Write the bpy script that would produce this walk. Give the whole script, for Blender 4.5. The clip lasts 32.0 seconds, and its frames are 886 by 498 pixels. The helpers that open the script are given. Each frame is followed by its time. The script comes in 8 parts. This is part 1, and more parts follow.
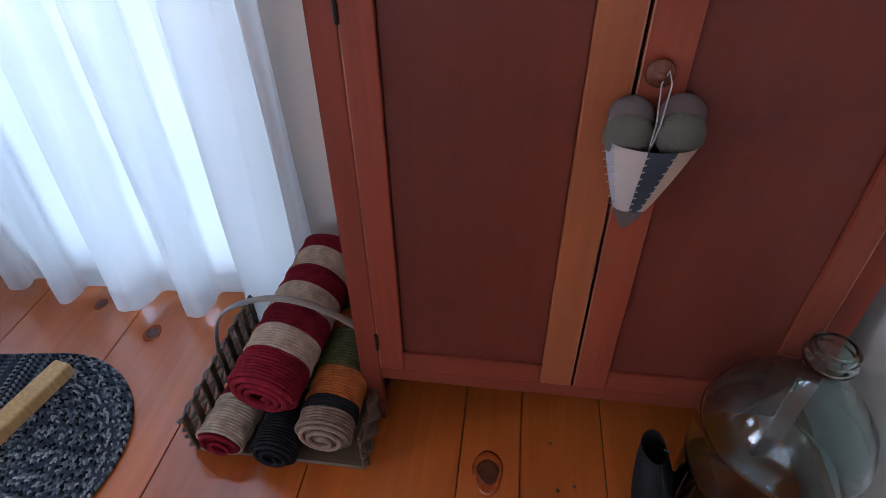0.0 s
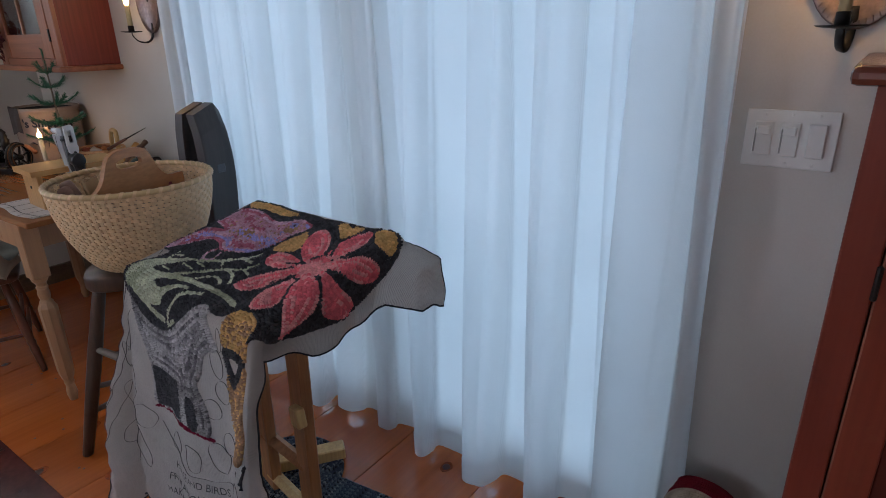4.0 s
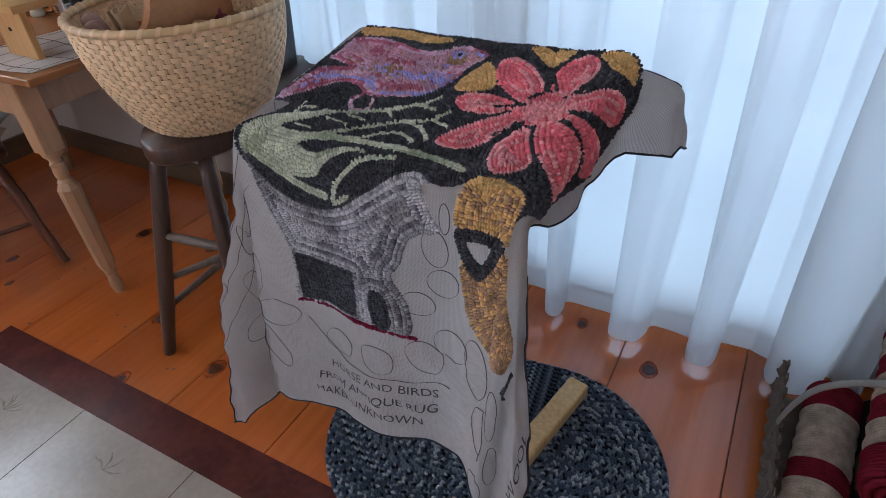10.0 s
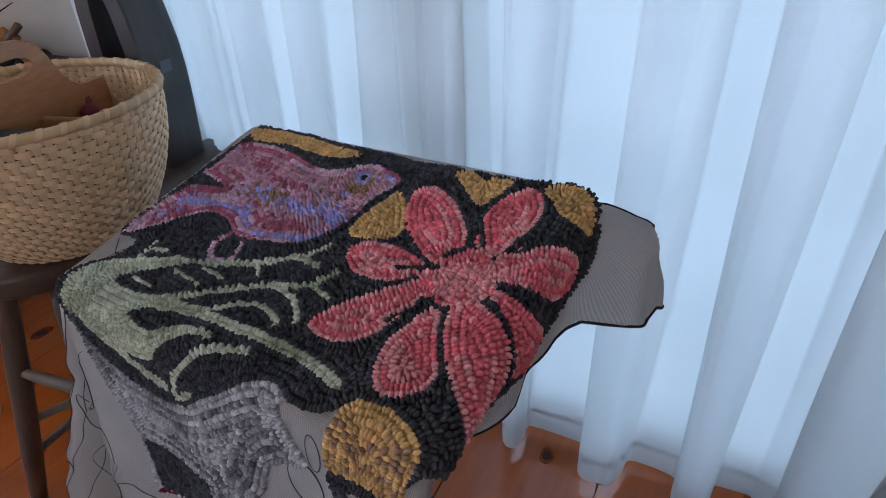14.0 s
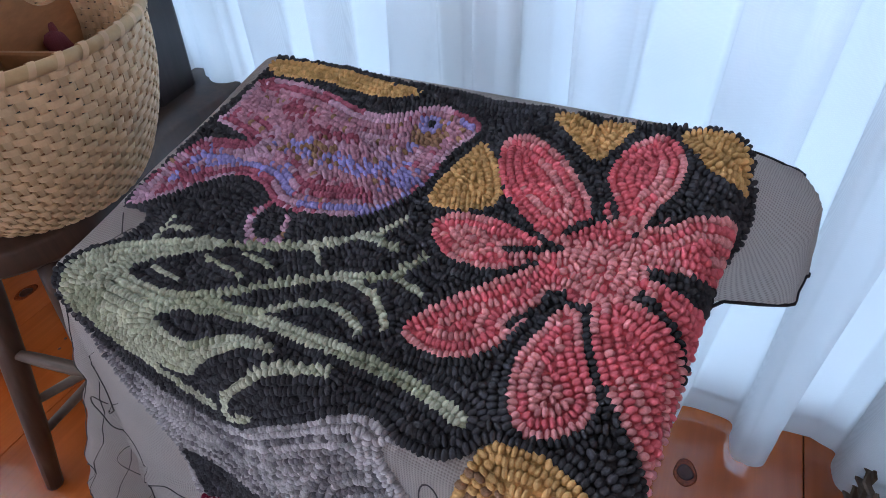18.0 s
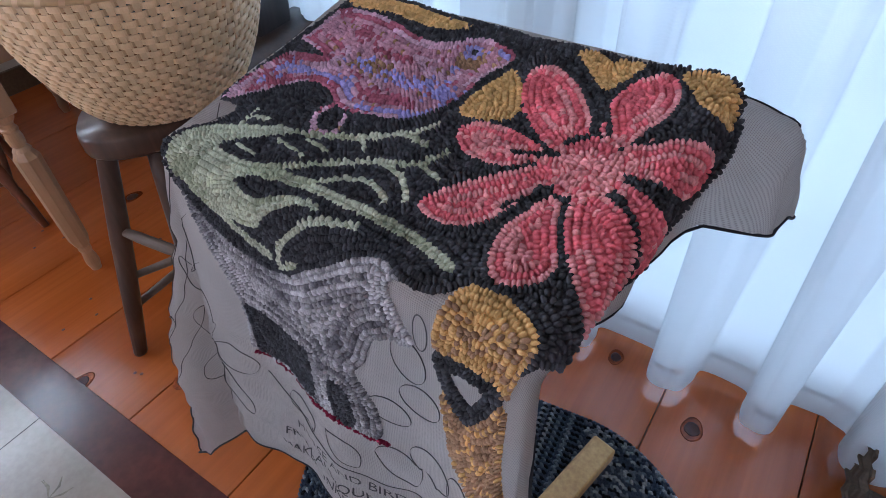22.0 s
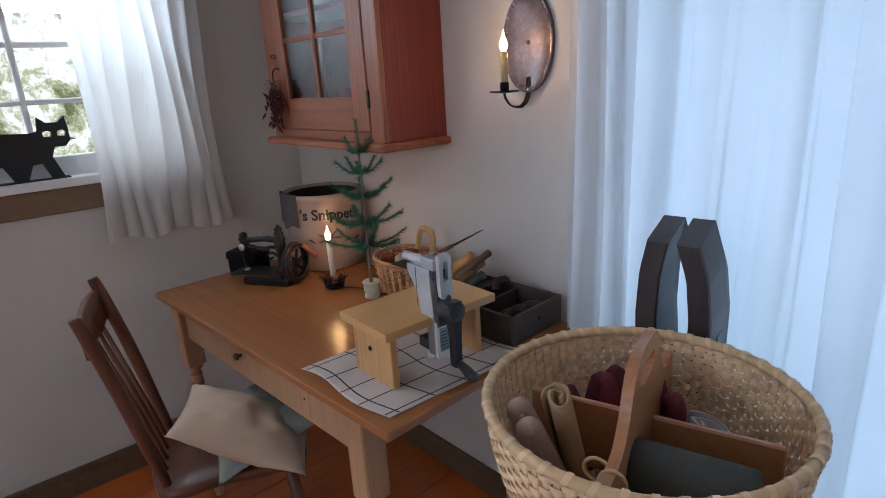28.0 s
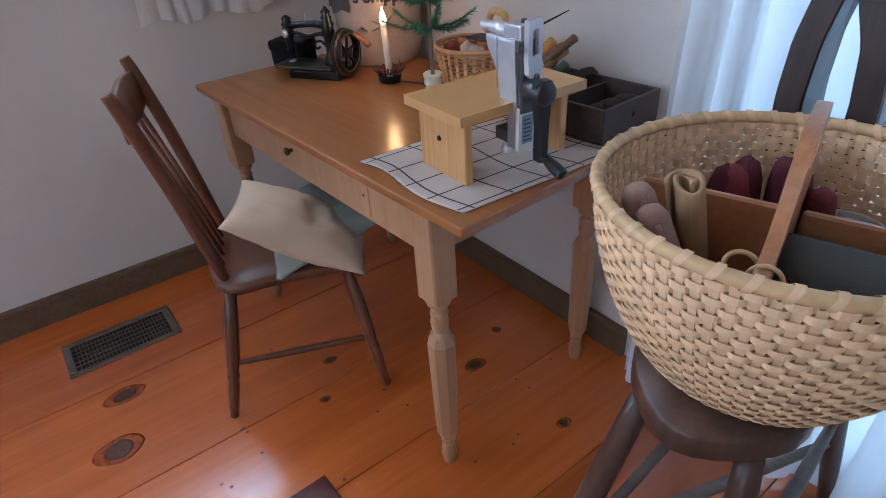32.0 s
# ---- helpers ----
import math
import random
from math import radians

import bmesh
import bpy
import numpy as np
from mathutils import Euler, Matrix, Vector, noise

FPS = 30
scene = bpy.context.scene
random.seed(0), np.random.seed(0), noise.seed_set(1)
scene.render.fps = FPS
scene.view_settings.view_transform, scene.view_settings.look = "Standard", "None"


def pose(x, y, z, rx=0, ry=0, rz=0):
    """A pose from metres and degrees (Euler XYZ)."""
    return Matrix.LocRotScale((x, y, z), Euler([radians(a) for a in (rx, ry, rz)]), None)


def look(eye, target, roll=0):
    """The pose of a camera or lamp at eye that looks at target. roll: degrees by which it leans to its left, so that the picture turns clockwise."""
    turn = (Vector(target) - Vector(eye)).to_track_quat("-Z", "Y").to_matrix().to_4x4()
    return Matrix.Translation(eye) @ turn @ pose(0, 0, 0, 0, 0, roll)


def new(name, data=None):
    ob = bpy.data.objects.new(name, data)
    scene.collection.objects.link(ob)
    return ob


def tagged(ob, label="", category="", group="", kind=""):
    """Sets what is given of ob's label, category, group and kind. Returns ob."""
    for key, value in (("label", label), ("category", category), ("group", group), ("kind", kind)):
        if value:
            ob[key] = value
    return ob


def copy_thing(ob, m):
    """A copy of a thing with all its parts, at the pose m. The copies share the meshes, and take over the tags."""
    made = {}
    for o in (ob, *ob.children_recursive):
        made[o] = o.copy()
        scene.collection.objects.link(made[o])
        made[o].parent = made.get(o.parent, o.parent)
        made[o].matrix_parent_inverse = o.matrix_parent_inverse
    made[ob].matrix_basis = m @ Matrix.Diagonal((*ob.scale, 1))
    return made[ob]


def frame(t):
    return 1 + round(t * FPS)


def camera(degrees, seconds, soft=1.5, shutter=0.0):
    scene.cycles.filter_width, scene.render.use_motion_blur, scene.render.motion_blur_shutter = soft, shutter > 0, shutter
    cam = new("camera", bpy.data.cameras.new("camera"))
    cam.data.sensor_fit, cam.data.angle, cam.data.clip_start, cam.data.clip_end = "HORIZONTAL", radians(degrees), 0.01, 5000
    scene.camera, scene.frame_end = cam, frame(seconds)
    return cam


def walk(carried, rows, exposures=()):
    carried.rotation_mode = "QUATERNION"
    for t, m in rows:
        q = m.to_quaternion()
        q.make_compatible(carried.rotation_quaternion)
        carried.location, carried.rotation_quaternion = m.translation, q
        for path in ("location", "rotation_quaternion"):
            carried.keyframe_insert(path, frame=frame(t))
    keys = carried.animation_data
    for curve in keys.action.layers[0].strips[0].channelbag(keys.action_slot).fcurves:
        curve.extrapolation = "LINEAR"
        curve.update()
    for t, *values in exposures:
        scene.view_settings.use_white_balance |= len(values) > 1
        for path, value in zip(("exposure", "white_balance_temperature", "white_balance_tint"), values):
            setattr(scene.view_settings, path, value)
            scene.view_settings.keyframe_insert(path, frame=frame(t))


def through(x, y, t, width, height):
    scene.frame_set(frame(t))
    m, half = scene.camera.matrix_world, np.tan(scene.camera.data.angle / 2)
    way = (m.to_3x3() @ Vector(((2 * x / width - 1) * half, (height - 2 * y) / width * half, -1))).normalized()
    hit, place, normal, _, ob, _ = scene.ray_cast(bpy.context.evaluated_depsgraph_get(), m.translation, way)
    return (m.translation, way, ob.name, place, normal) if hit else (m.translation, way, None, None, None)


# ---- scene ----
cam = camera(75.0, 32.0, 0.9)
PATH = [
    (0, (0.63, 0.399, 1.278), (0.419, 1.925, 0.003), -0.8),
    (0.5, (0.617, 0.373, 1.308), (0.395, 1.969, 0.123), -0.6),
    (1, (0.586, 0.345, 1.334), (0.319, 2.043, 0.311), -0.5),
    (1.5, (0.559, 0.333, 1.355), (0.153, 2.066, 0.443), -0.7),
    (2, (0.54, 0.329, 1.356), (-0.076, 2.052, 0.547), -0.8),
    (2.5, (0.495, 0.315, 1.363), (-0.289, 1.994, 0.611), -1.1),
    (3, (0.454, 0.294, 1.36), (-0.483, 1.907, 0.638), -1.2),
    (3.5, (0.401, 0.288, 1.359), (-0.647, 1.835, 0.648), -1.1),
    (4, (0.322, 0.302, 1.353), (-0.805, 1.799, 0.653), -1.3),
    (4.5, (0.222, 0.319, 1.358), (-0.943, 1.787, 0.66), -1.6),
    (6.5, (-0.124, 0.448, 1.311), (-1.302, 1.844, 0.496), -2.3),
    (7, (-0.213, 0.372, 1.3), (-1.375, 1.742, 0.421), -2.9),
    (7.5, (-0.29, 0.266, 1.282), (-1.327, 1.694, 0.342), -3.2),
    (8, (-0.315, 0.229, 1.26), (-1.242, 1.685, 0.25), -3.1),
    (8.5, (-0.316, 0.222, 1.249), (-1.19, 1.661, 0.169), -3.0),
    (9, (-0.318, 0.215, 1.238), (-1.17, 1.626, 0.106), -3.2),
    (9.5, (-0.318, 0.217, 1.242), (-1.158, 1.602, 0.069), -3.1),
    (10, (-0.311, 0.231, 1.257), (-1.139, 1.608, 0.066), -3.1),
    (10.5, (-0.306, 0.25, 1.272), (-1.106, 1.638, 0.075), -3.4),
    (11, (-0.305, 0.264, 1.286), (-1.049, 1.683, 0.088), -3.3),
    (11.5, (-0.314, 0.276, 1.31), (-1.017, 1.74, 0.143), -3.0),
    (12, (-0.311, 0.308, 1.309), (-1.005, 1.818, 0.196), -2.9),
    (12.5, (-0.328, 0.379, 1.304), (-1.001, 1.912, 0.211), -2.9),
    (13, (-0.357, 0.478, 1.292), (-1.026, 2.022, 0.211), -2.7),
    (13.5, (-0.373, 0.563, 1.275), (-1.071, 2.085, 0.181), -2.1),
    (14, (-0.377, 0.595, 1.266), (-1.177, 2.06, 0.165), -2.4),
    (14.5, (-0.42, 0.612, 1.254), (-1.283, 2.015, 0.119), -2.9),
    (15, (-0.48, 0.627, 1.244), (-1.346, 2.0, 0.075), -3.0),
    (15.5, (-0.517, 0.635, 1.239), (-1.366, 1.979, 0.025), -3.4),
    (17.5, (-0.574, 0.685, 1.231), (-1.273, 2.019, -0.085), -3.9),
    (18, (-0.571, 0.685, 1.228), (-1.237, 2.018, -0.105), -3.4),
    (18.5, (-0.553, 0.682, 1.229), (-1.202, 2.009, -0.12), -3.1),
    (19, (-0.53, 0.674, 1.227), (-1.175, 1.991, -0.133), -2.7),
    (19.5, (-0.506, 0.657, 1.227), (-1.152, 1.965, -0.141), -2.1),
    (20, (-0.481, 0.629, 1.222), (-1.158, 1.918, -0.15), -1.8),
    (20.5, (-0.468, 0.606, 1.222), (-1.191, 1.861, -0.158), -2.0),
    (21, (-0.454, 0.588, 1.221), (-1.219, 1.814, -0.162), -2.3),
    (21.5, (-0.44, 0.583, 1.228), (-1.252, 1.779, -0.154), -2.3),
    (22, (-0.443, 0.581, 1.238), (-1.304, 1.748, -0.14), -2.8),
    (22.5, (-0.446, 0.585, 1.251), (-1.351, 1.739, -0.108), -3.0),
    (23, (-0.474, 0.579, 1.275), (-1.418, 1.737, -0.055), -2.9),
    (23.5, (-0.549, 0.562, 1.311), (-1.529, 1.749, 0.034), -2.7),
    (24, (-0.608, 0.544, 1.331), (-1.636, 1.769, 0.131), -2.6),
    (24.5, (-0.652, 0.517, 1.353), (-1.723, 1.782, 0.234), -2.5),
    (25, (-0.705, 0.485, 1.373), (-1.821, 1.791, 0.349), -2.5),
    (25.5, (-0.75, 0.454, 1.381), (-1.916, 1.801, 0.472), -2.0),
    (26, (-0.782, 0.451, 1.398), (-2.014, 1.789, 0.567), -2.0),
    (26.5, (-0.861, 0.451, 1.409), (-2.182, 1.748, 0.652), -1.9),
    (28.5, (-1.175, 0.407, 1.431), (-2.630, 1.668, 0.887), -3.3),
    (29, (-1.196, 0.418, 1.415), (-2.605, 1.729, 0.871), -3.3),
    (29.5, (-1.230, 0.413, 1.384), (-2.641, 1.724, 0.846), -3.0),
    (30, (-1.245, 0.419, 1.354), (-2.660, 1.703, 0.761), -2.9),
    (30.5, (-1.264, 0.431, 1.323), (-2.681, 1.626, 0.574), -3.0),
    (31, (-1.275, 0.435, 1.301), (-2.678, 1.538, 0.400), -3.2),
    (31.5, (-1.279, 0.438, 1.292), (-2.662, 1.465, 0.277), -3.5),
    (32, (-1.276, 0.435, 1.283), (-2.644, 1.410, 0.199), -3.7),
]
EXPOSURES = [(0, 0.9, 6550, 17), (0.6, 0.7, 6500, 17), (1.2, 0.4, 6450, 16), (2, 0.3, 6450, 14), (3, 0.05, 6500, 12), (4, -0.15, 6500, 11), (7, -0.15, 6450, 11), (8, 0.1, 6450, 12), (9, 0.3, 6500, 12), (10.5, 0.4, 6500, 13), (12, 0.3, 6500, 12), (14, 0.1, 6400, 12), (15, 0.2, 6400, 13), (19, 0.48, 6250, 15), (23, 0.56, 6200, 15), (26, 0.32, 6250, 13), (28.5, 0.08, 6150, 12), (30, 0.03, 6000, 11), (31, 0.35, 5850, 11), (32, 0.65, 5800, 11)]
walk(cam, [(t, look(eye, target, roll)) for t, eye, target, roll in PATH], EXPOSURES)

# ---- light ----
world = bpy.data.worlds.new("sky")
scene.world = world
world.use_nodes = True
wn = world.node_tree
sky = wn.nodes.new("ShaderNodeTexSky")
sky.sky_type, sky.sun_disc = "NISHITA", False
sky.sun_elevation, sky.sun_rotation = radians(28), radians(150)
wn.links.new(sky.outputs[0], wn.nodes["Background"].inputs[0])
wn.nodes["Background"].inputs[1].default_value = 0.10


def area_lamp(name, m, sx, sy, watts, colour):
    d = bpy.data.lights.new(name, "AREA")
    d.shape, d.size, d.size_y, d.energy, d.color = "RECTANGLE", sx, sy, watts, colour
    o = new(name, d)
    o.matrix_world = m
    return o


def bulb(name, x, y, z, watts, r=0.012):
    d = bpy.data.lights.new(name, "POINT")
    d.energy, d.color, d.shadow_soft_size = watts, (1.0, 0.55, 0.22), r
    o = new(name, d)
    o.location = (x, y, z)
    return o


LX = -3.47
DAY = (0.50, 0.735, 1.0)
area_lamp("door_daylight", pose(-0.945, 2.15, 1.1, -90, 0, 0), 2.15, 2.1, 30, DAY)
area_lamp("side_window_daylight", pose(-3.72, 0.55, 1.93, 80, 0, -90), 1.1, 0.40, 16, (0.68, 0.84, 1.0))
area_lamp("rear_window_daylight", pose(-0.9, -2.95, 1.45, 90, 0, 0), 2.2, 1.3, 12, (0.66, 0.77, 1.0))
# Fill lamp added to brighten the rug; no window is known here.
area_lamp("back_window_daylight", pose(LX - 0.28, -1.3, 1.5, 90, 0, -90), 1.2, 1.1, 46, (0.66, 0.77, 1.0))

# ---- materials ----


def fresh(name, rough=0.6, metal=0.0, spec=0.5):
    m = bpy.data.materials.new(name)
    m.use_nodes = True
    b = m.node_tree.nodes["Principled BSDF"]
    b.inputs["Roughness"].default_value = rough
    b.inputs["Metallic"].default_value = metal
    b.inputs["Specular IOR Level"].default_value = spec
    return m, m.node_tree, b


def coords(nt, scale=(1, 1, 1), kind="Object"):
    tc, mp = nt.nodes.new("ShaderNodeTexCoord"), nt.nodes.new("ShaderNodeMapping")
    mp.inputs["Scale"].default_value = scale
    nt.links.new(tc.outputs[kind], mp.inputs["Vector"])
    return mp.outputs[0]


def noise_of(nt, vec, scale, detail=4, rough=0.55, distort=0.0):
    n = nt.nodes.new("ShaderNodeTexNoise")
    n.inputs["Scale"].default_value, n.inputs["Detail"].default_value = scale, detail
    n.inputs["Roughness"].default_value, n.inputs["Distortion"].default_value = rough, distort
    nt.links.new(vec, n.inputs["Vector"])
    return n.outputs["Fac"]


def ramp(nt, fac, *stops):
    r = nt.nodes.new("ShaderNodeValToRGB")
    e = r.color_ramp.elements
    while len(e) < len(stops):
        e.new(0.5)
    for el, (p, c) in zip(e, stops):
        el.position, el.color = p, (*c, 1)
    nt.links.new(fac, r.inputs[0])
    return r.outputs[0]


def mix(nt, kind, fac, a, b):
    m = nt.nodes.new("ShaderNodeMix")
    m.data_type, m.blend_type = "RGBA", kind
    for sock, v in ((m.inputs["Factor"], fac), (m.inputs["A"], a), (m.inputs["B"], b)):
        if isinstance(v, (int, float)):
            sock.default_value = v
        elif isinstance(v, tuple):
            sock.default_value = (*v, 1)
        else:
            nt.links.new(v, sock)
    return m.outputs["Result"]


def bumped(nt, bsdf, height, strength=0.3, dist=0.002):
    b = nt.nodes.new("ShaderNodeBump")
    b.inputs["Strength"].default_value, b.inputs["Distance"].default_value = strength, dist
    nt.links.new(height, b.inputs["Height"])
    nt.links.new(b.outputs[0], bsdf.inputs["Normal"])


def per_object(nt, lo=0.8, hi=1.2):
    oi, mr = nt.nodes.new("ShaderNodeObjectInfo"), nt.nodes.new("ShaderNodeMapRange")
    mr.inputs["To Min"].default_value, mr.inputs["To Max"].default_value = lo, hi
    nt.links.new(oi.outputs["Random"], mr.inputs["Value"])
    return mr.outputs[0]


def per_island(nt, lo=0.8, hi=1.2):
    g, mr = nt.nodes.new("ShaderNodeNewGeometry"), nt.nodes.new("ShaderNodeMapRange")
    mr.inputs["To Min"].default_value, mr.inputs["To Max"].default_value = lo, hi
    nt.links.new(g.outputs["Random Per Island"], mr.inputs["Value"])
    return mr.outputs[0]


def times(nt, col, fac):
    v = nt.nodes.new("ShaderNodeVectorMath")
    v.operation = "SCALE"
    nt.links.new(col, v.inputs[0])
    nt.links.new(fac, v.inputs["Scale"])
    return v.outputs[0]


def plain(name, c, rough=0.6, metal=0.0, vary=0.12, scale=9, fine=120, bump=0.15, dist=0.0008, spec=0.5, island=0.0):
    """A surface with blotches, fine speckle and a light relief."""
    m, nt, b = fresh(name, rough, metal, spec)
    v = coords(nt)
    big, small = noise_of(nt, v, scale, 4), noise_of(nt, v, fine, 3)
    lo, hi = tuple(k * (1 - vary) for k in c), tuple(min(1, k * (1 + vary)) for k in c)
    col = mix(nt, "OVERLAY", vary, ramp(nt, big, (0.3, lo), (0.7, hi)), ramp(nt, small, (0.35, (0.3,) * 3), (0.65, (0.7,) * 3)))
    if island:
        col = times(nt, col, per_island(nt, 1 - island, 1 + island))
    nt.links.new(col, b.inputs["Base Color"])
    bumped(nt, b, small, bump, dist)
    return m


def wood(name, dark, light, axis=2, rough=0.4, scale=1.0, bump=0.2, vary=0.1, spec=0.5, wear=None, streak=0.45):
    """Grain that runs along one axis, with broad and fine streaks; wear: a colour rubbed through in patches."""
    m, nt, b = fresh(name, rough, 0, spec)
    s, f = [7 * scale] * 3, [90 * scale] * 3
    s[axis], f[axis] = 0.7 * scale, 2.5 * scale
    broad = noise_of(nt, coords(nt, s), 1.0, 5, 0.6, 0.8)
    fine = noise_of(nt, coords(nt, f), 1.0, 4, 0.6)
    col = ramp(nt, broad, (0.28, dark), (0.72, light))
    col = mix(nt, "OVERLAY", streak, col, ramp(nt, fine, (0.3, (0.25,) * 3), (0.7, (0.72,) * 3)))
    if wear:
        patch = noise_of(nt, coords(nt), 5 * scale, 6, 0.7)
        col = mix(nt, "MIX", ramp(nt, patch, (0.56, (0,) * 3), (0.74, (0.8,) * 3)), col, wear)
    col = times(nt, col, per_object(nt, 1 - vary, 1 + vary))
    nt.links.new(col, b.inputs["Base Color"])
    bumped(nt, b, fine, bump, 0.0006)
    return m


def cloth(name, c, c2=None, rough=0.9, weave=900, bump=0.5, through=0.0, vary=0.12):
    """Woven cloth: two crossed thread waves, soft blotches; through: how much light shines through it."""
    m, nt, b = fresh(name, rough, 0, 0.15)
    v = coords(nt)
    waves = []
    for d in ("X", "Z"):
        w = nt.nodes.new("ShaderNodeTexWave")
        w.bands_direction = d
        w.inputs["Scale"].default_value, w.inputs["Distortion"].default_value = weave / 6.3, 1.5
        w.inputs["Detail"].default_value = 1
        nt.links.new(v, w.inputs["Vector"])
        waves.append(w.outputs["Fac"])
    thread = mix(nt, "MULTIPLY", 1.0, waves[0], waves[1])
    big = noise_of(nt, v, 6, 4)
    c2 = c2 or tuple(k * (1 - vary) for k in c)
    col = ramp(nt, big, (0.3, c2), (0.7, c))
    col = mix(nt, "MULTIPLY", 0.25, col, ramp(nt, thread, (0.0, (0.6,) * 3), (0.6, (1,) * 3)))
    nt.links.new(col, b.inputs["Base Color"])
    bumped(nt, b, thread, bump, 0.0005)
    if through:
        t, a = nt.nodes.new("ShaderNodeBsdfTranslucent"), nt.nodes.new("ShaderNodeMixShader")
        a.inputs[0].default_value = through
        nt.links.new(col, t.inputs[0])
        nt.links.new(b.outputs[0], a.inputs[1])
        nt.links.new(t.outputs[0], a.inputs[2])
        nt.links.new(a.outputs[0], nt.nodes["Material Output"].inputs[0])
    return m


def glowing(name, c, strength):
    m, nt, b = fresh(name, 0.4)
    b.inputs["Base Color"].default_value = (*c, 1)
    b.inputs["Emission Color"].default_value = (*c, 1)
    b.inputs["Emission Strength"].default_value = strength
    return m


def glass(name, c=(1, 1, 1), rough=0.0):
    m, nt, b = fresh(name, rough)
    b.inputs["Base Color"].default_value = (*c, 1)
    b.inputs["Transmission Weight"].default_value = 1
    b.inputs["IOR"].default_value = 1.45
    return m


WALL = plain("wall_plaster", (0.60, 0.56, 0.51), 0.85, vary=0.05, scale=2.5, fine=220, bump=0.25, spec=0.25)
CEIL = plain("ceiling_paint", (0.78, 0.75, 0.69), 0.9, vary=0.04, spec=0.2)
PINE = wood("pine_board", (0.38, 0.078, 0.013), (0.60, 0.155, 0.032), 1, 0.22, 0.55, 0.08, 0.15, streak=0.22)
lacquer = PINE.node_tree.nodes["Principled BSDF"]
lacquer.inputs["Coat Weight"].default_value, lacquer.inputs["Coat Roughness"].default_value = 0.7, 0.16
HALO = plain("pine_knot_halo", (0.30, 0.060, 0.013), 0.25, vary=0.4, scale=50, fine=200, bump=0.1)
KNOT = plain("pine_knot", (0.085, 0.024, 0.009), 0.35, vary=0.5, scale=60, fine=300, bump=0.3)
TRIM = wood("brown_trim_paint", (0.115, 0.070, 0.038), (0.16, 0.10, 0.055), 0, 0.5, 1.0, 0.15)
SHEER = cloth("white_sheer_curtain", (0.86, 0.88, 0.90), rough=0.8, weave=1600, bump=0.15, through=0.62, vary=0.03)
MUSLIN = cloth("white_muslin", (0.90, 0.89, 0.87), rough=0.85, weave=1300, bump=0.2, through=0.62, vary=0.05)
RED = wood("dull_red_stain", (0.1416, 0.0236, 0.01416), (0.2065, 0.03894, 0.02124), 2, 0.36, 0.8, 0.2, 0.06, 0.30, (0.085, 0.018, 0.012), 0.2)
RED_X = wood("dull_red_stain_across", (0.1416, 0.02596, 0.01534), (0.2124, 0.04248, 0.02242), 0, 0.36, 0.8, 0.2, 0.06, 0.30, (0.20, 0.06, 0.03), 0.2)
RED_EDGE = wood("worn_red_stile", (0.1711, 0.0295, 0.01652), (0.236, 0.0472, 0.0236), 2, 0.34, 0.9, 0.2, 0.08, 0.35, (0.21, 0.070, 0.032), 0.22)
HONEY = wood("honey_pine_table", (0.25, 0.088, 0.027), (0.32, 0.122, 0.039), 0, 0.24, 0.6, 0.08, 0.05, 0.5, (0.33, 0.14, 0.05), 0.16)
LEGWOOD = wood("waxed_pine_leg", (0.36, 0.185, 0.090), (0.47, 0.26, 0.135), 2, 0.38, 0.8, 0.12, 0.06, 0.5, (0.30, 0.15, 0.07), 0.25)
OAKDARK = wood("dark_bench_wood", (0.034, 0.017, 0.011), (0.090, 0.044, 0.027), 2, 0.35, 1.0, 0.25, 0.1)
CHAIRWOOD = wood("chair_walnut", (0.085, 0.028, 0.013), (0.165, 0.056, 0.025), 2, 0.30, 1.0, 0.15, 0.08)
RAW = wood("pale_pine", (0.56, 0.34, 0.13), (0.68, 0.45, 0.20), 2, 0.5, 1.0, 0.15, 0.06)
SPLINT = plain("ash_splint", (0.75, 0.52, 0.305), 0.5, vary=0.12, scale=30, fine=260, bump=0.2, island=0.10)


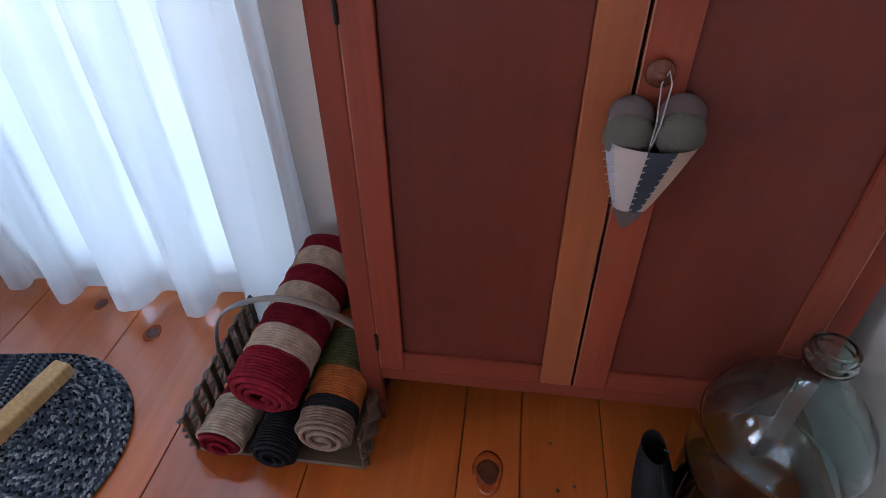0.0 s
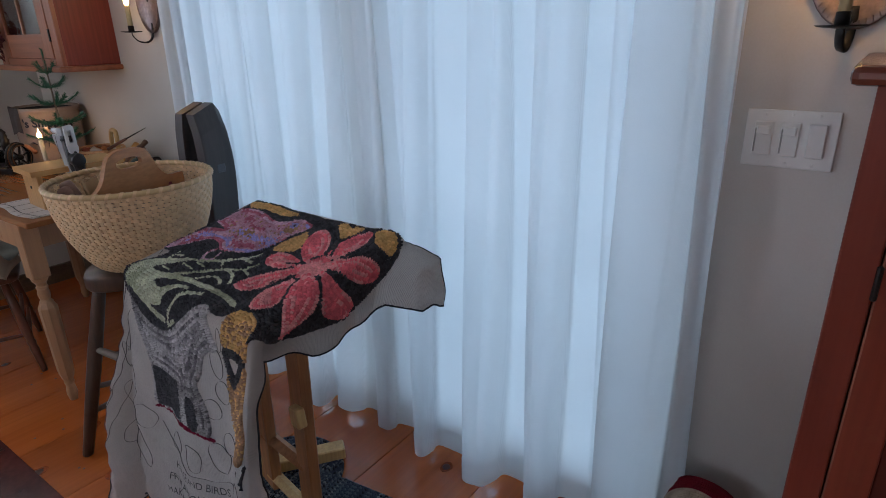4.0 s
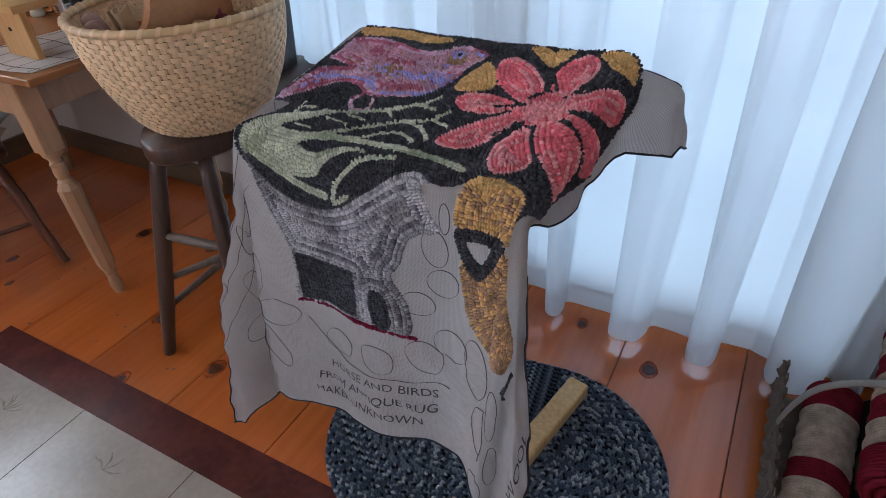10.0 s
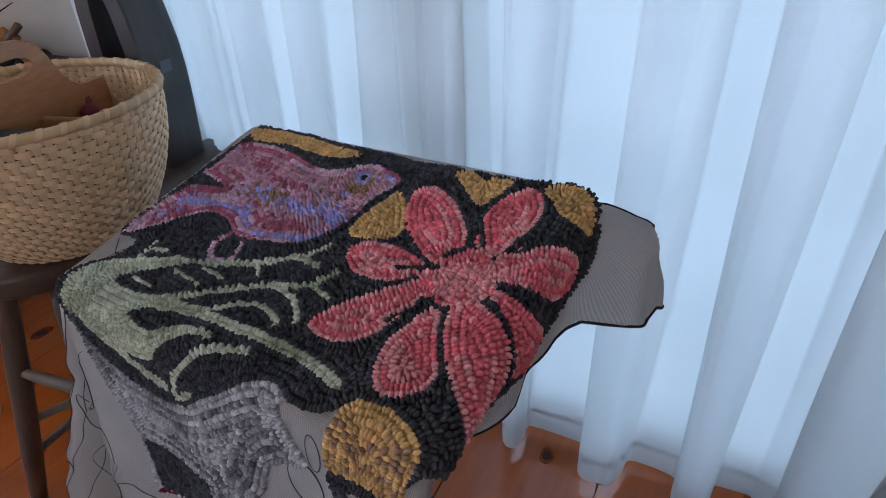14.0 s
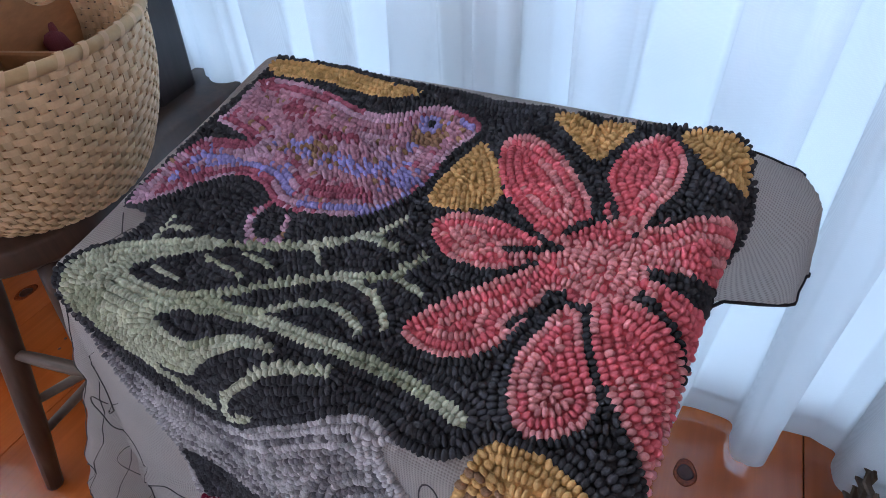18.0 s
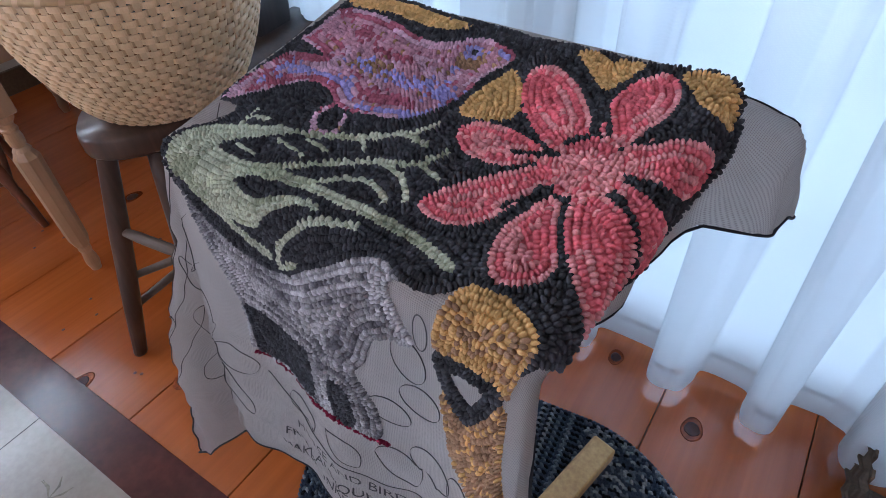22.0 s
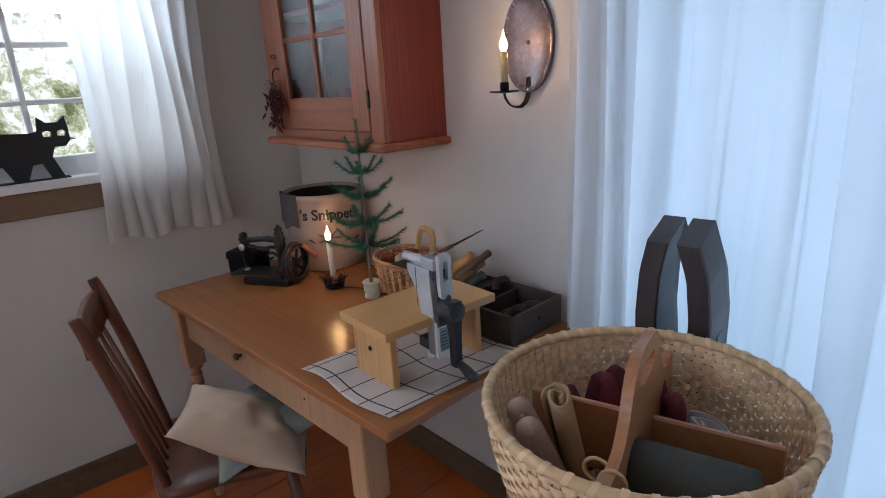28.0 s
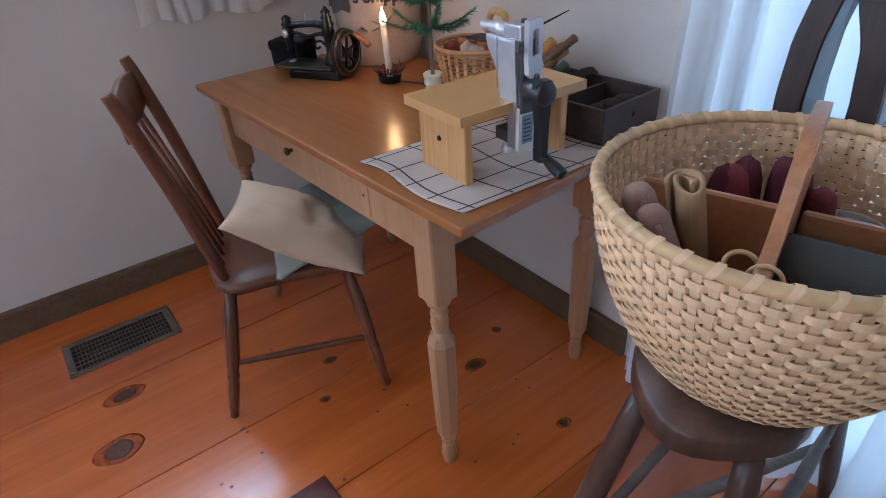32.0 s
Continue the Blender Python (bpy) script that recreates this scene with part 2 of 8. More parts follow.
def woven(name, c, pitch=0.0027, through=0.38):
    """Coarse plain-weave linen laid out by the cloth's own measure in metres: slubby warp and weft, faint creases."""
    m, nt, b = fresh(name, 0.92, 0, 0.12)
    uv = nt.nodes.new("ShaderNodeUVMap")
    threads = []
    for k, d in enumerate("XY"):
        w = nt.nodes.new("ShaderNodeTexWave")
        w.bands_direction = d
        w.inputs["Scale"].default_value, w.inputs["Distortion"].default_value = 0.314 / pitch, 2.2
        w.inputs["Detail"].default_value, w.inputs["Detail Scale"].default_value = 2, 0.35
        nt.links.new(uv.outputs[0], w.inputs["Vector"])
        mp = nt.nodes.new("ShaderNodeMapping")
        mp.inputs["Scale"].default_value = (340, 28, 1) if k == 0 else (28, 340, 1)
        nt.links.new(uv.outputs[0], mp.inputs["Vector"])
        slub = noise_of(nt, mp.outputs[0], 1.0, 3, 0.6)
        threads.append(mix(nt, "MULTIPLY", 0.8, w.outputs["Fac"], ramp(nt, slub, (0.3, (0.25,) * 3), (0.7, (1,) * 3))))
    weave = mix(nt, "ADD", 1.0, threads[0], threads[1])
    big = noise_of(nt, uv.outputs[0], 7, 5, 0.6)
    col = ramp(nt, big, (0.3, tuple(k * 0.86 for k in c)), (0.7, c))
    col = mix(nt, "MULTIPLY", 1.0, col, ramp(nt, weave, (0.12, (0.70, 0.68, 0.67)), (0.75, (1.08,) * 3)))
    nt.links.new(col, b.inputs["Base Color"])
    bumped(nt, b, weave, 0.8, 0.0008)
    t, a = nt.nodes.new("ShaderNodeBsdfTranslucent"), nt.nodes.new("ShaderNodeMixShader")
    a.inputs[0].default_value = through
    nt.links.new(col, t.inputs[0])
    nt.links.new(b.outputs[0], a.inputs[1])
    nt.links.new(t.outputs[0], a.inputs[2])
    nt.links.new(a.outputs[0], nt.nodes["Material Output"].inputs[0])
    return m


LINEN = woven("natural_linen", (0.63, 0.57, 0.533), through=0.56)
BLACKIRON = plain("black_iron", (0.018, 0.016, 0.015), 0.45, 0.6, vary=0.3)

# ---- building blocks ----


def part(name, bm, material, parent=None, label="", smooth=False, kind=""):
    me = bpy.data.meshes.new(name)
    bmesh.ops.recalc_face_normals(bm, faces=bm.faces)
    bm.to_mesh(me)
    bm.free()
    me.materials.append(material)
    if smooth:
        me.shade_smooth()
    ob = new(name, me)
    if parent:
        ob.parent = parent
    return tagged(ob, label, kind=kind)


def thing(name, label, category, at=(0, 0, 0), rz=0.0, group="", kind=""):
    ob = new(name)
    ob.empty_display_size = 0.05
    ob.matrix_world = pose(*at, 0, 0, rz)
    return tagged(ob, label, category, group, kind)


def B():
    return bmesh.new()


def box(bm, c, s, bev=0.0, m=None, seg=1):
    t = bmesh.new()
    bmesh.ops.create_cube(t, size=1)
    bmesh.ops.scale(t, vec=s, verts=t.verts)
    if bev:
        bmesh.ops.bevel(t, geom=t.edges[:], offset=min(bev, min(s) * 0.45), segments=seg, affect="EDGES", profile=0.6)
    bmesh.ops.translate(t, vec=c, verts=t.verts)
    if m:
        bmesh.ops.transform(t, matrix=m, verts=t.verts)
    me = bpy.data.meshes.new("tmp")
    t.to_mesh(me)
    t.free()
    bm.from_mesh(me)
    bpy.data.meshes.remove(me)
    return bm


def span(bm, lo, hi, bev=0.0, m=None, seg=1):
    return box(bm, [(a + b) / 2 for a, b in zip(lo, hi)], [b - a for a, b in zip(lo, hi)], bev, m, seg)


def rings(bm, loops, closed=True, caps=True):
    """Skin a row of vertex loops of one length."""
    vs = [[bm.verts.new(p) for p in l] for l in loops]
    n = len(vs[0])
    for a, b in zip(vs, vs[1:]):
        for i in range(n if closed else n - 1):
            j = (i + 1) % n
            bm.faces.new((a[i], a[j], b[j], b[i]))
    if caps and closed:
        bm.faces.new(vs[0][::-1])
        bm.faces.new(vs[-1])
    return bm


def tube(bm, pts, r, seg=8, caps=True, flat=1.0):
    """A round (or flattened) rod along points; r: one radius or one a point."""
    pts = [Vector(p) for p in pts]
    rs = r if isinstance(r, (list, tuple)) else [r] * len(pts)
    up = Vector((0, 0, 1))
    loops = []
    for i, p in enumerate(pts):
        d = (pts[min(i + 1, len(pts) - 1)] - pts[max(i - 1, 0)]).normalized()
        a = d.cross(up)
        a = d.cross(Vector((1, 0, 0))) if a.length < 0.05 else a
        a.normalize()
        up = a.cross(d).normalized()
        loops.append([p + rs[i] * (math.cos(k * math.tau / seg) * a + flat * math.sin(k * math.tau / seg) * up) for k in range(seg)])
    return rings(bm, loops, True, caps)


def lathe(bm, prof, seg=20, m=None, caps=True):
    """prof: (radius, height) pairs turned round z."""
    m = m or Matrix()
    return rings(bm, [[m @ Vector((r * math.cos(k * math.tau / seg), r * math.sin(k * math.tau / seg), z)) for k in range(seg)] for r, z in prof], True, caps)


def turned(bm, p0, p1, prof, seg=12):
    """A turned rod from p0 to p1; prof: (radius, part of the way)."""
    p0, p1 = Vector(p0), Vector(p1)
    q = (p1 - p0).to_track_quat("Z", "Y").to_matrix().to_4x4()
    return lathe(bm, [(r, k * (p1 - p0).length) for r, k in prof], seg, Matrix.Translation(p0) @ q)


def prism(bm, poly, lo, hi, m=None):
    """A flat outline (x, z) given thickness from y=lo to y=hi."""
    m = m or Matrix()
    a = [bm.verts.new(m @ Vector((x, lo, z))) for x, z in poly]
    b = [bm.verts.new(m @ Vector((x, hi, z))) for x, z in poly]
    bm.faces.new(a)
    bm.faces.new(b[::-1])
    for i in range(len(poly)):
        j = (i + 1) % len(poly)
        bm.faces.new((a[j], a[i], b[i], b[j]))
    return bm


def pierced(bm, outline, holes, lo, hi):
    """A flat outline (x, z) of thickness lo..hi along y, with holes cut right through."""
    sides = []
    for y in (lo, hi):
        loops = [[bm.verts.new((x, y, z)) for x, z in l] for l in [outline] + holes]
        bmesh.ops.triangle_fill(bm, use_beauty=True, edges=[bm.edges.new((l[i], l[(i + 1) % len(l)])) for l in loops for i in range(len(l))])
        sides.append(loops)
    for a, b in zip(*sides):
        for i in range(len(a)):
            j = (i + 1) % len(a)
            bm.faces.new((a[i], a[j], b[j], b[i]))
    return bm


def sheet(bm, fn, nu, nv, u0=0.0, u1=1.0, v0=0.0, v1=1.0):
    g = [[bm.verts.new(fn(u0 + (u1 - u0) * i / nu, v0 + (v1 - v0) * j / nv)) for j in range(nv + 1)] for i in range(nu + 1)]
    for i in range(nu):
        for j in range(nv):
            bm.faces.new((g[i][j], g[i + 1][j], g[i + 1][j + 1], g[i][j + 1]))
    return bm


def curve_pts(ctrl, n=6, closed=False):
    """A smooth line through the given points, of any dimension."""
    c = [np.array(p, float) for p in ctrl]
    k, out = len(c), []
    for i in range(k if closed else k - 1):
        p0, p1, p2, p3 = (c[(i + j) % k] if closed else c[min(max(i + j, 0), k - 1)] for j in (-1, 0, 1, 2))
        for s in range(n):
            t = s / n
            out.append(0.5 * (2 * p1 + (p2 - p0) * t + (2 * p0 - 5 * p1 + 4 * p2 - p3) * t * t + (3 * p1 - p0 - 3 * p2 + p3) * t ** 3))
    if not closed:
        out.append(c[-1])
    return out


# ---- the room ----
WY, LX, RX, SY, CZ = 1.64, -3.47, 1.36, -2.6, 2.42
DOOR = (-1.93, 0.04, 2.06)
WIN = (0.02, 1.16, 1.170, 2.02)


def wall(name, spans, label):
    bm = B()
    for lo, hi in spans:
        span(bm, lo, hi)
    return tagged(part(name, bm, WALL), label, "wall", kind="structure")


T = 0.16
wall("wall_north", [((LX - T, WY, 0), (DOOR[0], WY + T, CZ)), ((DOOR[1], WY, 0), (RX + T, WY + T, CZ)), ((DOOR[0], WY, DOOR[2]), (DOOR[1], WY + T, CZ))], "greige plaster wall with a wide glazed door opening")
wall("wall_west", [((LX - T, SY, 0), (LX, -1.9, CZ)), ((LX - T, -0.7, 0), (LX, WIN[0], CZ)), ((LX - T, -1.9, 0), (LX, -0.7, 0.95)), ((LX - T, -1.9, 2.05), (LX, -0.7, CZ)), ((LX - T, WIN[1], 0), (LX, WY, CZ)), ((LX - T, WIN[0], 0), (LX, WIN[1], WIN[2])), ((LX - T, WIN[0], WIN[3]), (LX, WIN[1], CZ))], "greige plaster wall with a side window and an added unseen one")
wall("wall_east", [((RX, SY, 0), (RX + T, WY, CZ))], "greige plaster wall beside the cupboard")
wall("wall_south", [((LX - T, SY - T, 0), (-2.1, SY, CZ)), ((0.3, SY - T, 0), (RX + T, SY, CZ)), ((-2.1, SY - T, 0), (0.3, SY, 0.75)), ((-2.1, SY - T, 2.1), (0.3, SY, CZ))], "greige plaster wall with a wide window")
tagged(part("ceiling", span(B(), (LX - T, SY - T, CZ), (RX + T, WY + T, CZ + 0.1)), CEIL), "off-white painted ceiling", "ceiling", kind="structure")

# ---- curtains ----
random.seed(5)


def fold_table(x0, x1, lo, hi):
    xs = [x0]
    while xs[-1] < x1:
        xs.append(xs[-1] + random.uniform(lo, hi))
    return [(x, random.uniform(-1, 1)) for x in xs]


def fold_at(x, table, flip=0):
    """Depth of the pleats at x: humps of uneven width."""
    for (a, ka), (b, kb) in zip(table, table[1:]):
        if a <= x <= b:
            t = (x - a) / (b - a)
            return math.sin(math.pi * t) ** 0.8 * (0.75 + 0.35 * ka)
    return 0.0


# deep pleats: centre, half width and how far into the room each one stands
PLEATS = [(-1.945, 0.022, 0.055), (-1.875, 0.028, 0.060), (-1.775, 0.034, 0.072), (-1.665, 0.040, 0.080), (-1.535, 0.044, 0.075), (-1.385, 0.048, 0.082), (-1.225, 0.046, 0.100), (-1.070, 0.044, 0.070),
          (-0.905, 0.042, 0.066), (-0.700, 0.046, 0.108), (-0.480, 0.058, 0.112), (-0.280, 0.060, 0.115), (-0.045, 0.070, 0.108), (0.060, 0.026, 0.045)]
BACKY = 1.612
ctrl = [(-1.985, BACKY - 0.02)]
for c, w, d in PLEATS:
    d *= 0.92
    ctrl += [(c - 1.02 * w, BACKY), (c - 1.00 * w, BACKY - 0.45 * d), (c - 0.72 * w, BACKY - 0.86 * d), (c - 0.02 * w, BACKY - d), (c + 0.70 * w, BACKY - 0.88 * d), (c + 0.98 * w, BACKY - 0.45 * d), (c + 1.02 * w, BACKY)]
hem_line = np.array(curve_pts(ctrl + [(0.088, BACKY - 0.03)], 7))
hem_len = np.concatenate([[0.0], np.cumsum(np.hypot(*np.diff(hem_line, axis=0).T))])
FINE = fold_table(-2.05, 0.2, 0.035, 0.105)


def main_curtain(u, v):
    t = u * hem_len[-1]
    x, y = (float(np.interp(t, hem_len, hem_line[:, k])) for k in (0, 1))
    low = 1 - v
    k = 0.10 + 0.90 * low ** 1.25
    even = -1.985 + 2.073 * u
    x = x + (0.75 * v * (even - x)) + 0.014 * math.sin(5 * v + 31 * even) * low + 0.012 * math.sin(13 * even + 3.1 * v)
    y = BACKY - 0.012 + (y - BACKY) * k - 0.010 * v - 0.007 * math.sin(even * 9 + 2.2 * v) * low - 0.030 * fold_at(even, FINE) * (0.25 + 0.75 * v)
    return (x, y, 0.028 + 2.112 * v + 0.006 * math.sin(even * 23) * low ** 3)


panel = thing("door_curtain", "white sheer curtain in uneven pleats over the glazed door", "curtain", (0, 0, 0))
part("curtain_cloth", sheet(B(), main_curtain, 760, 36, 0, 1, 0.03, 1), SHEER, panel, smooth=True)
part("hem", sheet(B(), lambda u, v: tuple(a + b for a, b in zip(main_curtain(u, v), (0, -0.003, 0))), 760, 4, 0, 1, 0.0, 0.036), SHEER, panel, "doubled white hem", smooth=True)
rod = thing("curtain_rod", "slim iron rod over the door", "curtain rod")
part("bar", tube(B(), [(-2.06, 1.575, 2.15), (0.16, 1.575, 2.15)], 0.010, 10), BLACKIRON, rod, smooth=True)
for x in (-2.03, 0.13):
    part("bracket", tube(B(), [(x, 1.64, 2.15), (x, 1.575, 2.15)], 0.007, 8), BLACKIRON, rod)

# ---- floor, base boards, openings ----
tagged(part("ground", span(B(), (-60, -60, -0.62), (60, 60, -0.60)), plain("winter_lawn", (0.20, 0.19, 0.13), 0.95)), "pale winter lawn outside the house", "ground", kind="structure")
floor = tagged(part("floor", span(B(), (LX - T, SY - T, -0.08), (RX + T, WY + T, -0.014)), TRIM), "orange pine plank floor with dark knots", "floor", kind="structure")
SEAMS = [LX - 0.02, -2.965, -2.53, -2.19, -1.86, -1.52, -1.17, -0.82, -0.475, -0.158, 0.20, 0.56, 0.705, 0.905, 1.16, RX + 0.02]
for a, b in zip(SEAMS, SEAMS[1:]):
    part("plank", span(B(), (a + 0.0012, SY, -0.013), (b - 0.0012, WY + 0.02, 0.0), 0.0012), PINE, floor)
random.seed(11)
tau = math.tau
KNOTS = [(-0.39, 1.44, 0.020), (-0.613, 1.535, 0.015), (-2.90, 0.36, 0.030), (-2.69, 0.30, 0.040), (-2.62, 0.92, 0.014), (-2.48, 0.83, 0.010), (-1.83, 0.95, 0.018),
         (-1.97, 1.30, 0.014), (-1.72, 0.72, 0.020), (-2.30, 1.26, 0.020), (-2.38, 1.42, 0.012), (-1.5, 0.88, 0.024), (-0.05, 1.35, 0.014), (0.63, 1.12, 0.030), (0.98, 1.10, 0.016), (0.15, 0.9, 0.014), (-1.42, 1.32, 0.02)]
for x, y, r in KNOTS:
    k = random.uniform(0.8, 1.3)
    for nm, mat, grow, h in (("knot_halo", HALO, 1.22, 0.0003), ("knot", KNOT, 0.88, 0.0007)):
        part(nm, rings(B(), [[(x + s * grow * r * math.cos(a * tau / 24) * (1 + 0.07 * math.sin(3 * a * tau / 24 + 9 * x)), y + s * grow * k * r * math.sin(a * tau / 24) * (1 + 0.3 * (grow > 1) + 0.06 * math.sin(2 * a * tau / 24 + 5 * x)), z) for a in range(24)] for s, z in ((1.0, h - 0.0002), (0.86, h))]), mat, floor, smooth=True)
for x, y in ((-2.35, 0.98), (-2.2, 0.75), (-2.55, 0.6), (-1.95, 0.82), (-2.75, 0.75), (-1.6, 0.75), (-2.02, 1.1), (-2.15, 1.38), (0.1, 1.2), (0.42, 1.05), (0.8, 1.14), (-2.41, 0.55)):
    for i in range(3):
        u, w = x + random.uniform(-0.05, 0.05), y + random.uniform(-0.08, 0.08)
        part("knot", rings(B(), [[(u + s * math.cos(a * 1.047), w + s * math.sin(a * 1.047), z) for a in range(6)] for s, z in ((0.005, 0.0002), (0.004, 0.0008))]), KNOT, floor)


def skirting(name, lo, hi):
    o = tagged(part(name, span(B(), (*lo, 0.0), (*hi, 0.085), 0.002), TRIM), "low brown painted base board", "baseboard", kind="structure")
    part("cap", span(B(), (lo[0] - 0.003 * (hi[0] - lo[0] < 0.1), lo[1] - 0.004 * (hi[1] - lo[1] < 0.1), 0.085), (hi[0] + 0.004 * (hi[0] - lo[0] < 0.1), hi[1], 0.105), 0.006, None, 2), TRIM, o)


skirting("baseboard_west", (LX, SY), (LX + 0.018, WY))
skirting("baseboard_north", (LX + 0.018, WY - 0.018), (DOOR[0] - 0.1, WY))
skirting("baseboard_east", (RX - 0.018, SY), (RX, WY))
SASH = plain("white_sash_paint", (0.80, 0.80, 0.78), 0.4, vary=0.05)
PANE = glass("window_glass")
STILL = plain("brown_sill_paint", (0.20, 0.125, 0.065), 0.45, vary=0.1)


def glazed(name, label, lo, hi, axis, depth, nx, nz, stile=0.06, bar=0.018):
    """A sash or glazed door in the opening lo..hi (along the wall, height), with real bars and panes."""
    o = thing(name, label, "window", kind="structure")
    place = (lambda a, d, z: (a, d, z)) if axis == "x" else (lambda a, d, z: (d, a, z))

    def piece(nm, a0, z0, a1, z1, d0, d1, mat, bev=0.003):
        p, q = place(a0, d0, z0), place(a1, d1, z1)
        ob = part(nm, span(B(), [min(s, t) for s, t in zip(p, q)], [max(s, t) for s, t in zip(p, q)], bev), mat, o)
        return ob
    (a0, z0), (a1, z1) = lo, hi
    d0, d1 = depth
    piece("frame", a0, z0, a0 + stile, z1, d0, d1, SASH)
    piece("frame", a1 - stile, z0, a1, z1, d0, d1, SASH)
    piece("frame", a0 + stile, z0, a1 - stile, z0 + stile * 1.6, d0, d1, SASH)
    piece("frame", a0 + stile, z1 - stile, a1 - stile, z1, d0, d1, SASH)
    wx, wz = (a1 - a0 - 2 * stile) / nx, (z1 - z0 - 2.6 * stile) / nz
    for i in range(1, nx):
        x = a0 + stile + i * wx
        piece("muntin", x - bar / 2, z0 + stile * 1.6, x + bar / 2, z1 - stile, d0 + 0.008, d1 - 0.008, SASH)
    for j in range(1, nz):
        z = z0 + stile * 1.6 + j * wz
        for i in range(nx):
            piece("muntin", a0 + stile + i * wx + bar / 2, z - bar / 2, a0 + stile + (i + 1) * wx - bar / 2, z + bar / 2, d0 + 0.008, d1 - 0.008, SASH)
    m = (d0 + d1) / 2
    for i in range(nx):
        for j in range(nz):
            x, z = a0 + stile + i * wx, z0 + stile * 1.6 + j * wz
            g = piece("pane", x + bar / 2, z + bar / 2, x + wx - bar / 2, z + wz - bar / 2, m - 0.002, m + 0.002, PANE, 0)
            g.visible_shadow = False
    return o


mid = (DOOR[0] + DOOR[1]) / 2
glazed("door_1", "white glazed door behind the curtain", (DOOR[0], 0.0), (mid - 0.002, DOOR[2]), "x", (WY + 0.05, WY + 0.095), 3, 5, 0.10)
glazed("door_2", "white glazed door behind the curtain", (mid + 0.002, 0.0), (DOOR[1], DOOR[2]), "x", (WY + 0.05, WY + 0.095), 3, 5, 0.10)
glazed("window_1", "white sash window with small panes", (WIN[0], WIN[2]), (WIN[1], WIN[3]), "y", (LX - 0.085, LX - 0.045), 5, 4, 0.045)
# Unseen window, added with its wall opening for the west fill lamp.
glazed("window_2", "white sash window with small panes", (-1.9, 0.95), (-0.7, 2.05), "y", (LX - 0.085, LX - 0.045), 4, 4, 0.045)
glazed("window_3", "wide white sash window", (-2.1, 0.75), (0.3, 2.1), "x", (SY - 0.085, SY - 0.045), 6, 3, 0.045)
sill = tagged(part("window_sill", span(B(), (LX - 0.045, WIN[0] - 0.03, WIN[2] - 0.028), (LX + 0.035, WIN[1] + 0.05, WIN[2] + 0.003), 0.006, None, 2), SASH), "white painted window sill board", "window sill", kind="structure")
part("apron", span(B(), (LX, WIN[0] - 0.02, WIN[2] - 0.115), (LX + 0.016, WIN[1] + 0.035, WIN[2] - 0.028), 0.003), STILL, sill, "brown apron board")
for y0, y1 in ((WIN[0] - 0.07, WIN[0]), (WIN[1], WIN[1] + 0.07)):
    tagged(part("window_casing", span(B(), (LX, y0, WIN[2] + 0.003), (LX + 0.016, y1, WIN[3] + 0.08), 0.003), STILL), "brown painted window casing board", "trim", kind="structure")

# ---- short curtain and cat at the side window ----
SMALL = fold_table(0.80, 1.4, 0.045, 0.085)


def cafe(u, v):
    y = 0.855 + 0.405 * u + 0.05 * (1 - v) * (u - 0.6)
    k = fold_at(min(y, 1.39), SMALL)
    return (LX + 0.055 + (0.016 + 0.014 * (1 - v)) * k, y + 0.012 * math.sin(6 * v + 9 * u), 0.93 + 1.10 * v + 0.012 * math.sin(u * 14) * (1 - v))


cc = thing("short_curtain", "white muslin curtain gathered at the side window", "curtain")
part("curtain_cloth", sheet(B(), cafe, 150, 30, 0, 1, 0.05, 1), MUSLIN, cc, smooth=True)
part("hem", sheet(B(), lambda u, v: tuple(a + b for a, b in zip(cafe(u, v), (0.003, 0, 0))), 150, 4, 0, 1, 0.0, 0.075), MUSLIN, cc, "doubled hem", smooth=True)
part("rod", tube(B(), [(LX + 0.06, -0.06, 2.04), (LX + 0.06, 1.34, 2.04)], 0.006, 8), BLACKIRON, cc)
for y in (-0.04, 1.32):
    part("bracket", tube(B(), [(LX, y, 2.04), (LX + 0.06, y, 2.04)], 0.005, 8), BLACKIRON, cc)
BLACK = plain("flat_black_paint", (0.012, 0.012, 0.013), 0.6, vary=0.3)
cat = thing("cat_cutout", "flat black wooden cat cutout with pierced eyes on the sill", "cat cutout", (LX - 0.005, 0.66, WIN[2] + 0.003), 90)
OUT = [(-0.20, 0.0), (-0.165, 0.0), (-0.13, 0.055), (-0.07, 0.055), (-0.045, 0.0), (-0.01, 0.0), (0.012, 0.052), (0.04, 0.055), (0.06, 0.0), (0.098, 0.0), (0.072, 0.075), (0.085, 0.105), (0.118, 0.105), (0.134, 0.125), (0.135, 0.165),
       (0.13, 0.205), (0.108, 0.185), (0.075, 0.185), (0.052, 0.205), (0.045, 0.16), (0.02, 0.155), (-0.05, 0.16), (-0.12, 0.155), (-0.19, 0.165), (-0.235, 0.20), (-0.25, 0.27), (-0.268, 0.26), (-0.262, 0.19), (-0.225, 0.135)]
EYES = [[(x - 0.013, 0.141), (x + 0.009, 0.139), (x + 0.013, 0.153), (x + 0.004, 0.160), (x - 0.012, 0.157)] for x in (0.072, 0.113)]
part("body", pierced(B(), OUT, EYES, -0.009, 0.009), BLACK, cat, "black board with two eyes cut through")
for z in (0.132, 0.126):
    part("whisker", tube(B(), [(0.125, -0.010, 0.128), (0.150, -0.012, z)], 0.0012, 5), BLACK, cat)
part("base", span(B(), (-0.22, -0.02, -0.0), (0.11, 0.02, 0.004)), BLACK, cat)
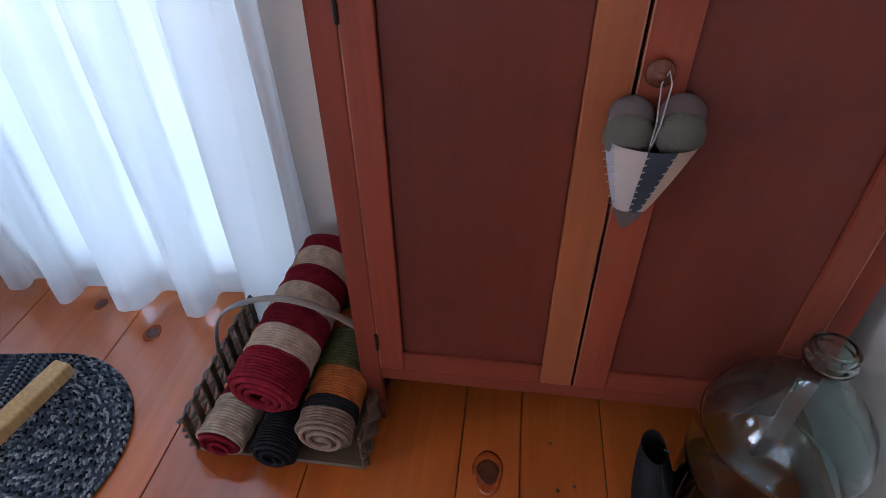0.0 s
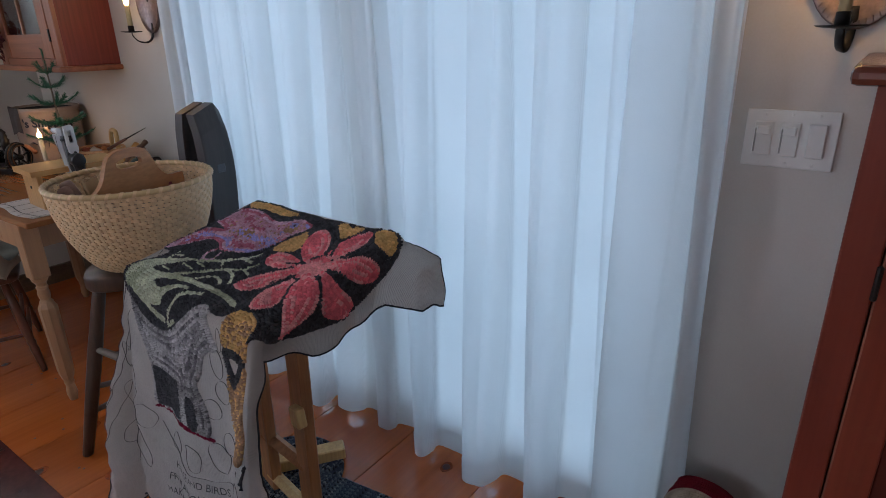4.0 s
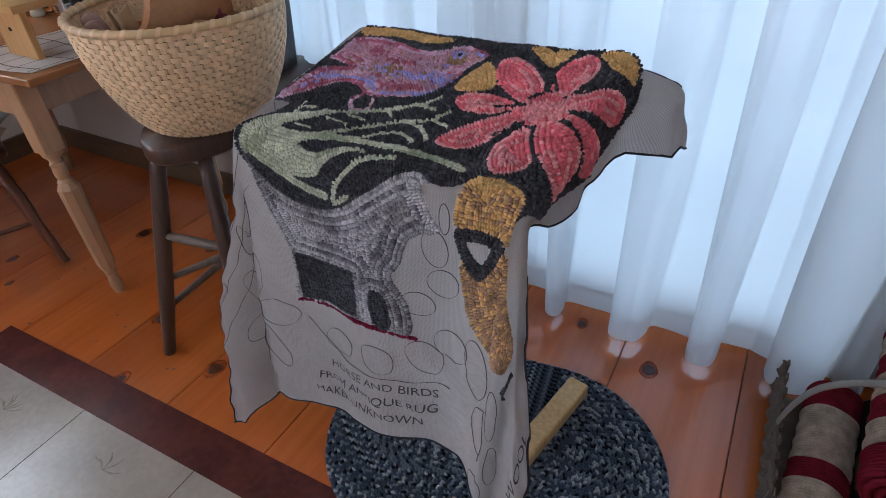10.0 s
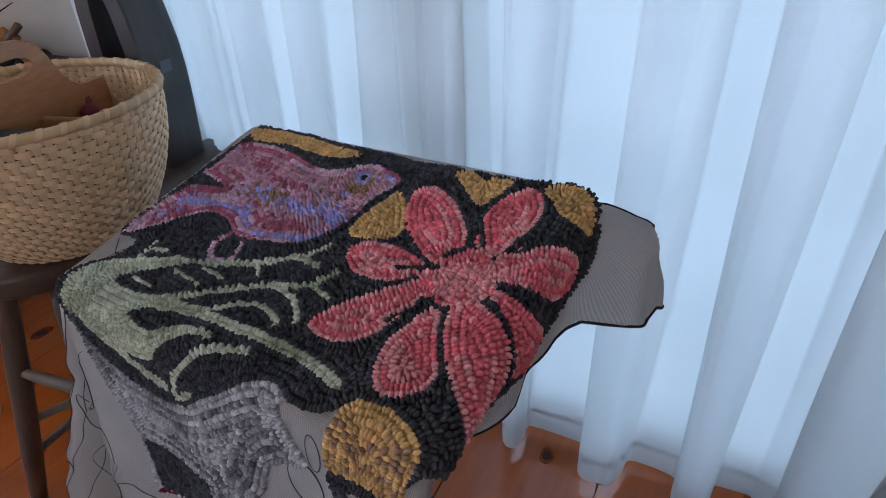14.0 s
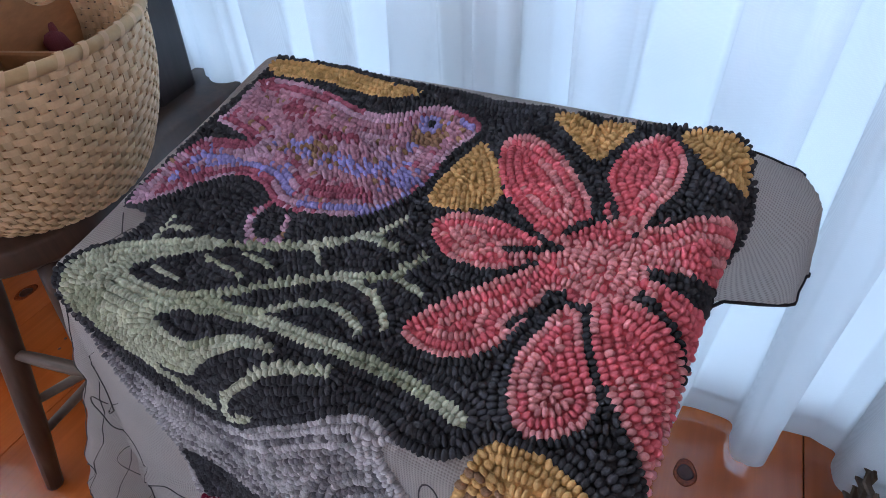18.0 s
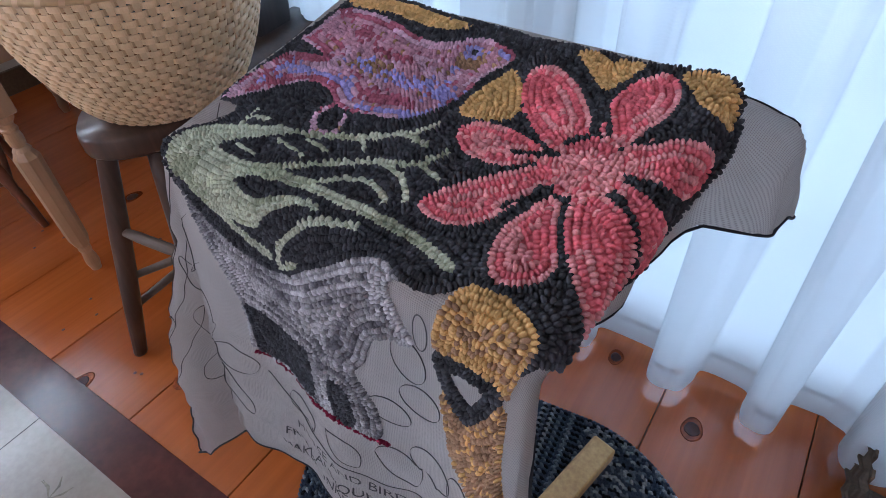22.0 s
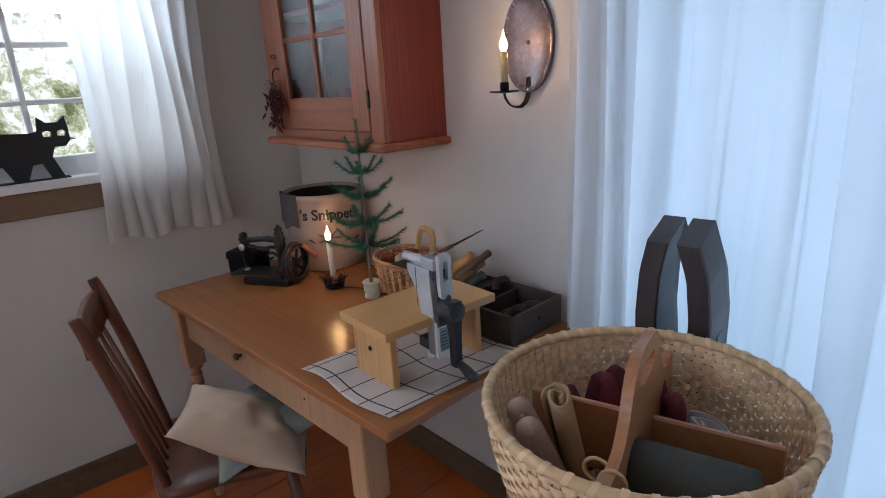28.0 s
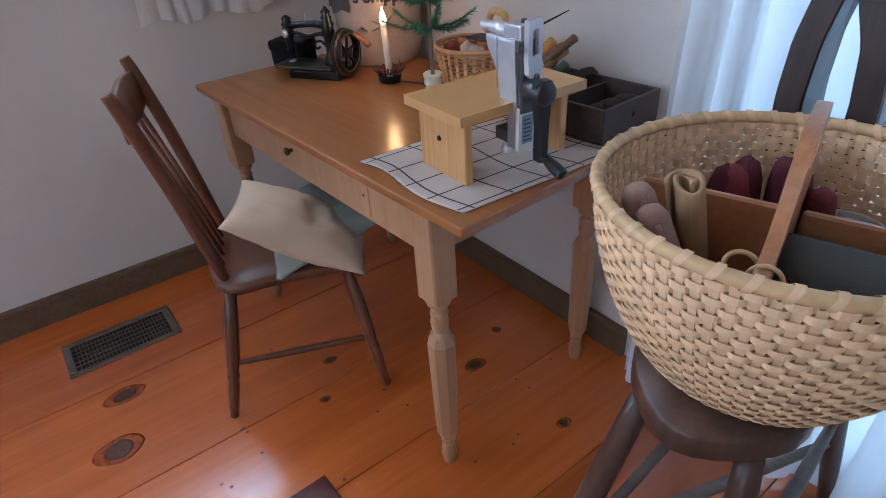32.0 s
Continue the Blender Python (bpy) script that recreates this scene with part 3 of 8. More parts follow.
# bare shrubs in pale light beyond the side window
HAZE, hn, hb = fresh("bright_garden_haze", 1.0)
hv = coords(hn)
hcol = ramp(hn, noise_of(hn, hv, 1.7, 9, 0.78, 0.3), (0.385, (0.09, 0.11, 0.04)), (0.465, (0.40, 0.42, 0.28)), (0.525, (0.80, 0.84, 0.86)))
hn.links.new(hcol, hb.inputs["Emission Color"])
hb.inputs["Base Color"].default_value = (0, 0, 0, 1)
hb.inputs["Emission Strength"].default_value = 1.4
tagged(part("backdrop", sheet(B(), lambda u, v: (-9.0, -7 + 16 * u, -0.6 + 8 * v), 4, 4), HAZE), "pale garden with shrubs in bright light", "backdrop", kind="structure")

# ---- red cupboard ----
cup = thing("cupboard", "dull red two-door pine cupboard with a drawer", "cupboard", (0.313, 1.235, 0.0))
CW, CD = 0.985, 0.395


def board(nm, lo, hi, mat, parent, label="", bev=0.003):
    return part(nm, span(B(), lo, hi, bev, None, 2), mat, parent, label)


for x in (0.0, CW - 0.049):
    board("stile", (x, 0, 0), (x + 0.049, 0.022, 1.280), RED, cup)
board("side_panel", (0.002, 0.022, 0.03), (0.02, CD, 1.280), RED, cup)
board("side_panel", (CW - 0.02, 0.022, 0.03), (CW - 0.002, CD, 1.280), RED, cup)
board("back_panel", (0.02, CD - 0.014, 0.10), (CW - 0.02, CD, 1.280), RED, cup)
for x in (0.002, CW - 0.042):
    board("back_foot", (x, CD - 0.04, 0.0), (x + 0.04, CD, 0.10), RED, cup)
board("floor_board", (0.02, 0.022, 0.175), (CW - 0.02, CD - 0.014, 0.195), RED_X, cup)
board("bottom_rail", (0.049, 0.001, 0.165), (CW - 0.049, 0.022, 0.206), RED_X, cup)
board("mid_rail", (0.049, 0.001, 1.110), (CW - 0.049, 0.022, 1.134), RED_X, cup)
board("top_rail", (0.049, 0.001, 1.236), (CW - 0.049, 0.022, 1.280), RED_X, cup)
board("top_board", (-0.030, -0.030, 1.280), (CW + 0.030, CD, 1.305), wood("red_top_board", (0.13, 0.030, 0.018), (0.20, 0.052, 0.028), 0, 0.22, 0.7, 0.15, 0.05, 0.5, None, 0.2), cup, "red top board rubbed glossy", 0.009)
KNOBWOOD = wood("turned_cherry_knob", (0.085, 0.024, 0.014), (0.16, 0.050, 0.028), 2, 0.20, 2.0, 0.1, 0.05)
KP = [(0.013, 0), (0.011, 0.006), (0.012, 0.010), (0.020, 0.013), (0.0225, 0.019), (0.020, 0.026), (0.013, 0.030), (0.007, 0.032), (0.0065, 0.036), (0.003, 0.038)]


def knob(parent, x, y, z, k=1.0):
    return part("knob", lathe(B(), [(r * k, h * k) for r, h in KP], 20, pose(x, y, z, 90)), KNOBWOOD, parent, "turned wooden knob", True)


DRAWRED = wood("drawer_front_red", (0.2242, 0.059, 0.02832), (0.354, 0.1062, 0.04484), 0, 0.32, 0.7, 0.15, 0.05, 0.4, None, 0.2)
drawer = board("drawer", (0.051, -0.003, 1.136), (CW - 0.051, 0.30, 1.234), DRAWRED, cup, "one wide shallow drawer", 0.004)
knob(drawer, 0.177, -0.003, 1.184, 0.98)
knob(drawer, CW - 0.177, -0.003, 1.184, 0.98)
# Darker than the stiles: shade on the recessed panels is put into this red.
SHADED_PANEL = wood("shaded_panel_red", (0.0944, 0.02006, 0.01298), (0.1357, 0.02714, 0.01652), 2, 0.38, 0.6, 0.2, 0.04, 0.30, (0.060, 0.016, 0.011), 0.12)
GAPX = 0.489
WORN = wood("rubbed_edge", (0.17, 0.045, 0.028), (0.40, 0.165, 0.095), 2, 0.45, 4.0, 0.2, 0.1)
for side, (a, b) in enumerate(((0.051, GAPX - 0.003), (GAPX + 0.003, CW - 0.051))):
    door = thing("door", "", "")
    door.parent = cup
    inner_a, inner_b = (a + 0.056, b - 0.068) if not side else (a + 0.070, b - 0.056)
    # Lighter red-brown stile; part of its sheen is put into the colour.
    EDGE = wood("light_red_brown_stile", (0.236, 0.059, 0.0236), (0.3186, 0.0944, 0.0354), 2, 0.34, 0.8, 0.2, 0.05, 0.4, (0.16, 0.036, 0.017), 0.2)
    board("door_stile", (a, -0.004, 0.210), (inner_a, 0.018, 1.107), RED_EDGE, door, "worn red stile")
    board("door_stile", (inner_b, -0.004, 0.210), (b, 0.018, 1.107), EDGE if not side else RED_EDGE, door, "lighter red-brown stile" if not side else "worn red stile")
    board("door_rail", (inner_a, -0.003, 0.210), (inner_b, 0.017, 0.268), RED_X, door)
    board("door_rail", (inner_a, -0.003, 1.064), (inner_b, 0.017, 1.107), RED_X, door)
    board("panel", (inner_a, 0.006, 0.266), (inner_b, 0.014, 1.066), SHADED_PANEL, door, "flat recessed panel")
    for x in (a + 0.0002, b - 0.0026):
        part("worn_edge", span(B(), (x, -0.0046, 0.212), (x + 0.0024, -0.0036, 1.105)), WORN, door)
    for z in (0.30, 1.02):
        x = a - 0.001 if not side else b + 0.001
        part("hinge", tube(B(), [(x, -0.006, z - 0.026), (x, -0.006, z - 0.024), (x, -0.006, z + 0.024), (x, -0.006, z + 0.026)], [0.002, 0.0042, 0.0042, 0.002], 8), BLACKIRON, door, "small iron hinge")
knob(cup, GAPX + 0.027, -0.004, 0.948, 0.95)

# ---- stuffed heart on the knob ----
heart = thing("stuffed_heart", "stuffed patchwork cloth heart hanging from the knob", "heart ornament", (0.834, 1.192, 0.688), -3)
FELT = {k: cloth(k + "_wool_patch", c, weave=700, bump=0.5) for k, c in (("olive", (0.11, 0.105, 0.085)), ("mauve", (0.115, 0.085, 0.085)), ("cream", (0.42, 0.36, 0.33)), ("slate", (0.045, 0.055, 0.070)), ("pale", (0.30, 0.30, 0.34)), ("peach", (0.45, 0.32, 0.25)))}
for sx in (-1, 1):
    for nm, dz, dy, r in (("mauve", 0.022, 0.010, 0.034), ("olive", 0.0, -0.004, 0.037)):
        bm = B()
        bmesh.ops.create_icosphere(bm, subdivisions=3, radius=r, matrix=pose(sx * 0.035, dy, 0.176 + dz + 0.004 * sx, 0, 0, 0) @ Matrix.Diagonal((1.0, 0.62, 1.05, 1)))
        part("lobe", bm, FELT[nm], heart, nm + " stuffed lobe", True)


def cone(a0, a1, z0, z1):
    def f(u, v):
        z, a = z0 + (z1 - z0) * v, a0 + (a1 - a0) * u
        w = 0.068 * (max(z, 0.0) / 0.165) ** 0.72
        return (w * math.cos(a) - 0.012 * (1 - z / 0.165), -0.60 * w * math.sin(a), z)
    return f


for nm, a0, a1 in (("peach", 0.02, 0.17), ("slate", 0.17, 0.27), ("cream", 0.27, 0.40), ("pale", 0.40, 0.50), ("mauve", 0.50, 1.02)):
    part("patch", sheet(B(), cone(a0 * tau, a1 * tau, 0.045, 0.168), 12, 12), FELT[nm], heart, nm + " patch", True)
    if nm != "mauve":
        p = cone(a1 * tau, a1 * tau, 0.045, 0.165)
        for k in range(9):
            x, y, z = p(0, k / 9 + 0.03)
            part("stitch", tube(B(), [(x - 0.004, y - 0.001, z), (x, y - 0.0018, z + 0.002), (x + 0.004, y - 0.001, z + 0.003)], 0.0009, 5), FELT["cream"], heart)
part("tip", sheet(B(), cone(0, tau, 0.0, 0.045), 24, 8), FELT["mauve"], heart, "mauve tip", True)
part("cord", tube(B(), [(-0.004, -0.018, 0.155), (-0.002, -0.016, 0.20), (-0.004, 0.004, 0.252), (0.004, 0.010, 0.268), (0.010, 0.004, 0.252), (0.004, -0.016, 0.20), (-0.003, -0.018, 0.155)], 0.0013, 6), FELT["cream"], heart, "twine loop")

# ---- light switches ----
IVORY = plain("ivory_plastic", (0.74, 0.73, 0.69), 0.35, vary=0.03, bump=0.03)
sw = thing("switch_plate", "ivory triple light switch plate on the wall", "light switch", (0.186, WY, 1.140))
part("plate", span(B(), (-0.081, -0.006, -0.057), (0.081, 0.0, 0.057), 0.004, None, 2), IVORY, sw)
for x in (-0.047, 0.0):
    t = part("toggle_frame", span(B(), (x - 0.017, -0.009, -0.034), (x + 0.017, -0.0055, 0.034), 0.002), IVORY, sw)
    part("toggle", span(B(), (x - 0.012, -0.016, 0.008), (x + 0.012, -0.009, 0.026), 0.002), IVORY, t)
    # Gap beside the toggle: its shade is put into a grey strip.
    part("slot", span(B(), (x - 0.0150, -0.0096, -0.028), (x - 0.0118, -0.0088, 0.020)), plain("switch_shadow_gap", (0.30, 0.30, 0.27), 0.6), t)
part("rocker", span(B(), (0.031, -0.012, -0.034), (0.063, -0.0055, 0.034), 0.003, pose(0, 0, 0, 2)), IVORY, sw)
for x in (-0.047, 0.0, 0.047):
    for z in (-0.048, 0.048):
        part("screw", lathe(B(), [(0.003, 0), (0.002, 0.0012)], 8, pose(x, -0.006, z, 90)), IVORY, sw)

# ---- wall sconces ----
TIN = plain("aged_tin", (0.20, 0.155, 0.15), 0.32, 0.85, vary=0.35, scale=12, fine=90, bump=0.3)
WAXED = plain("ivory_wax_sleeve", (0.55, 0.42, 0.22), 0.5, vary=0.15)
FLAME = glowing("warm_bulb_glass", (1.0, 0.62, 0.25), 22.0)


def flame(parent, x, y, z, k=1.0):
    return part("flame_bulb", lathe(B(), [(0.004 * k, 0), (0.0085 * k, 0.006 * k), (0.0105 * k, 0.014 * k), (0.009 * k, 0.023 * k), (0.005 * k, 0.033 * k), (0.002 * k, 0.044 * k), (0.0006 * k, 0.052 * k)], 14, pose(x, y, z)), FLAME, parent, "glowing flame-shaped bulb", True)


def make_sconce(at):
    s = thing("wall_sconce", "oval tin wall sconce with one candle bulb", "sconce", at, group="wall sconces")
    bm = B()
    oval = lambda r, d: [(r * 0.083 * math.cos(a * tau / 40), d, r * 0.125 * math.sin(a * tau / 40)) for a in range(40)]
    rings(bm, [oval(1.0, 0.0), oval(1.0, -0.010), oval(0.97, -0.012), oval(0.86, -0.005), oval(0.2, -0.004)])
    plate = part("back_plate", bm, TIN, s, "crimped oval reflector", True)
    for i in range(48):
        a = i * tau / 48
        c, d = math.cos(a), math.sin(a)
        part("crimp", tube(B(), [(0.073 * c, -0.0065, 0.110 * d), (0.080 * c, -0.0125, 0.120 * d)], 0.0016, 5), TIN, plate)
    part("rivet", lathe(B(), [(0.006, 0), (0.005, 0.003)], 10, pose(0.0, -0.005, 0.0, 90)), BLACKIRON, plate)
    arm = [(0.0, -0.004, -0.085), (0.0, -0.010, -0.135), (-0.004, -0.030, -0.158), (-0.008, -0.065, -0.155), (-0.010, -0.085, -0.135), (-0.010, -0.088, -0.120)]
    part("arm", tube(B(), curve_pts(arm, 5), 0.008, 8, True, 0.3), BLACKIRON, s, "curled iron strap arm", True)
    part("drip_pan", lathe(B(), [(0.008, 0), (0.036, 0.003), (0.041, 0.006), (0.036, 0.005), (0.01, 0.003)], 24, pose(-0.010, -0.088, -0.122)), BLACKIRON, s, smooth=True)
    part("socket", lathe(B(), [(0.0115, 0), (0.0115, 0.022), (0.009, 0.024)], 14, pose(-0.010, -0.088, -0.118)), BLACKIRON, s, smooth=True)
    part("candle_sleeve", lathe(B(), [(0.0098, 0), (0.0098, 0.074), (0.007, 0.076)], 14, pose(-0.010, -0.088, -0.096)), WAXED, s, "waxed ivory sleeve", True)
    flame(s, -0.010, -0.088, -0.021)
    return s


S1, S2 = (-2.152, WY, 1.503), (0.250, WY, 1.468)
first = make_sconce(S1)
copy_thing(first, pose(*S2))
for s in (S1, S2):
    bulb("sconce_bulb_light", s[0] - 0.010, s[1] - 0.088, s[2] + 0.002, 1.6)

# ---- rolled hooked rugs in a splint carrier beside the cupboard ----
def wool(name, c, vary=0.25):
    return plain(name, c, 0.95, vary=vary, scale=40, fine=420, bump=0.9, dist=0.002, spec=0.1)


MAROON, OATMEAL, CHARCOAL, MOSS, RUST, TAUPE = (wool(n, c) for n, c in (("maroon_wool", (0.20, 0.012, 0.024)), ("oatmeal_wool", (0.46, 0.36, 0.28)), ("charcoal_wool", (0.020, 0.020, 0.024)), ("moss_wool", (0.10, 0.105, 0.05)), ("rust_wool", (0.42, 0.12, 0.035)), ("taupe_wool", (0.23, 0.16, 0.12))))


def looped_roll(at, target, r, stripes, end_mat, label, loops=46, turns=3.2, squash=0.92):
    """A rolled rug: ribbed bands of loops round the roll, a spiral at its near end."""
    o = thing("rolled_rug", label, "rolled rug")
    o.matrix_world = look(at, target)
    length = (Vector(target) - Vector(at)).length
    core = part("backing", lathe(B(), [(r * 0.90, 0.002), (r * 0.90, length - 0.002)], 28, pose(0, 0, 0, 180) @ Matrix.Diagonal((1, squash, 1, 1))), end_mat, o)
    z = 0.0
    for share, mat in stripes:
        n = max(2, round(share * length / 0.0075))
        bm = B()
        for i in range(n):
            zz = -(z + (i + 0.5) * share * length / n)
            k = [(r + 0.0016 * math.sin(23 * a * tau / 96 * 4 + i)) for a in range(96)]
            loop = lambda s, dz: [(s * k[a] * math.cos(a * tau / 96), squash * s * k[a] * math.sin(a * tau / 96), zz + dz) for a in range(96)]
            rings(bm, [loop(0.90, 0.0036), loop(0.985, 0.0024), loop(1.0, 0.0), loop(0.985, -0.0024), loop(0.90, -0.0036)], True, False)
        part("stripe", bm, mat, o, smooth=True, kind="stuff")
        z += share * length
    sp = [(r * 0.90 * (1 - 0.78 * t / (turns * 14)) * math.cos(t * tau / 14), squash * r * 0.90 * (1 - 0.78 * t / (turns * 14)) * math.sin(t * tau / 14), 0.004 + 0.010 * t / (turns * 14)) for t in range(int(turns * 14) + 1)]
    part("rolled_edge", tube(B(), sp, r * 0.095, 7), end_mat, o, "rolled bound edge", True)
    return o


S = lambda *x: [(a / sum(k for k, _ in x), m) for a, m in x]
looped_roll((0.118, 1.125, 0.215), (0.165, 1.56, 0.265), 0.083, S((1.2, MAROON), (1, OATMEAL), (1, MAROON), (1, OATMEAL), (0.9, MAROON), (1, OATMEAL), (0.7, MAROON)), MAROON, "hooked rug rolled up, maroon and oatmeal stripes")
looped_roll((0.255, 1.09, 0.125), (0.262, 1.55, 0.150), 0.066, S((0.5, TAUPE), (0.35, CHARCOAL), (0.9, RUST), (1.3, MOSS), (0.7, RUST), (1.4, MOSS)), TAUPE, "hooked rug rolled up, taupe, rust and moss", 46, 2.4)
looped_roll((-0.005, 1.08, 0.062), (0.04, 1.50, 0.062), 0.060, S((0.8, OATMEAL), (0.4, MAROON), (1.2, OATMEAL), (0.6, MAROON)), MAROON, "oatmeal hooked rug loosely rolled, maroon binding", 46, 1.6, 0.8)
looped_roll((0.130, 1.07, 0.058), (0.150, 1.50, 0.058), 0.056, S((1, CHARCOAL), (0.6, MOSS), (1, CHARCOAL)), CHARCOAL, "charcoal hooked rug rolled tight at the bottom", 46, 2.2, 0.9)
carrier = thing("splint_carrier", "low splint carrier with a bent hoop handle round the rugs", "basket")
TWIG = wood("weathered_splint", (0.075, 0.045, 0.028), (0.15, 0.095, 0.058), 0, 0.6, 2, 0.3, 0.15)
hoop = [(-0.085, 1.30, 0.02), (-0.085, 1.30, 0.14), (-0.045, 1.30, 0.26), (0.05, 1.30, 0.325), (0.15, 1.30, 0.338), (0.25, 1.30, 0.30), (0.325, 1.31, 0.215), (0.345, 1.31, 0.10)]
part("hoop_handle", tube(B(), curve_pts(hoop, 6), 0.011, 8, True, 0.35), plain("grey_hoop_wood", (0.26, 0.22, 0.19), 0.5), carrier, "flat bent hoop handle", True)
part("base_board", span(B(), (-0.075, 1.09, 0.0), (0.335, 1.50, 0.010), 0.003), TWIG, carrier)
for i in range(9):
    for x in (-0.080, 0.338):
        y = 1.10 + i * 0.049
        part("upright", span(B(), (x - 0.003, y - 0.010, 0.0), (x + 0.003, y + 0.010, 0.135), 0.001), TWIG, carrier)
for k in range(4):
    z = 0.03 + k * 0.03
    for x in (-0.086, 0.344):
        part("weaver", tube(B(), [(x + 0.004 * (-1) ** (i + k), 1.085 + i * 0.0245, z) for i in range(19)], 0.008, 6, True, 0.35), TWIG, carrier)

# ---- glass carboy ----
BOTTLE = glass("aqua_bottle_glass", (0.76, 0.93, 0.92))
carboy = thing("glass_carboy", "large clear aqua glass carboy on the floor", "carboy", (1.168, 1.082, 0.0))
prof = [(0.118, 0.0), (0.128, 0.008), (0.134, 0.03), (0.134, 0.19), (0.137, 0.195), (0.134, 0.20), (0.134, 0.300), (0.137, 0.306), (0.134, 0.312), (0.131, 0.335), (0.118, 0.368), (0.092, 0.402), (0.062, 0.432), (0.040, 0.456), (0.031, 0.476), (0.030, 0.490), (0.038, 0.494), (0.040, 0.502), (0.034, 0.508), (0.036, 0.513), (0.035, 0.522), (0.029, 0.525)]
inner = [(max(r - 0.005, 0.018), z) for r, z in reversed(prof)]
inner[-1] = (0.11, 0.006)
prof, inner = ([(r * 1.07, z * 1.075) for r, z in q] for q in (prof, inner))
part("body", lathe(B(), prof + inner, 56, None, False), BOTTLE, carboy, smooth=True)
part("bottom", lathe(B(), [(0.126, 0.0), (0.118, 0.006)], 56), BOTTLE, carboy)
bm = B()
n = 40
for i in range(11):
    a = 3.3 + i * 0.22
    tube(bm, [(0.145 * math.cos(a), 0.145 * math.sin(a), 0.03), (0.145 * math.cos(a), 0.145 * math.sin(a), 0.20)], 0.0015, 5)
part("moulded_ribs", bm, BOTTLE, carboy, kind="stuff")
bag = thing("black_bag", "black cloth bag slumped beside the carboy", "bag", (1.005, 1.075, 0.0))
part("body", sheet(B(), lambda u, v: ((0.05 * (1 - 0.5 * v * v)) * math.cos(u * tau) - 0.03 * v, 0.07 * (1 - 0.4 * v) * math.sin(u * tau) + 0.05 * v, 0.17 * v + 0.004 * math.sin(2 * u * tau) * v), 30, 14), cloth("black_bag_cloth", (0.012, 0.012, 0.014)), bag, smooth=True)
part("strap", tube(B(), curve_pts([(0.0, 0.05, 0.16), (0.01, 0.075, 0.10), (0.02, 0.085, 0.04), (0.03, 0.09, 0.012)], 5), 0.008, 6, True, 0.3), plain("grey_strap", (0.12, 0.13, 0.13), 0.7), bag)

# ---- things on top of the cupboard ----
TOPZ = 1.305
tray = thing("wicker_tray", "round open wicker basket propped on edge against the wall", "basket")
tray.matrix_world = pose(0.548, 1.577, TOPZ + 0.178, 75)
WICK = plain("brown_wicker", (0.23, 0.11, 0.05), 0.5, vary=0.3)
for k, (r, z) in enumerate(((0.150, 0.008), (0.172, 0.030), (0.188, 0.055), (0.200, 0.085))):
    part("wicker_ring", tube(B(), [(r * math.cos(a * tau / 48), r * math.sin(a * tau / 48), z + 0.004 * (-1) ** a) for a in range(49)], 0.006, 7), WICK, tray, smooth=True)
for i in range(28):
    a = i * tau / 28
    part("wicker_stake", tube(B(), [(r * math.cos(a + t), r * math.sin(a + t), z) for r, z, t in ((0.145, 0.004, 0), (0.178, 0.036, 0.06), (0.204, 0.09, 0.02))], 0.0035, 6), WICK, tray)
part("base", lathe(B(), [(0.148, 0.0), (0.148, 0.006)], 32), WICK, tray)
ROLL = cloth("grey_wool_roll", (0.20, 0.165, 0.15), weave=500)
for x, lean, r in ((0.46, 0.02, 0.026), (0.515, 0.05, 0.027), (0.575, 0.015, 0.028), (0.635, 0.035, 0.025)):
    w = thing("wool_roll", "rolled length of grey brown wool standing in the wicker basket", "wool roll", (x, 1.475, TOPZ + 0.012 + 0.8 * (x - 0.548) ** 2), 0, "grey wool rolls")
    part("roll", tube(B(), [(0, 0, 0), (0, 0, 0.006), (lean * 0.5, 0.012, 0.08), (lean, 0.03, 0.195), (lean, 0.03, 0.20)], [r * 0.8, r, r * 1.03, r, r * 0.8], 14), ROLL, w, smooth=True)
camel = tagged(part("camel_figurine", B(), plain("tan_carved_wood", (0.46, 0.23, 0.10), 0.5, vary=0.15, scale=40)), "small carved pale wooden camel figurine on the cupboard", "figurine")
bm = B()
cx, cy = 0.592, 1.240
body = [(cx - 0.045, cy, 0.062), (cx - 0.03, cy, 0.070), (cx - 0.012, cy, 0.080), (cx + 0.006, cy, 0.073), (cx + 0.022, cy, 0.064), (cx + 0.036, cy, 0.058), (cx + 0.050, cy, 0.072), (cx + 0.056, cy, 0.090), (cx + 0.060, cy, 0.098), (cx + 0.078, cy, 0.096)]
tube(bm, [(x, y, TOPZ + z) for x, y, z in curve_pts(body, 3)], [0.006 + 0.0105 * math.sin(math.pi * min(1, i / 17)) ** 0.6 if i < 17 else 0.0065 for i in range(28)], 10)
for dx, dy in ((-0.036, 0.008), (-0.030, -0.008), (0.018, 0.008), (0.024, -0.008)):
    tube(bm, [(cx + dx, cy + dy, TOPZ + 0.060), (cx + dx + 0.002, cy + dy, TOPZ + 0.03), (cx + dx - 0.002, cy + dy, TOPZ + 0.005), (cx + dx + 0.003, cy + dy, TOPZ)], [0.008, 0.005, 0.0045, 0.006], 8)
bmesh.ops.create_icosphere(bm, subdivisions=2, radius=0.013, matrix=pose(cx - 0.012, cy, TOPZ + 0.085) @ Matrix.Diagonal((1, 0.7, 1.2, 1)))
bmesh.ops.transform(bm, matrix=Matrix.Translation((cx, cy, TOPZ)) @ Matrix.Scale(0.80, 4) @ Matrix.Translation((-cx, -cy, -TOPZ)), verts=bm.verts)
bmesh.ops.recalc_face_normals(bm, faces=bm.faces)
bm.to_mesh(camel.data)
bm.free()
camel.data.shade_smooth()
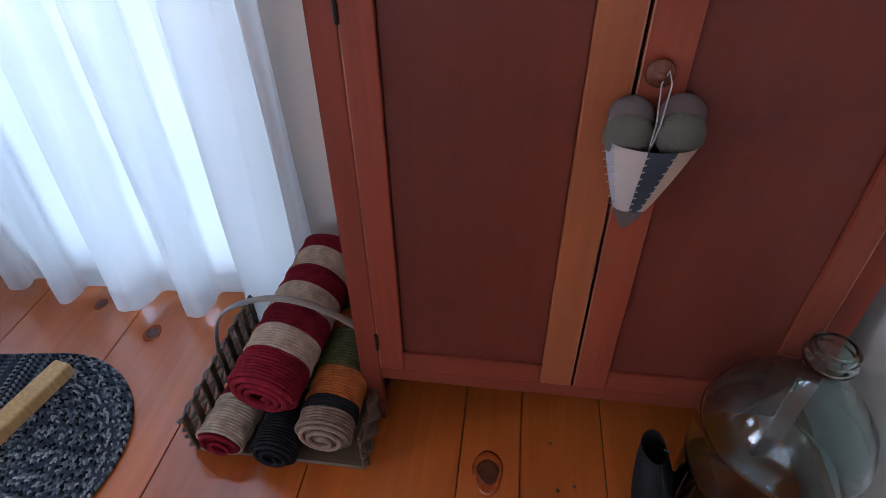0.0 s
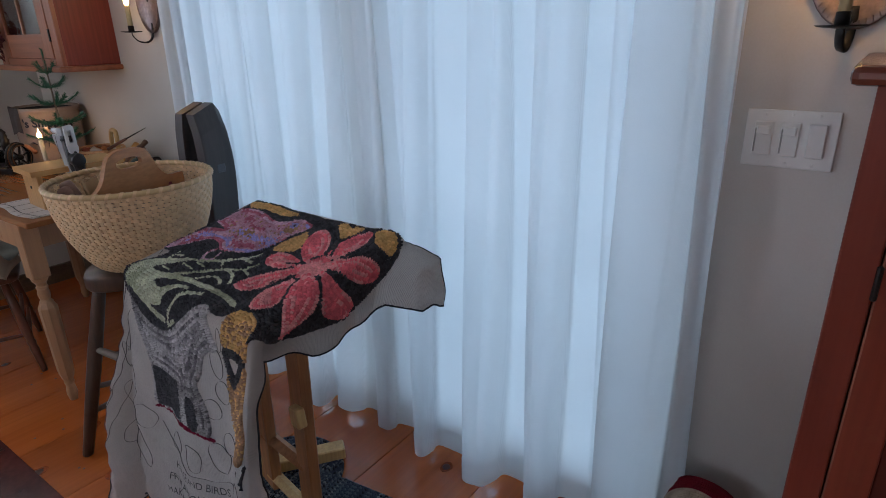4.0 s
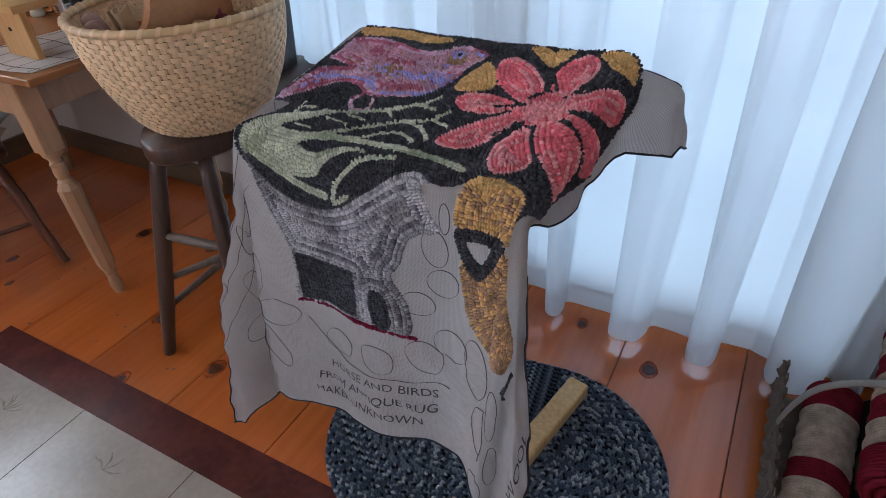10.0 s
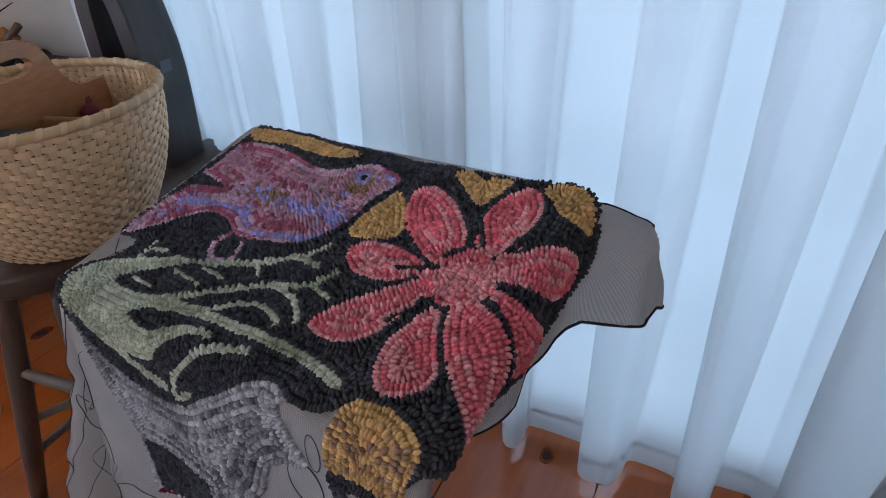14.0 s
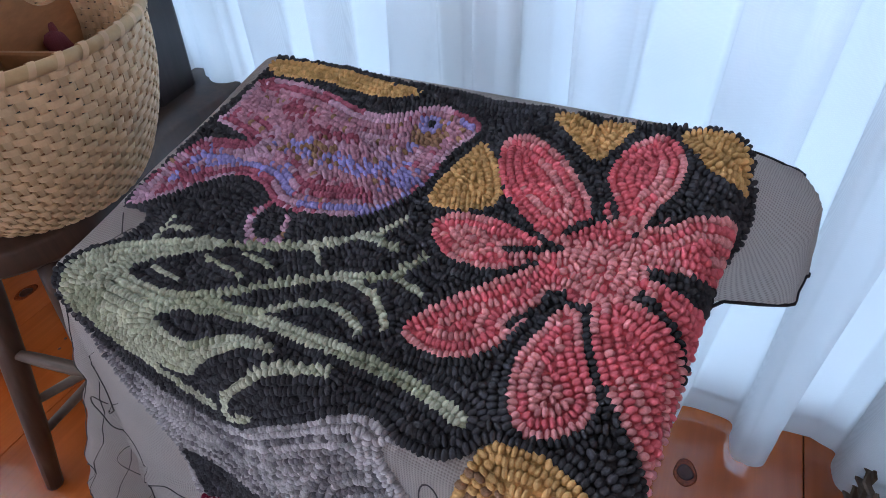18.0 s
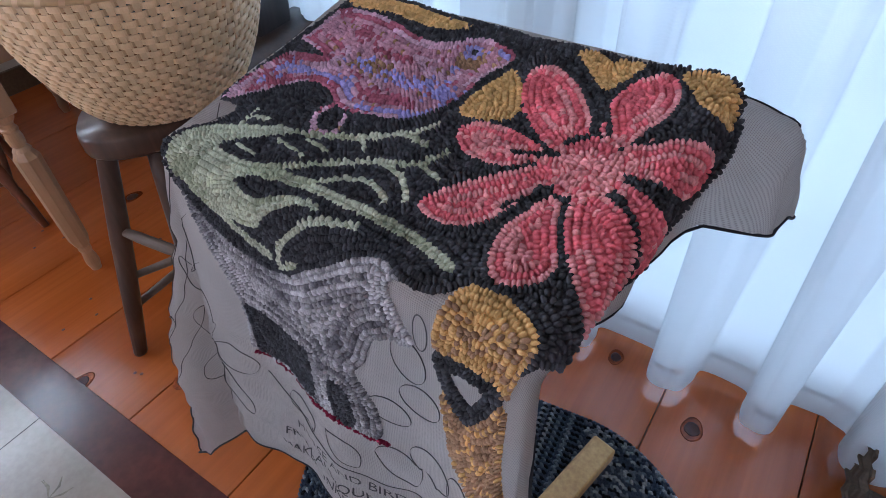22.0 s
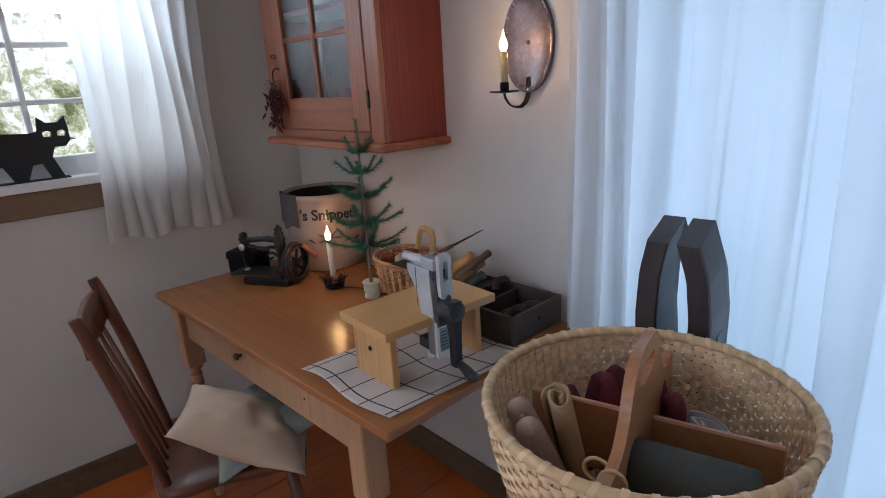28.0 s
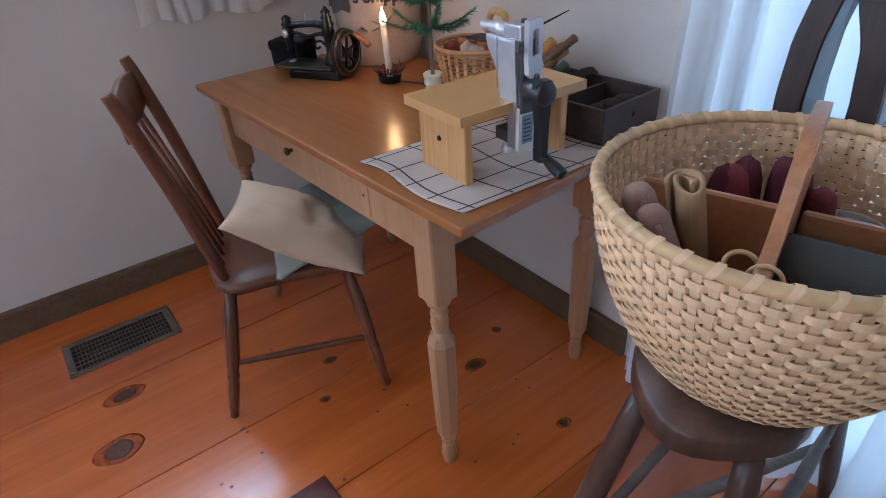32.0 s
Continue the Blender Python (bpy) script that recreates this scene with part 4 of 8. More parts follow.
OLDGOLD = plain("dull_gold_tile", (0.30, 0.19, 0.065), 0.5, vary=0.3, scale=60)
trunk = thing("gold_casket", "small worn gold casket on the cupboard", "box", (0.66, 1.252, TOPZ))
for x in (-0.034, 0.0, 0.034):
    part("tile", span(B(), (x - 0.016, -0.030, 0.0), (x + 0.016, 0.030, 0.032), 0.002), OLDGOLD, trunk)
    part("moulding", span(B(), (x - 0.009, -0.032, 0.008), (x + 0.009, -0.0302, 0.024), 0.0006), RAW, trunk)
part("lid", span(B(), (-0.040, -0.022, 0.032), (0.040, 0.022, 0.085), 0.006, None, 2), OLDGOLD, trunk)
sheep = thing("woolly_sheep", "small grey curled wool sheep figurine on the cupboard", "figurine", (0.742, 1.255, TOPZ))
bm = B()
random.seed(3)
for i in range(130):
    a, b = random.uniform(0, tau), random.uniform(-0.4, 1.5)
    p = Vector((0.030 * math.cos(a) * math.cos(b), 0.020 * math.sin(a) * math.cos(b), 0.042 + 0.030 * math.sin(b)))
    tube(bm, [p, p * 1.06 + Vector((0.004, 0, 0.003)), p * 1.08 + Vector((0.007, 0, -0.002))], 0.0022, 5)
part("fleece", bm, plain("grey_fleece", (0.30, 0.28, 0.26), 0.95, vary=0.4, island=0.5), sheep, kind="stuff")
part("body", lathe(B(), [(0.012, 0), (0.022, 0.02), (0.028, 0.045), (0.018, 0.068), (0.004, 0.074)], 14), plain("fleece_core", (0.16, 0.15, 0.14), 0.95), sheep, smooth=True)

wh = thing("iron_wheel", "small dark iron spoked wheel leaning at the back of the cupboard", "wheel")
wh.matrix_world = pose(0.905, 1.50, TOPZ + 0.098, 80, 0, 8)
rim_w = part("rim", tube(B(), [(0.092 * math.cos(a * tau / 40), 0.092 * math.sin(a * tau / 40), 0) for a in range(41)], 0.006, 8), BLACKIRON, wh, smooth=True)
for k in range(6):
    a = k * tau / 6
    part("spoke", tube(B(), [(0.01 * math.cos(a), 0.01 * math.sin(a), 0), (0.09 * math.cos(a), 0.09 * math.sin(a), 0)], 0.004, 6), BLACKIRON, wh)
part("hub", lathe(B(), [(0.014, -0.012), (0.017, 0), (0.014, 0.012)], 14), BLACKIRON, wh, smooth=True)

# ---- writing ----


def lettered(name, body, size, bend, material, parent, slant=0.0, label="", bold=0.0):
    """Letters as flat meshes; bend(x, y) puts a point of the line of writing into its place."""
    c = bpy.data.curves.new("letters", "FONT")
    c.body, c.size, c.align_x, c.shear, c.resolution_u = body, size, "CENTER", slant, 3
    c.offset = bold
    o = new("letters", c)
    me = bpy.data.meshes.new_from_object(o.evaluated_get(bpy.context.evaluated_depsgraph_get()))
    bpy.data.objects.remove(o)
    bpy.data.curves.remove(c)
    for v in me.vertices:
        v.co = bend(v.co.x, v.co.y)
    me.materials.append(material)
    ob = new(name, me)
    ob.parent = parent
    return tagged(ob, label)


# ---- floor register and painted floorcloth ----
REGISTER = plain("brown_enamel_register", (0.17, 0.13, 0.10), 0.4, 0.5, vary=0.15)
reg = thing("floor_register", "brown metal floor heating register let into the boards", "register", (-3.183, 0.415, 0.0))
for x0, x1, y0, y1 in ((-0.098, -0.074, -0.176, 0.176), (0.074, 0.098, -0.176, 0.176), (-0.074, 0.074, -0.176, -0.150), (-0.074, 0.074, 0.150, 0.176)):
    part("frame", span(B(), (x0, y0, 0.0), (x1, y1, 0.006), 0.003), REGISTER, reg)
# Flat black sheet: the dark depth under the grille is put into its colour.
part("duct", span(B(), (-0.074, -0.150, 0.0003), (0.074, 0.150, 0.0008)), BLACK, reg, "flat black sheet for the shade below the grille")
for i in range(5):
    x = -0.0493 + i * 0.0247
    part("bar", span(B(), (x - 0.002, -0.150, 0.001), (x + 0.002, 0.150, 0.0052)), REGISTER, reg)
for i in range(24):
    y = -0.1375 + i * 0.01196
    part("slat", span(B(), (-0.074, y - 0.0016, 0.001), (0.074, y + 0.0016, 0.0045)), REGISTER, reg)
CANVAS = plain("cream_floorcloth_paint", (0.33, 0.275, 0.225), 0.20, vary=0.12, scale=5, fine=60, bump=0.1)
BORDER = plain("oxblood_border_paint", (0.085, 0.020, 0.016), 0.2, vary=0.3, scale=8, fine=50, bump=0.1)
INK = plain("dark_brown_ink", (0.035, 0.022, 0.016), 0.7, vary=0.3)
fc = thing("floorcloth", "cream painted canvas floorcloth with an oxblood border", "floorcloth", (-2.247, 0.706, 0.0), 1.5)
FW, FD, FB = 2.6, 1.7, 0.115
part("canvas", span(B(), (FB, -FD + FB, 0.0), (FW - FB, -FB, 0.0024)), CANVAS, fc)
for lo, hi in (((0, -FB, 0), (FW, 0, 0.0028)), ((0, -FD, 0), (FW, -FD + FB, 0.0028)), ((0, -FD + FB, 0), (FB, -FB, 0.0028)), ((FW - FB, -FD + FB, 0), (FW, -FB, 0.0028))):
    part("border", span(B(), lo, hi, 0.0008), BORDER, fc, "oxblood border band")
for i in range(1, 6):
    part("painted_line", span(B(), (FB + i * 0.42 - 0.0012, -FD + FB, 0.0025), (FB + i * 0.42 + 0.0012, -FB, 0.0028)), INK, fc)
for i in range(1, 4):
    part("painted_line", span(B(), (FB, -FB - i * 0.42 - 0.0012, 0.0025), (FW - FB, -FB - i * 0.42 + 0.0012, 0.0028)), INK, fc)
FAINT = plain("faded_olive_paint", (0.17, 0.14, 0.095), 0.5, vary=0.4, scale=40)
for i in range(5):
    for j in range(2):
        x, y = FB + 0.21 + i * 0.42, -FB - 0.10 - j * 0.42
        for k in range(7):
            a = 0.3 + k * 0.42 + 0.2 * math.sin(5 * i + 3 * k)
            part("painted_leaf", tube(B(), [(x, y, 0.0026), (x + 0.03 * math.cos(a), y + 0.03 * math.sin(a), 0.0026), (x + 0.055 * math.cos(a + 0.2), y + 0.05 * math.sin(a + 0.2), 0.0026)], [0.001, 0.0026, 0.0004], 6, True, 0.15), FAINT, fc)

# ---- table ----
TZ = 0.775
table = thing("work_table", "honey pine table with turned legs and a drawer", "table", (-2.598, 1.249, 0.0), 2.8)
part("tabletop", span(B(), (-0.62, -0.328, TZ - 0.022), (0.640, 0.325, TZ), 0.006, None, 3), HONEY, table, "glossy honey pine top")
for y0, y1 in ((-0.300, -0.280), (0.245, 0.265)):
    part("apron", span(B(), (-0.46, y0, 0.64), (0.46, y1, TZ - 0.022), 0.002), LEGWOOD, table)
for x in (-0.505, 0.485):
    part("apron", span(B(), (x, -0.262, 0.64), (x + 0.02, 0.228, TZ - 0.022), 0.002), LEGWOOD, table)
dr = part("drawer", span(B(), (-0.34, -0.3015, 0.652), (0.30, -0.2995, TZ - 0.028), 0.001), LEGWOOD, table, "flush drawer front")
part("knob", lathe(B(), [(0.005, 0), (0.005, 0.008), (0.011, 0.012), (0.0105, 0.019), (0.004, 0.022)], 14, pose(-0.05, -0.3015, 0.712, 90)), plain("dark_brass", (0.12, 0.07, 0.03), 0.35, 0.8), dr, "small dark brass knob", True)
part("keyhole", lathe(B(), [(0.004, 0), (0.003, 0.001)], 8, pose(0.28, -0.3015, 0.70, 90)), BLACK, dr)


def table_leg(bm, x, y):
    span(bm, (x - 0.031, y - 0.031, 0.535), (x + 0.031, y + 0.031, TZ - 0.023), 0.004)
    lathe(bm, [(0.030, 0.536), (0.026, 0.522), (0.018, 0.512), (0.0165, 0.502), (0.020, 0.498), (0.0205, 0.492), (0.018, 0.488), (0.021, 0.470), (0.019, 0.452), (0.0165, 0.446), (0.020, 0.440), (0.024, 0.434)], 20, pose(x, y, 0))
    lathe(bm, [(0.020, 0.438), (0.0325, 0.412), (0.0325, 0.40), (0.0290, 0.150), (0.0275, 0.125), (0.021, 0.100)], 8, pose(x, y, 0, 0, 0, 22.5))
    lathe(bm, [(0.021, 0.102), (0.017, 0.092), (0.0185, 0.082), (0.015, 0.070), (0.019, 0.045), (0.020, 0.030), (0.016, 0.012), (0.014, 0.0)], 18, pose(x, y, 0))


for x, y in ((0.506, -0.288), (-0.484, -0.288), (0.484, 0.245), (-0.484, 0.245)):
    bm = B()
    table_leg(bm, x, y)
    part("leg", bm, LEGWOOD, table, "turned and faceted leg")

# ---- chair with pillows ----
chair = thing("side_chair", "dark walnut spindle-back side chair pushed near the table", "chair", (-2.775, 0.655, 0.0), -18)
seat_pts = curve_pts([(-0.165, 0.06), (0.165, 0.06), (0.195, 0.22), (0.205, 0.42), (0.10, 0.45), (-0.10, 0.45), (-0.205, 0.42), (-0.195, 0.22)], 4, True)
part("seat", rings(B(), [[(k * x, 0.25 + k * (y - 0.25), z) for x, y in seat_pts] for k, z in ((0.93, 0.412), (1.0, 0.420), (1.0, 0.438), (0.95, 0.445), (0.5, 0.438))]), CHAIRWOOD, chair, "shaped plank seat", True)
LP = [(0.011, 0), (0.013, 0.08), (0.017, 0.25), (0.0145, 0.30), (0.018, 0.33), (0.0145, 0.36), (0.0185, 0.45), (0.0185, 0.7), (0.014, 1.0)]
feet = {(-1, 0): (-0.19, 0.0), (1, 0): (0.19, 0.0), (-1, 1): (-0.225, 0.445), (1, 1): (0.235, 0.445)}
tops = {(-1, 0): (-0.14, 0.09), (1, 0): (0.14, 0.09), (-1, 1): (-0.16, 0.39), (1, 1): (0.16, 0.39)}
at_leg = lambda k, t: tuple(a + (b - a) * t for a, b in zip((*feet[k], 0.0), (*tops[k], 0.415)))
for k in feet:
    part("leg", turned(B(), (*feet[k], 0.0), (*tops[k], 0.418), LP), CHAIRWOOD, chair, smooth=True)
SP = [(0.006, 0), (0.008, 0.1), (0.0105, 0.5), (0.008, 0.9), (0.006, 1)]
for a, b, t in (((1, 0), (1, 1), 0.42), ((-1, 0), (-1, 1), 0.42), ((-1, 1), (1, 1), 0.55), ((-1, 1), (1, 1), 0.36), ((-1, 0), (1, 0), 0.5)):
    part("stretcher", turned(B(), at_leg(a, t), at_leg(b, t), SP, 10), CHAIRWOOD, chair, smooth=True)
for sx in (-1, 1):
    post = curve_pts([(sx * 0.150, 0.085, 0.435), (sx * 0.155, 0.06, 0.56), (sx * 0.160, 0.025, 0.74), (sx * 0.164, -0.013, 0.90), (sx * 0.166, -0.026, 0.945)], 5)
    part("back_post", tube(B(), post, [0.0165 + 0.0045 * math.sin(math.pi * min(1, i / 20)) for i in range(len(post))], 10, True, 0.8), CHAIRWOOD, chair, smooth=True)
crest = B()
rings(crest, [[(x, -0.011 + 0.35 * x * x - 0.02 + d, z) for d, z in ((0, lo), (0.016, lo), (0.010, hi), (-0.006, hi))] for x, lo, hi in [(-0.150 + 0.30 * i / 12, 0.825 + 0.006 * math.cos(i), 0.915 + 0.012 * math.sin(math.pi * i / 12)) for i in range(13)]])
part("crest_rail", crest, CHAIRWOOD, chair, "curved crest rail", True)
for i in range(4):
    x = -0.09 + 0.06 * i
    part("spindle", turned(B(), (x * 0.9, 0.082, 0.44), (x, -0.019, 0.835), [(0.006, 0), (0.0085, 0.35), (0.0065, 1)], 8), CHAIRWOOD, chair, smooth=True)


def pillow(name, label, at, rot, w, d, h, mat, seed):
    o = thing(name, label, "pillow")
    o.matrix_world = pose(*at, *rot)
    bm = B()
    for s in (1, -1):
        def f(u, v, s=s):
            x, y = 2 * u - 1, 2 * v - 1
            k = max(0.0, (1 - abs(x) ** 2.6) * (1 - abs(y) ** 2.6)) ** 0.72
            wr = 0.016 * noise.noise(Vector((x * 1.7, y * 1.7, seed))) + 0.007 * noise.noise(Vector((x * 4.1, y * 4.1, seed + 2))) - 0.009 * (1 - abs(noise.noise(Vector((x * 1.3 + 3, y * 1.7, seed))))) ** 5 + 0.002 * noise.noise(Vector((x * 8, y * 8, seed)))
            return (x * w / 2 * (1 - 0.06 * (1 - abs(y) ** 2)), y * d / 2 * (1 - 0.06 * (1 - abs(x) ** 2)), s * (h / 2 * k + wr * k))
        sheet(bm, f, 26, 26)
    bmesh.ops.remove_doubles(bm, verts=bm.verts, dist=0.0008)
    part("cover", bm, mat, o, smooth=True)
    return o


CREAM = cloth("cream_linen_pillow", (0.62, 0.465, 0.33), (0.54, 0.40, 0.285), weave=1200, bump=0.4)
SAGE = cloth("grey_sage_pillow", (0.30, 0.32, 0.28), weave=900, bump=0.4)
pillow("seat_pillow", "grey sage pillow lying on the chair seat", (-2.610, 0.985, 0.520), (22, 4, -18), 0.36, 0.34, 0.10, SAGE, 2.0)
pillow("cream_pillow", "creased cream linen pillow slumped over the chair seat", (-2.522, 0.887, 0.558), (-1, 28, 57), 0.355, 0.27, 0.13, CREAM, 7.0)

# ---- harness maker's bench with clamping jaws ----
bench = thing("stitching_bench", "dark wooden stitching bench with two tall curved jaws", "bench", (-1.525, 1.10, 0.0), 7)
SZ = 0.685
lobes = curve_pts([(-0.115, -0.06), (0.0, -0.165), (0.115, -0.06), (0.105, 0.12), (0.085, 0.26), (0.11, 0.42), (0.085, 0.54), (0.0, 0.575), (-0.085, 0.54), (-0.11, 0.42), (-0.085, 0.26), (-0.105, 0.12)], 5, True)
part("seat", rings(B(), [[(k * x, 0.2 + (y - 0.2) * (0.6 + 0.4 * k) if k < 1 else y, z) for x, y in lobes] for k, z in ((0.94, SZ - 0.050), (1.0, SZ - 0.040), (1.0, SZ - 0.008), (0.97, SZ))]), OAKDARK, bench, "waisted plank seat with round ends", True)
BF = {0: (-0.178, -0.215), 1: (0.14, -0.20), 2: (-0.15, 0.52), 3: (0.16, 0.49)}
BT = {0: (-0.075, -0.085), 1: (0.075, -0.085), 2: (-0.06, 0.44), 3: (0.06, 0.42)}
on = lambda k, t: tuple(a + (b - a) * t for a, b in zip((*BF[k], 0.0), (*BT[k], SZ - 0.045)))
for k in BF:
    part("leg", turned(B(), (*BF[k], 0.0), (*BT[k], SZ - 0.046), [(0.017, 0), (0.021, 0.25), (0.023, 0.6), (0.020, 0.9), (0.017, 1)], 12), OAKDARK, bench, smooth=True)
GREYED = wood("greyed_stretcher", (0.10, 0.065, 0.045), (0.18, 0.125, 0.09), 0, 0.5, 1.2, 0.3, 0.1)
for a, b, t, u in ((0, 1, 0.62, 0.62), (0, 2, 0.25, 0.25), (1, 3, 0.42, 0.42), (0, 3, 0.40, 0.30), (2, 3, 0.55, 0.55)):
    part("stretcher", turned(B(), on(a, t), on(b, u), [(0.009, 0), (0.0125, 0.3), (0.013, 0.7), (0.009, 1)], 10), GREYED, bench, smooth=True)
JAWWOOD = wood("jaw_planks", (0.028, 0.020, 0.020), (0.060, 0.040, 0.036), 2, 0.38, 1.0, 0.3, 0.08)
JAW = [(-1, -0.9), (-0.9, -1), (0.9, -1), (1, -0.9), (1, -0.3), (1, 0.55), (1, 0.9), (0.9, 1), (-0.9, 1), (-1, 0.9), (-1, 0.55), (-1, -0.3)]
for s, label in ((1, "curved jaw plank with an iron latch"), (-1, "curved jaw plank")):
    loops = []
    for i in range(25):
        t = i / 24
        cx = np.interp(t, (0, 0.35, 0.65, 0.85, 1), (-0.008, 0.000, 0.002, -0.008, -0.030) if s > 0 else (-0.078, -0.092, -0.101, -0.098, -0.086))
        loops.append([(cx + a * 0.021, 0.369 + b * (0.064 - 0.008 * abs(2 * t - 1)), SZ + t * (0.456 - (0.032 * (0.55 - b) / 1.5 if b < 0.55 else 0.075 * (b - 0.55)))) for a, b in JAW])
    jb = rings(B(), loops, True, False)
    jb.verts.ensure_lookup_table()
    for quad in ((0, 1, 2, 3), (0, 3, 4, 11), (11, 4, 5, 10), (10, 5, 6, 9), (9, 6, 7, 8)):
        jb.faces.new([jb.verts[24 * len(JAW) + k] for k in quad])
    jaw = part("jaw", jb, JAWWOOD, bench, label)
    if s > 0:
        part("latch", span(B(), (0.009, 0.352, SZ + 0.215), (0.024, 0.388, SZ + 0.245), 0.002), plain("grey_iron", (0.10, 0.10, 0.105), 0.4, 0.8), jaw, "grey iron latch")
        part("latch_plate", span(B(), (0.006, 0.340, SZ + 0.195), (0.012, 0.392, SZ + 0.265), 0.002), BLACKIRON, jaw, "black iron latch plate")
        part("hole", lathe(B(), [(0.008, 0), (0.007, 0.001)], 5, pose(-0.003, 0.368, SZ + 0.385, 0, 80)), BLACK, jaw)
part("treadle_strap", tube(B(), curve_pts([(0.0, 0.30, SZ - 0.05), (0.03, 0.20, 0.42), (0.07, 0.12, 0.20), (0.10, 0.08, 0.06)], 5), 0.016, 6, True, 0.2), cloth("black_leather_strap", (0.012, 0.011, 0.011), rough=0.5), bench, "black leather treadle strap")
part("treadle", span(B(), (-0.10, 0.05, 0.045), (0.16, 0.09, 0.062), 0.003, pose(0, 0, 0, 0, 6, 20)), GREYED, bench)

# ---- woven basket with dividers ----
BZ = SZ
basket = thing("splint_basket", "round pale splint basket standing on the bench", "basket", (-1.522, 1.137, BZ))
BH, NS = 0.262, 80


def b_rad(z):
    t = z / BH
    return 0.126 + 0.107 * math.sin(min(1.0, t * 0.94 + 0.02) * math.pi / 2) ** 0.70


for k in range(23):
    z = 0.005 + k * 0.01095
    hgt, n = 0.0099, NS * 6
    ring = [[], [], [], []]
    for i in range(n):
        a = i * tau / n
        wv = math.cos(a * NS / 2 + math.pi * k) + 0.32
        wv = math.copysign(min(1.0, abs(wv)) ** 0.55, wv)
        for j, (dz, dr) in enumerate(((0, -0.0009), (0, 0.0009), (hgt, 0.0009), (hgt, -0.0009))):
            r = b_rad(z + dz) + 0.0034 * wv + dr
            ring[j].append((r * math.cos(a), r * math.sin(a), z + dz + 0.0006 * math.sin(3 * a + k)))
    part("weaver", rings(B(), ring + [ring[0]], True, False), SPLINT, basket)
for i in range(NS):
    a = (i + 0.5) * tau / NS + tau / NS / 2
    c, s = math.cos(a), math.sin(a)
    loops = []
    for j in range(13):
        z = BH * j / 12
        r, w = b_rad(z), (0.0032 + 0.0020 * j / 12)
        loops.append([((r + d) * c - w * q * s, (r + d) * s + w * q * c, z) for d, q in ((-0.0006, -1), (-0.0006, 1), (0.0006, 1), (0.0006, -1))])
    part("stake", rings(B(), loops), SPLINT, basket)
part("base", lathe(B(), [(0.129, 0.0), (0.130, 0.006), (0.02, 0.007)], 46), SPLINT, basket)
rim = [(0.2335 * math.cos(a * tau / 72), 0.2335 * math.sin(a * tau / 72), BH + 0.002) for a in range(73)]
LASH = plain("pale_lashing_splint", (0.72, 0.49, 0.28), 0.5, vary=0.12, scale=20)
RIMWOOD = plain("pale_rim_splint", (0.60, 0.40, 0.20), 0.5, vary=0.12, scale=20)
rim_ob = part("rim", tube(B(), rim, 0.0085, 10), RIMWOOD, basket, "round rim lashed with splint", True)
for i in range(44):
    a = i * tau / 44
    c, s = math.cos(a), math.sin(a)
    band = lambda w: [((0.2335 + 0.0096 * math.cos(q)) * c - (0.0046 * w + 0.005 * math.sin(q)) * s, (0.2335 + 0.0096 * math.cos(q)) * s + (0.0046 * w + 0.005 * math.sin(q)) * c, BH + 0.002 + 0.0105 * math.sin(q)) for q in [j * tau / 12 for j in range(12)]]
    part("lashing", rings(B(), [band(w) for w in (-1, -0.9, 0, 0.9, 1)], True, False), LASH, rim_ob, smooth=True)
OAK = wood("golden_oak_divider", (0.36, 0.150, 0.062), (0.50, 0.235, 0.105), 1, 0.28, 1.0, 0.15, 0.05, streak=0.3)
HANG = 107
outline = [(-0.120, 0.02), (0.120, 0.02), (0.198, 0.16), (0.208, 0.234), (0.192, 0.243), (0.160, 0.243), (0.130, 0.252), (0.104, 0.280), (0.088, 0.316), (0.070, 0.342), (0.040, 0.355), (0.0, 0.358), (-0.040, 0.355), (-0.070, 0.342), (-0.088, 0.316), (-0.104, 0.280), (-0.130, 0.252), (-0.160, 0.243), (-0.192, 0.243), (-0.208, 0.234), (-0.198, 0.16)]
slot = [(0.050 * math.copysign(abs(math.cos(k * tau / 14)) ** 0.7, math.cos(k * tau / 14)), 0.314 + 0.0165 * math.sin(k * tau / 14)) for k in range(14)]
hb2 = B()
m_h = pose(0, 0, 0, 0, 0, HANG)
op = curve_pts(outline, 3, True)
for y, flip in ((-0.008, 1), (0.008, -1)):
    vs = [hb2.verts.new(m_h @ Vector((x, y, z))) for x, z in op]
    hs = [hb2.verts.new(m_h @ Vector((x, y, z))) for x, z in slot]
    es = [hb2.edges.new((l[i], l[(i + 1) % len(l)])) for l in (vs, hs) for i in range(len(l))]
    bmesh.ops.triangle_fill(hb2, use_beauty=True, edges=es)
    if flip == 1:
        front_v, front_h = vs, hs
for f0, f1 in ((front_v, vs), (front_h, hs)):
    for i in range(len(f0)):
        j = (i + 1) % len(f0)
        hb2.faces.new((f0[i], f0[j], f1[j], f1[i]))
part("handle_board", hb2, OAK, basket, "golden oak handle board with a cut-out grip")
for s, dz in ((1, 0.0), (-1, 0.0)):
    part("divider", span(B(), (min(0.009 * s, 0.190 * s), -0.006, 0.10), (max(0.009 * s, 0.190 * s), 0.006, 0.225), 0.003, pose(0.0, 0.018, 0, 0, 0, HANG - 90)), OAK, basket, "oak divider board")


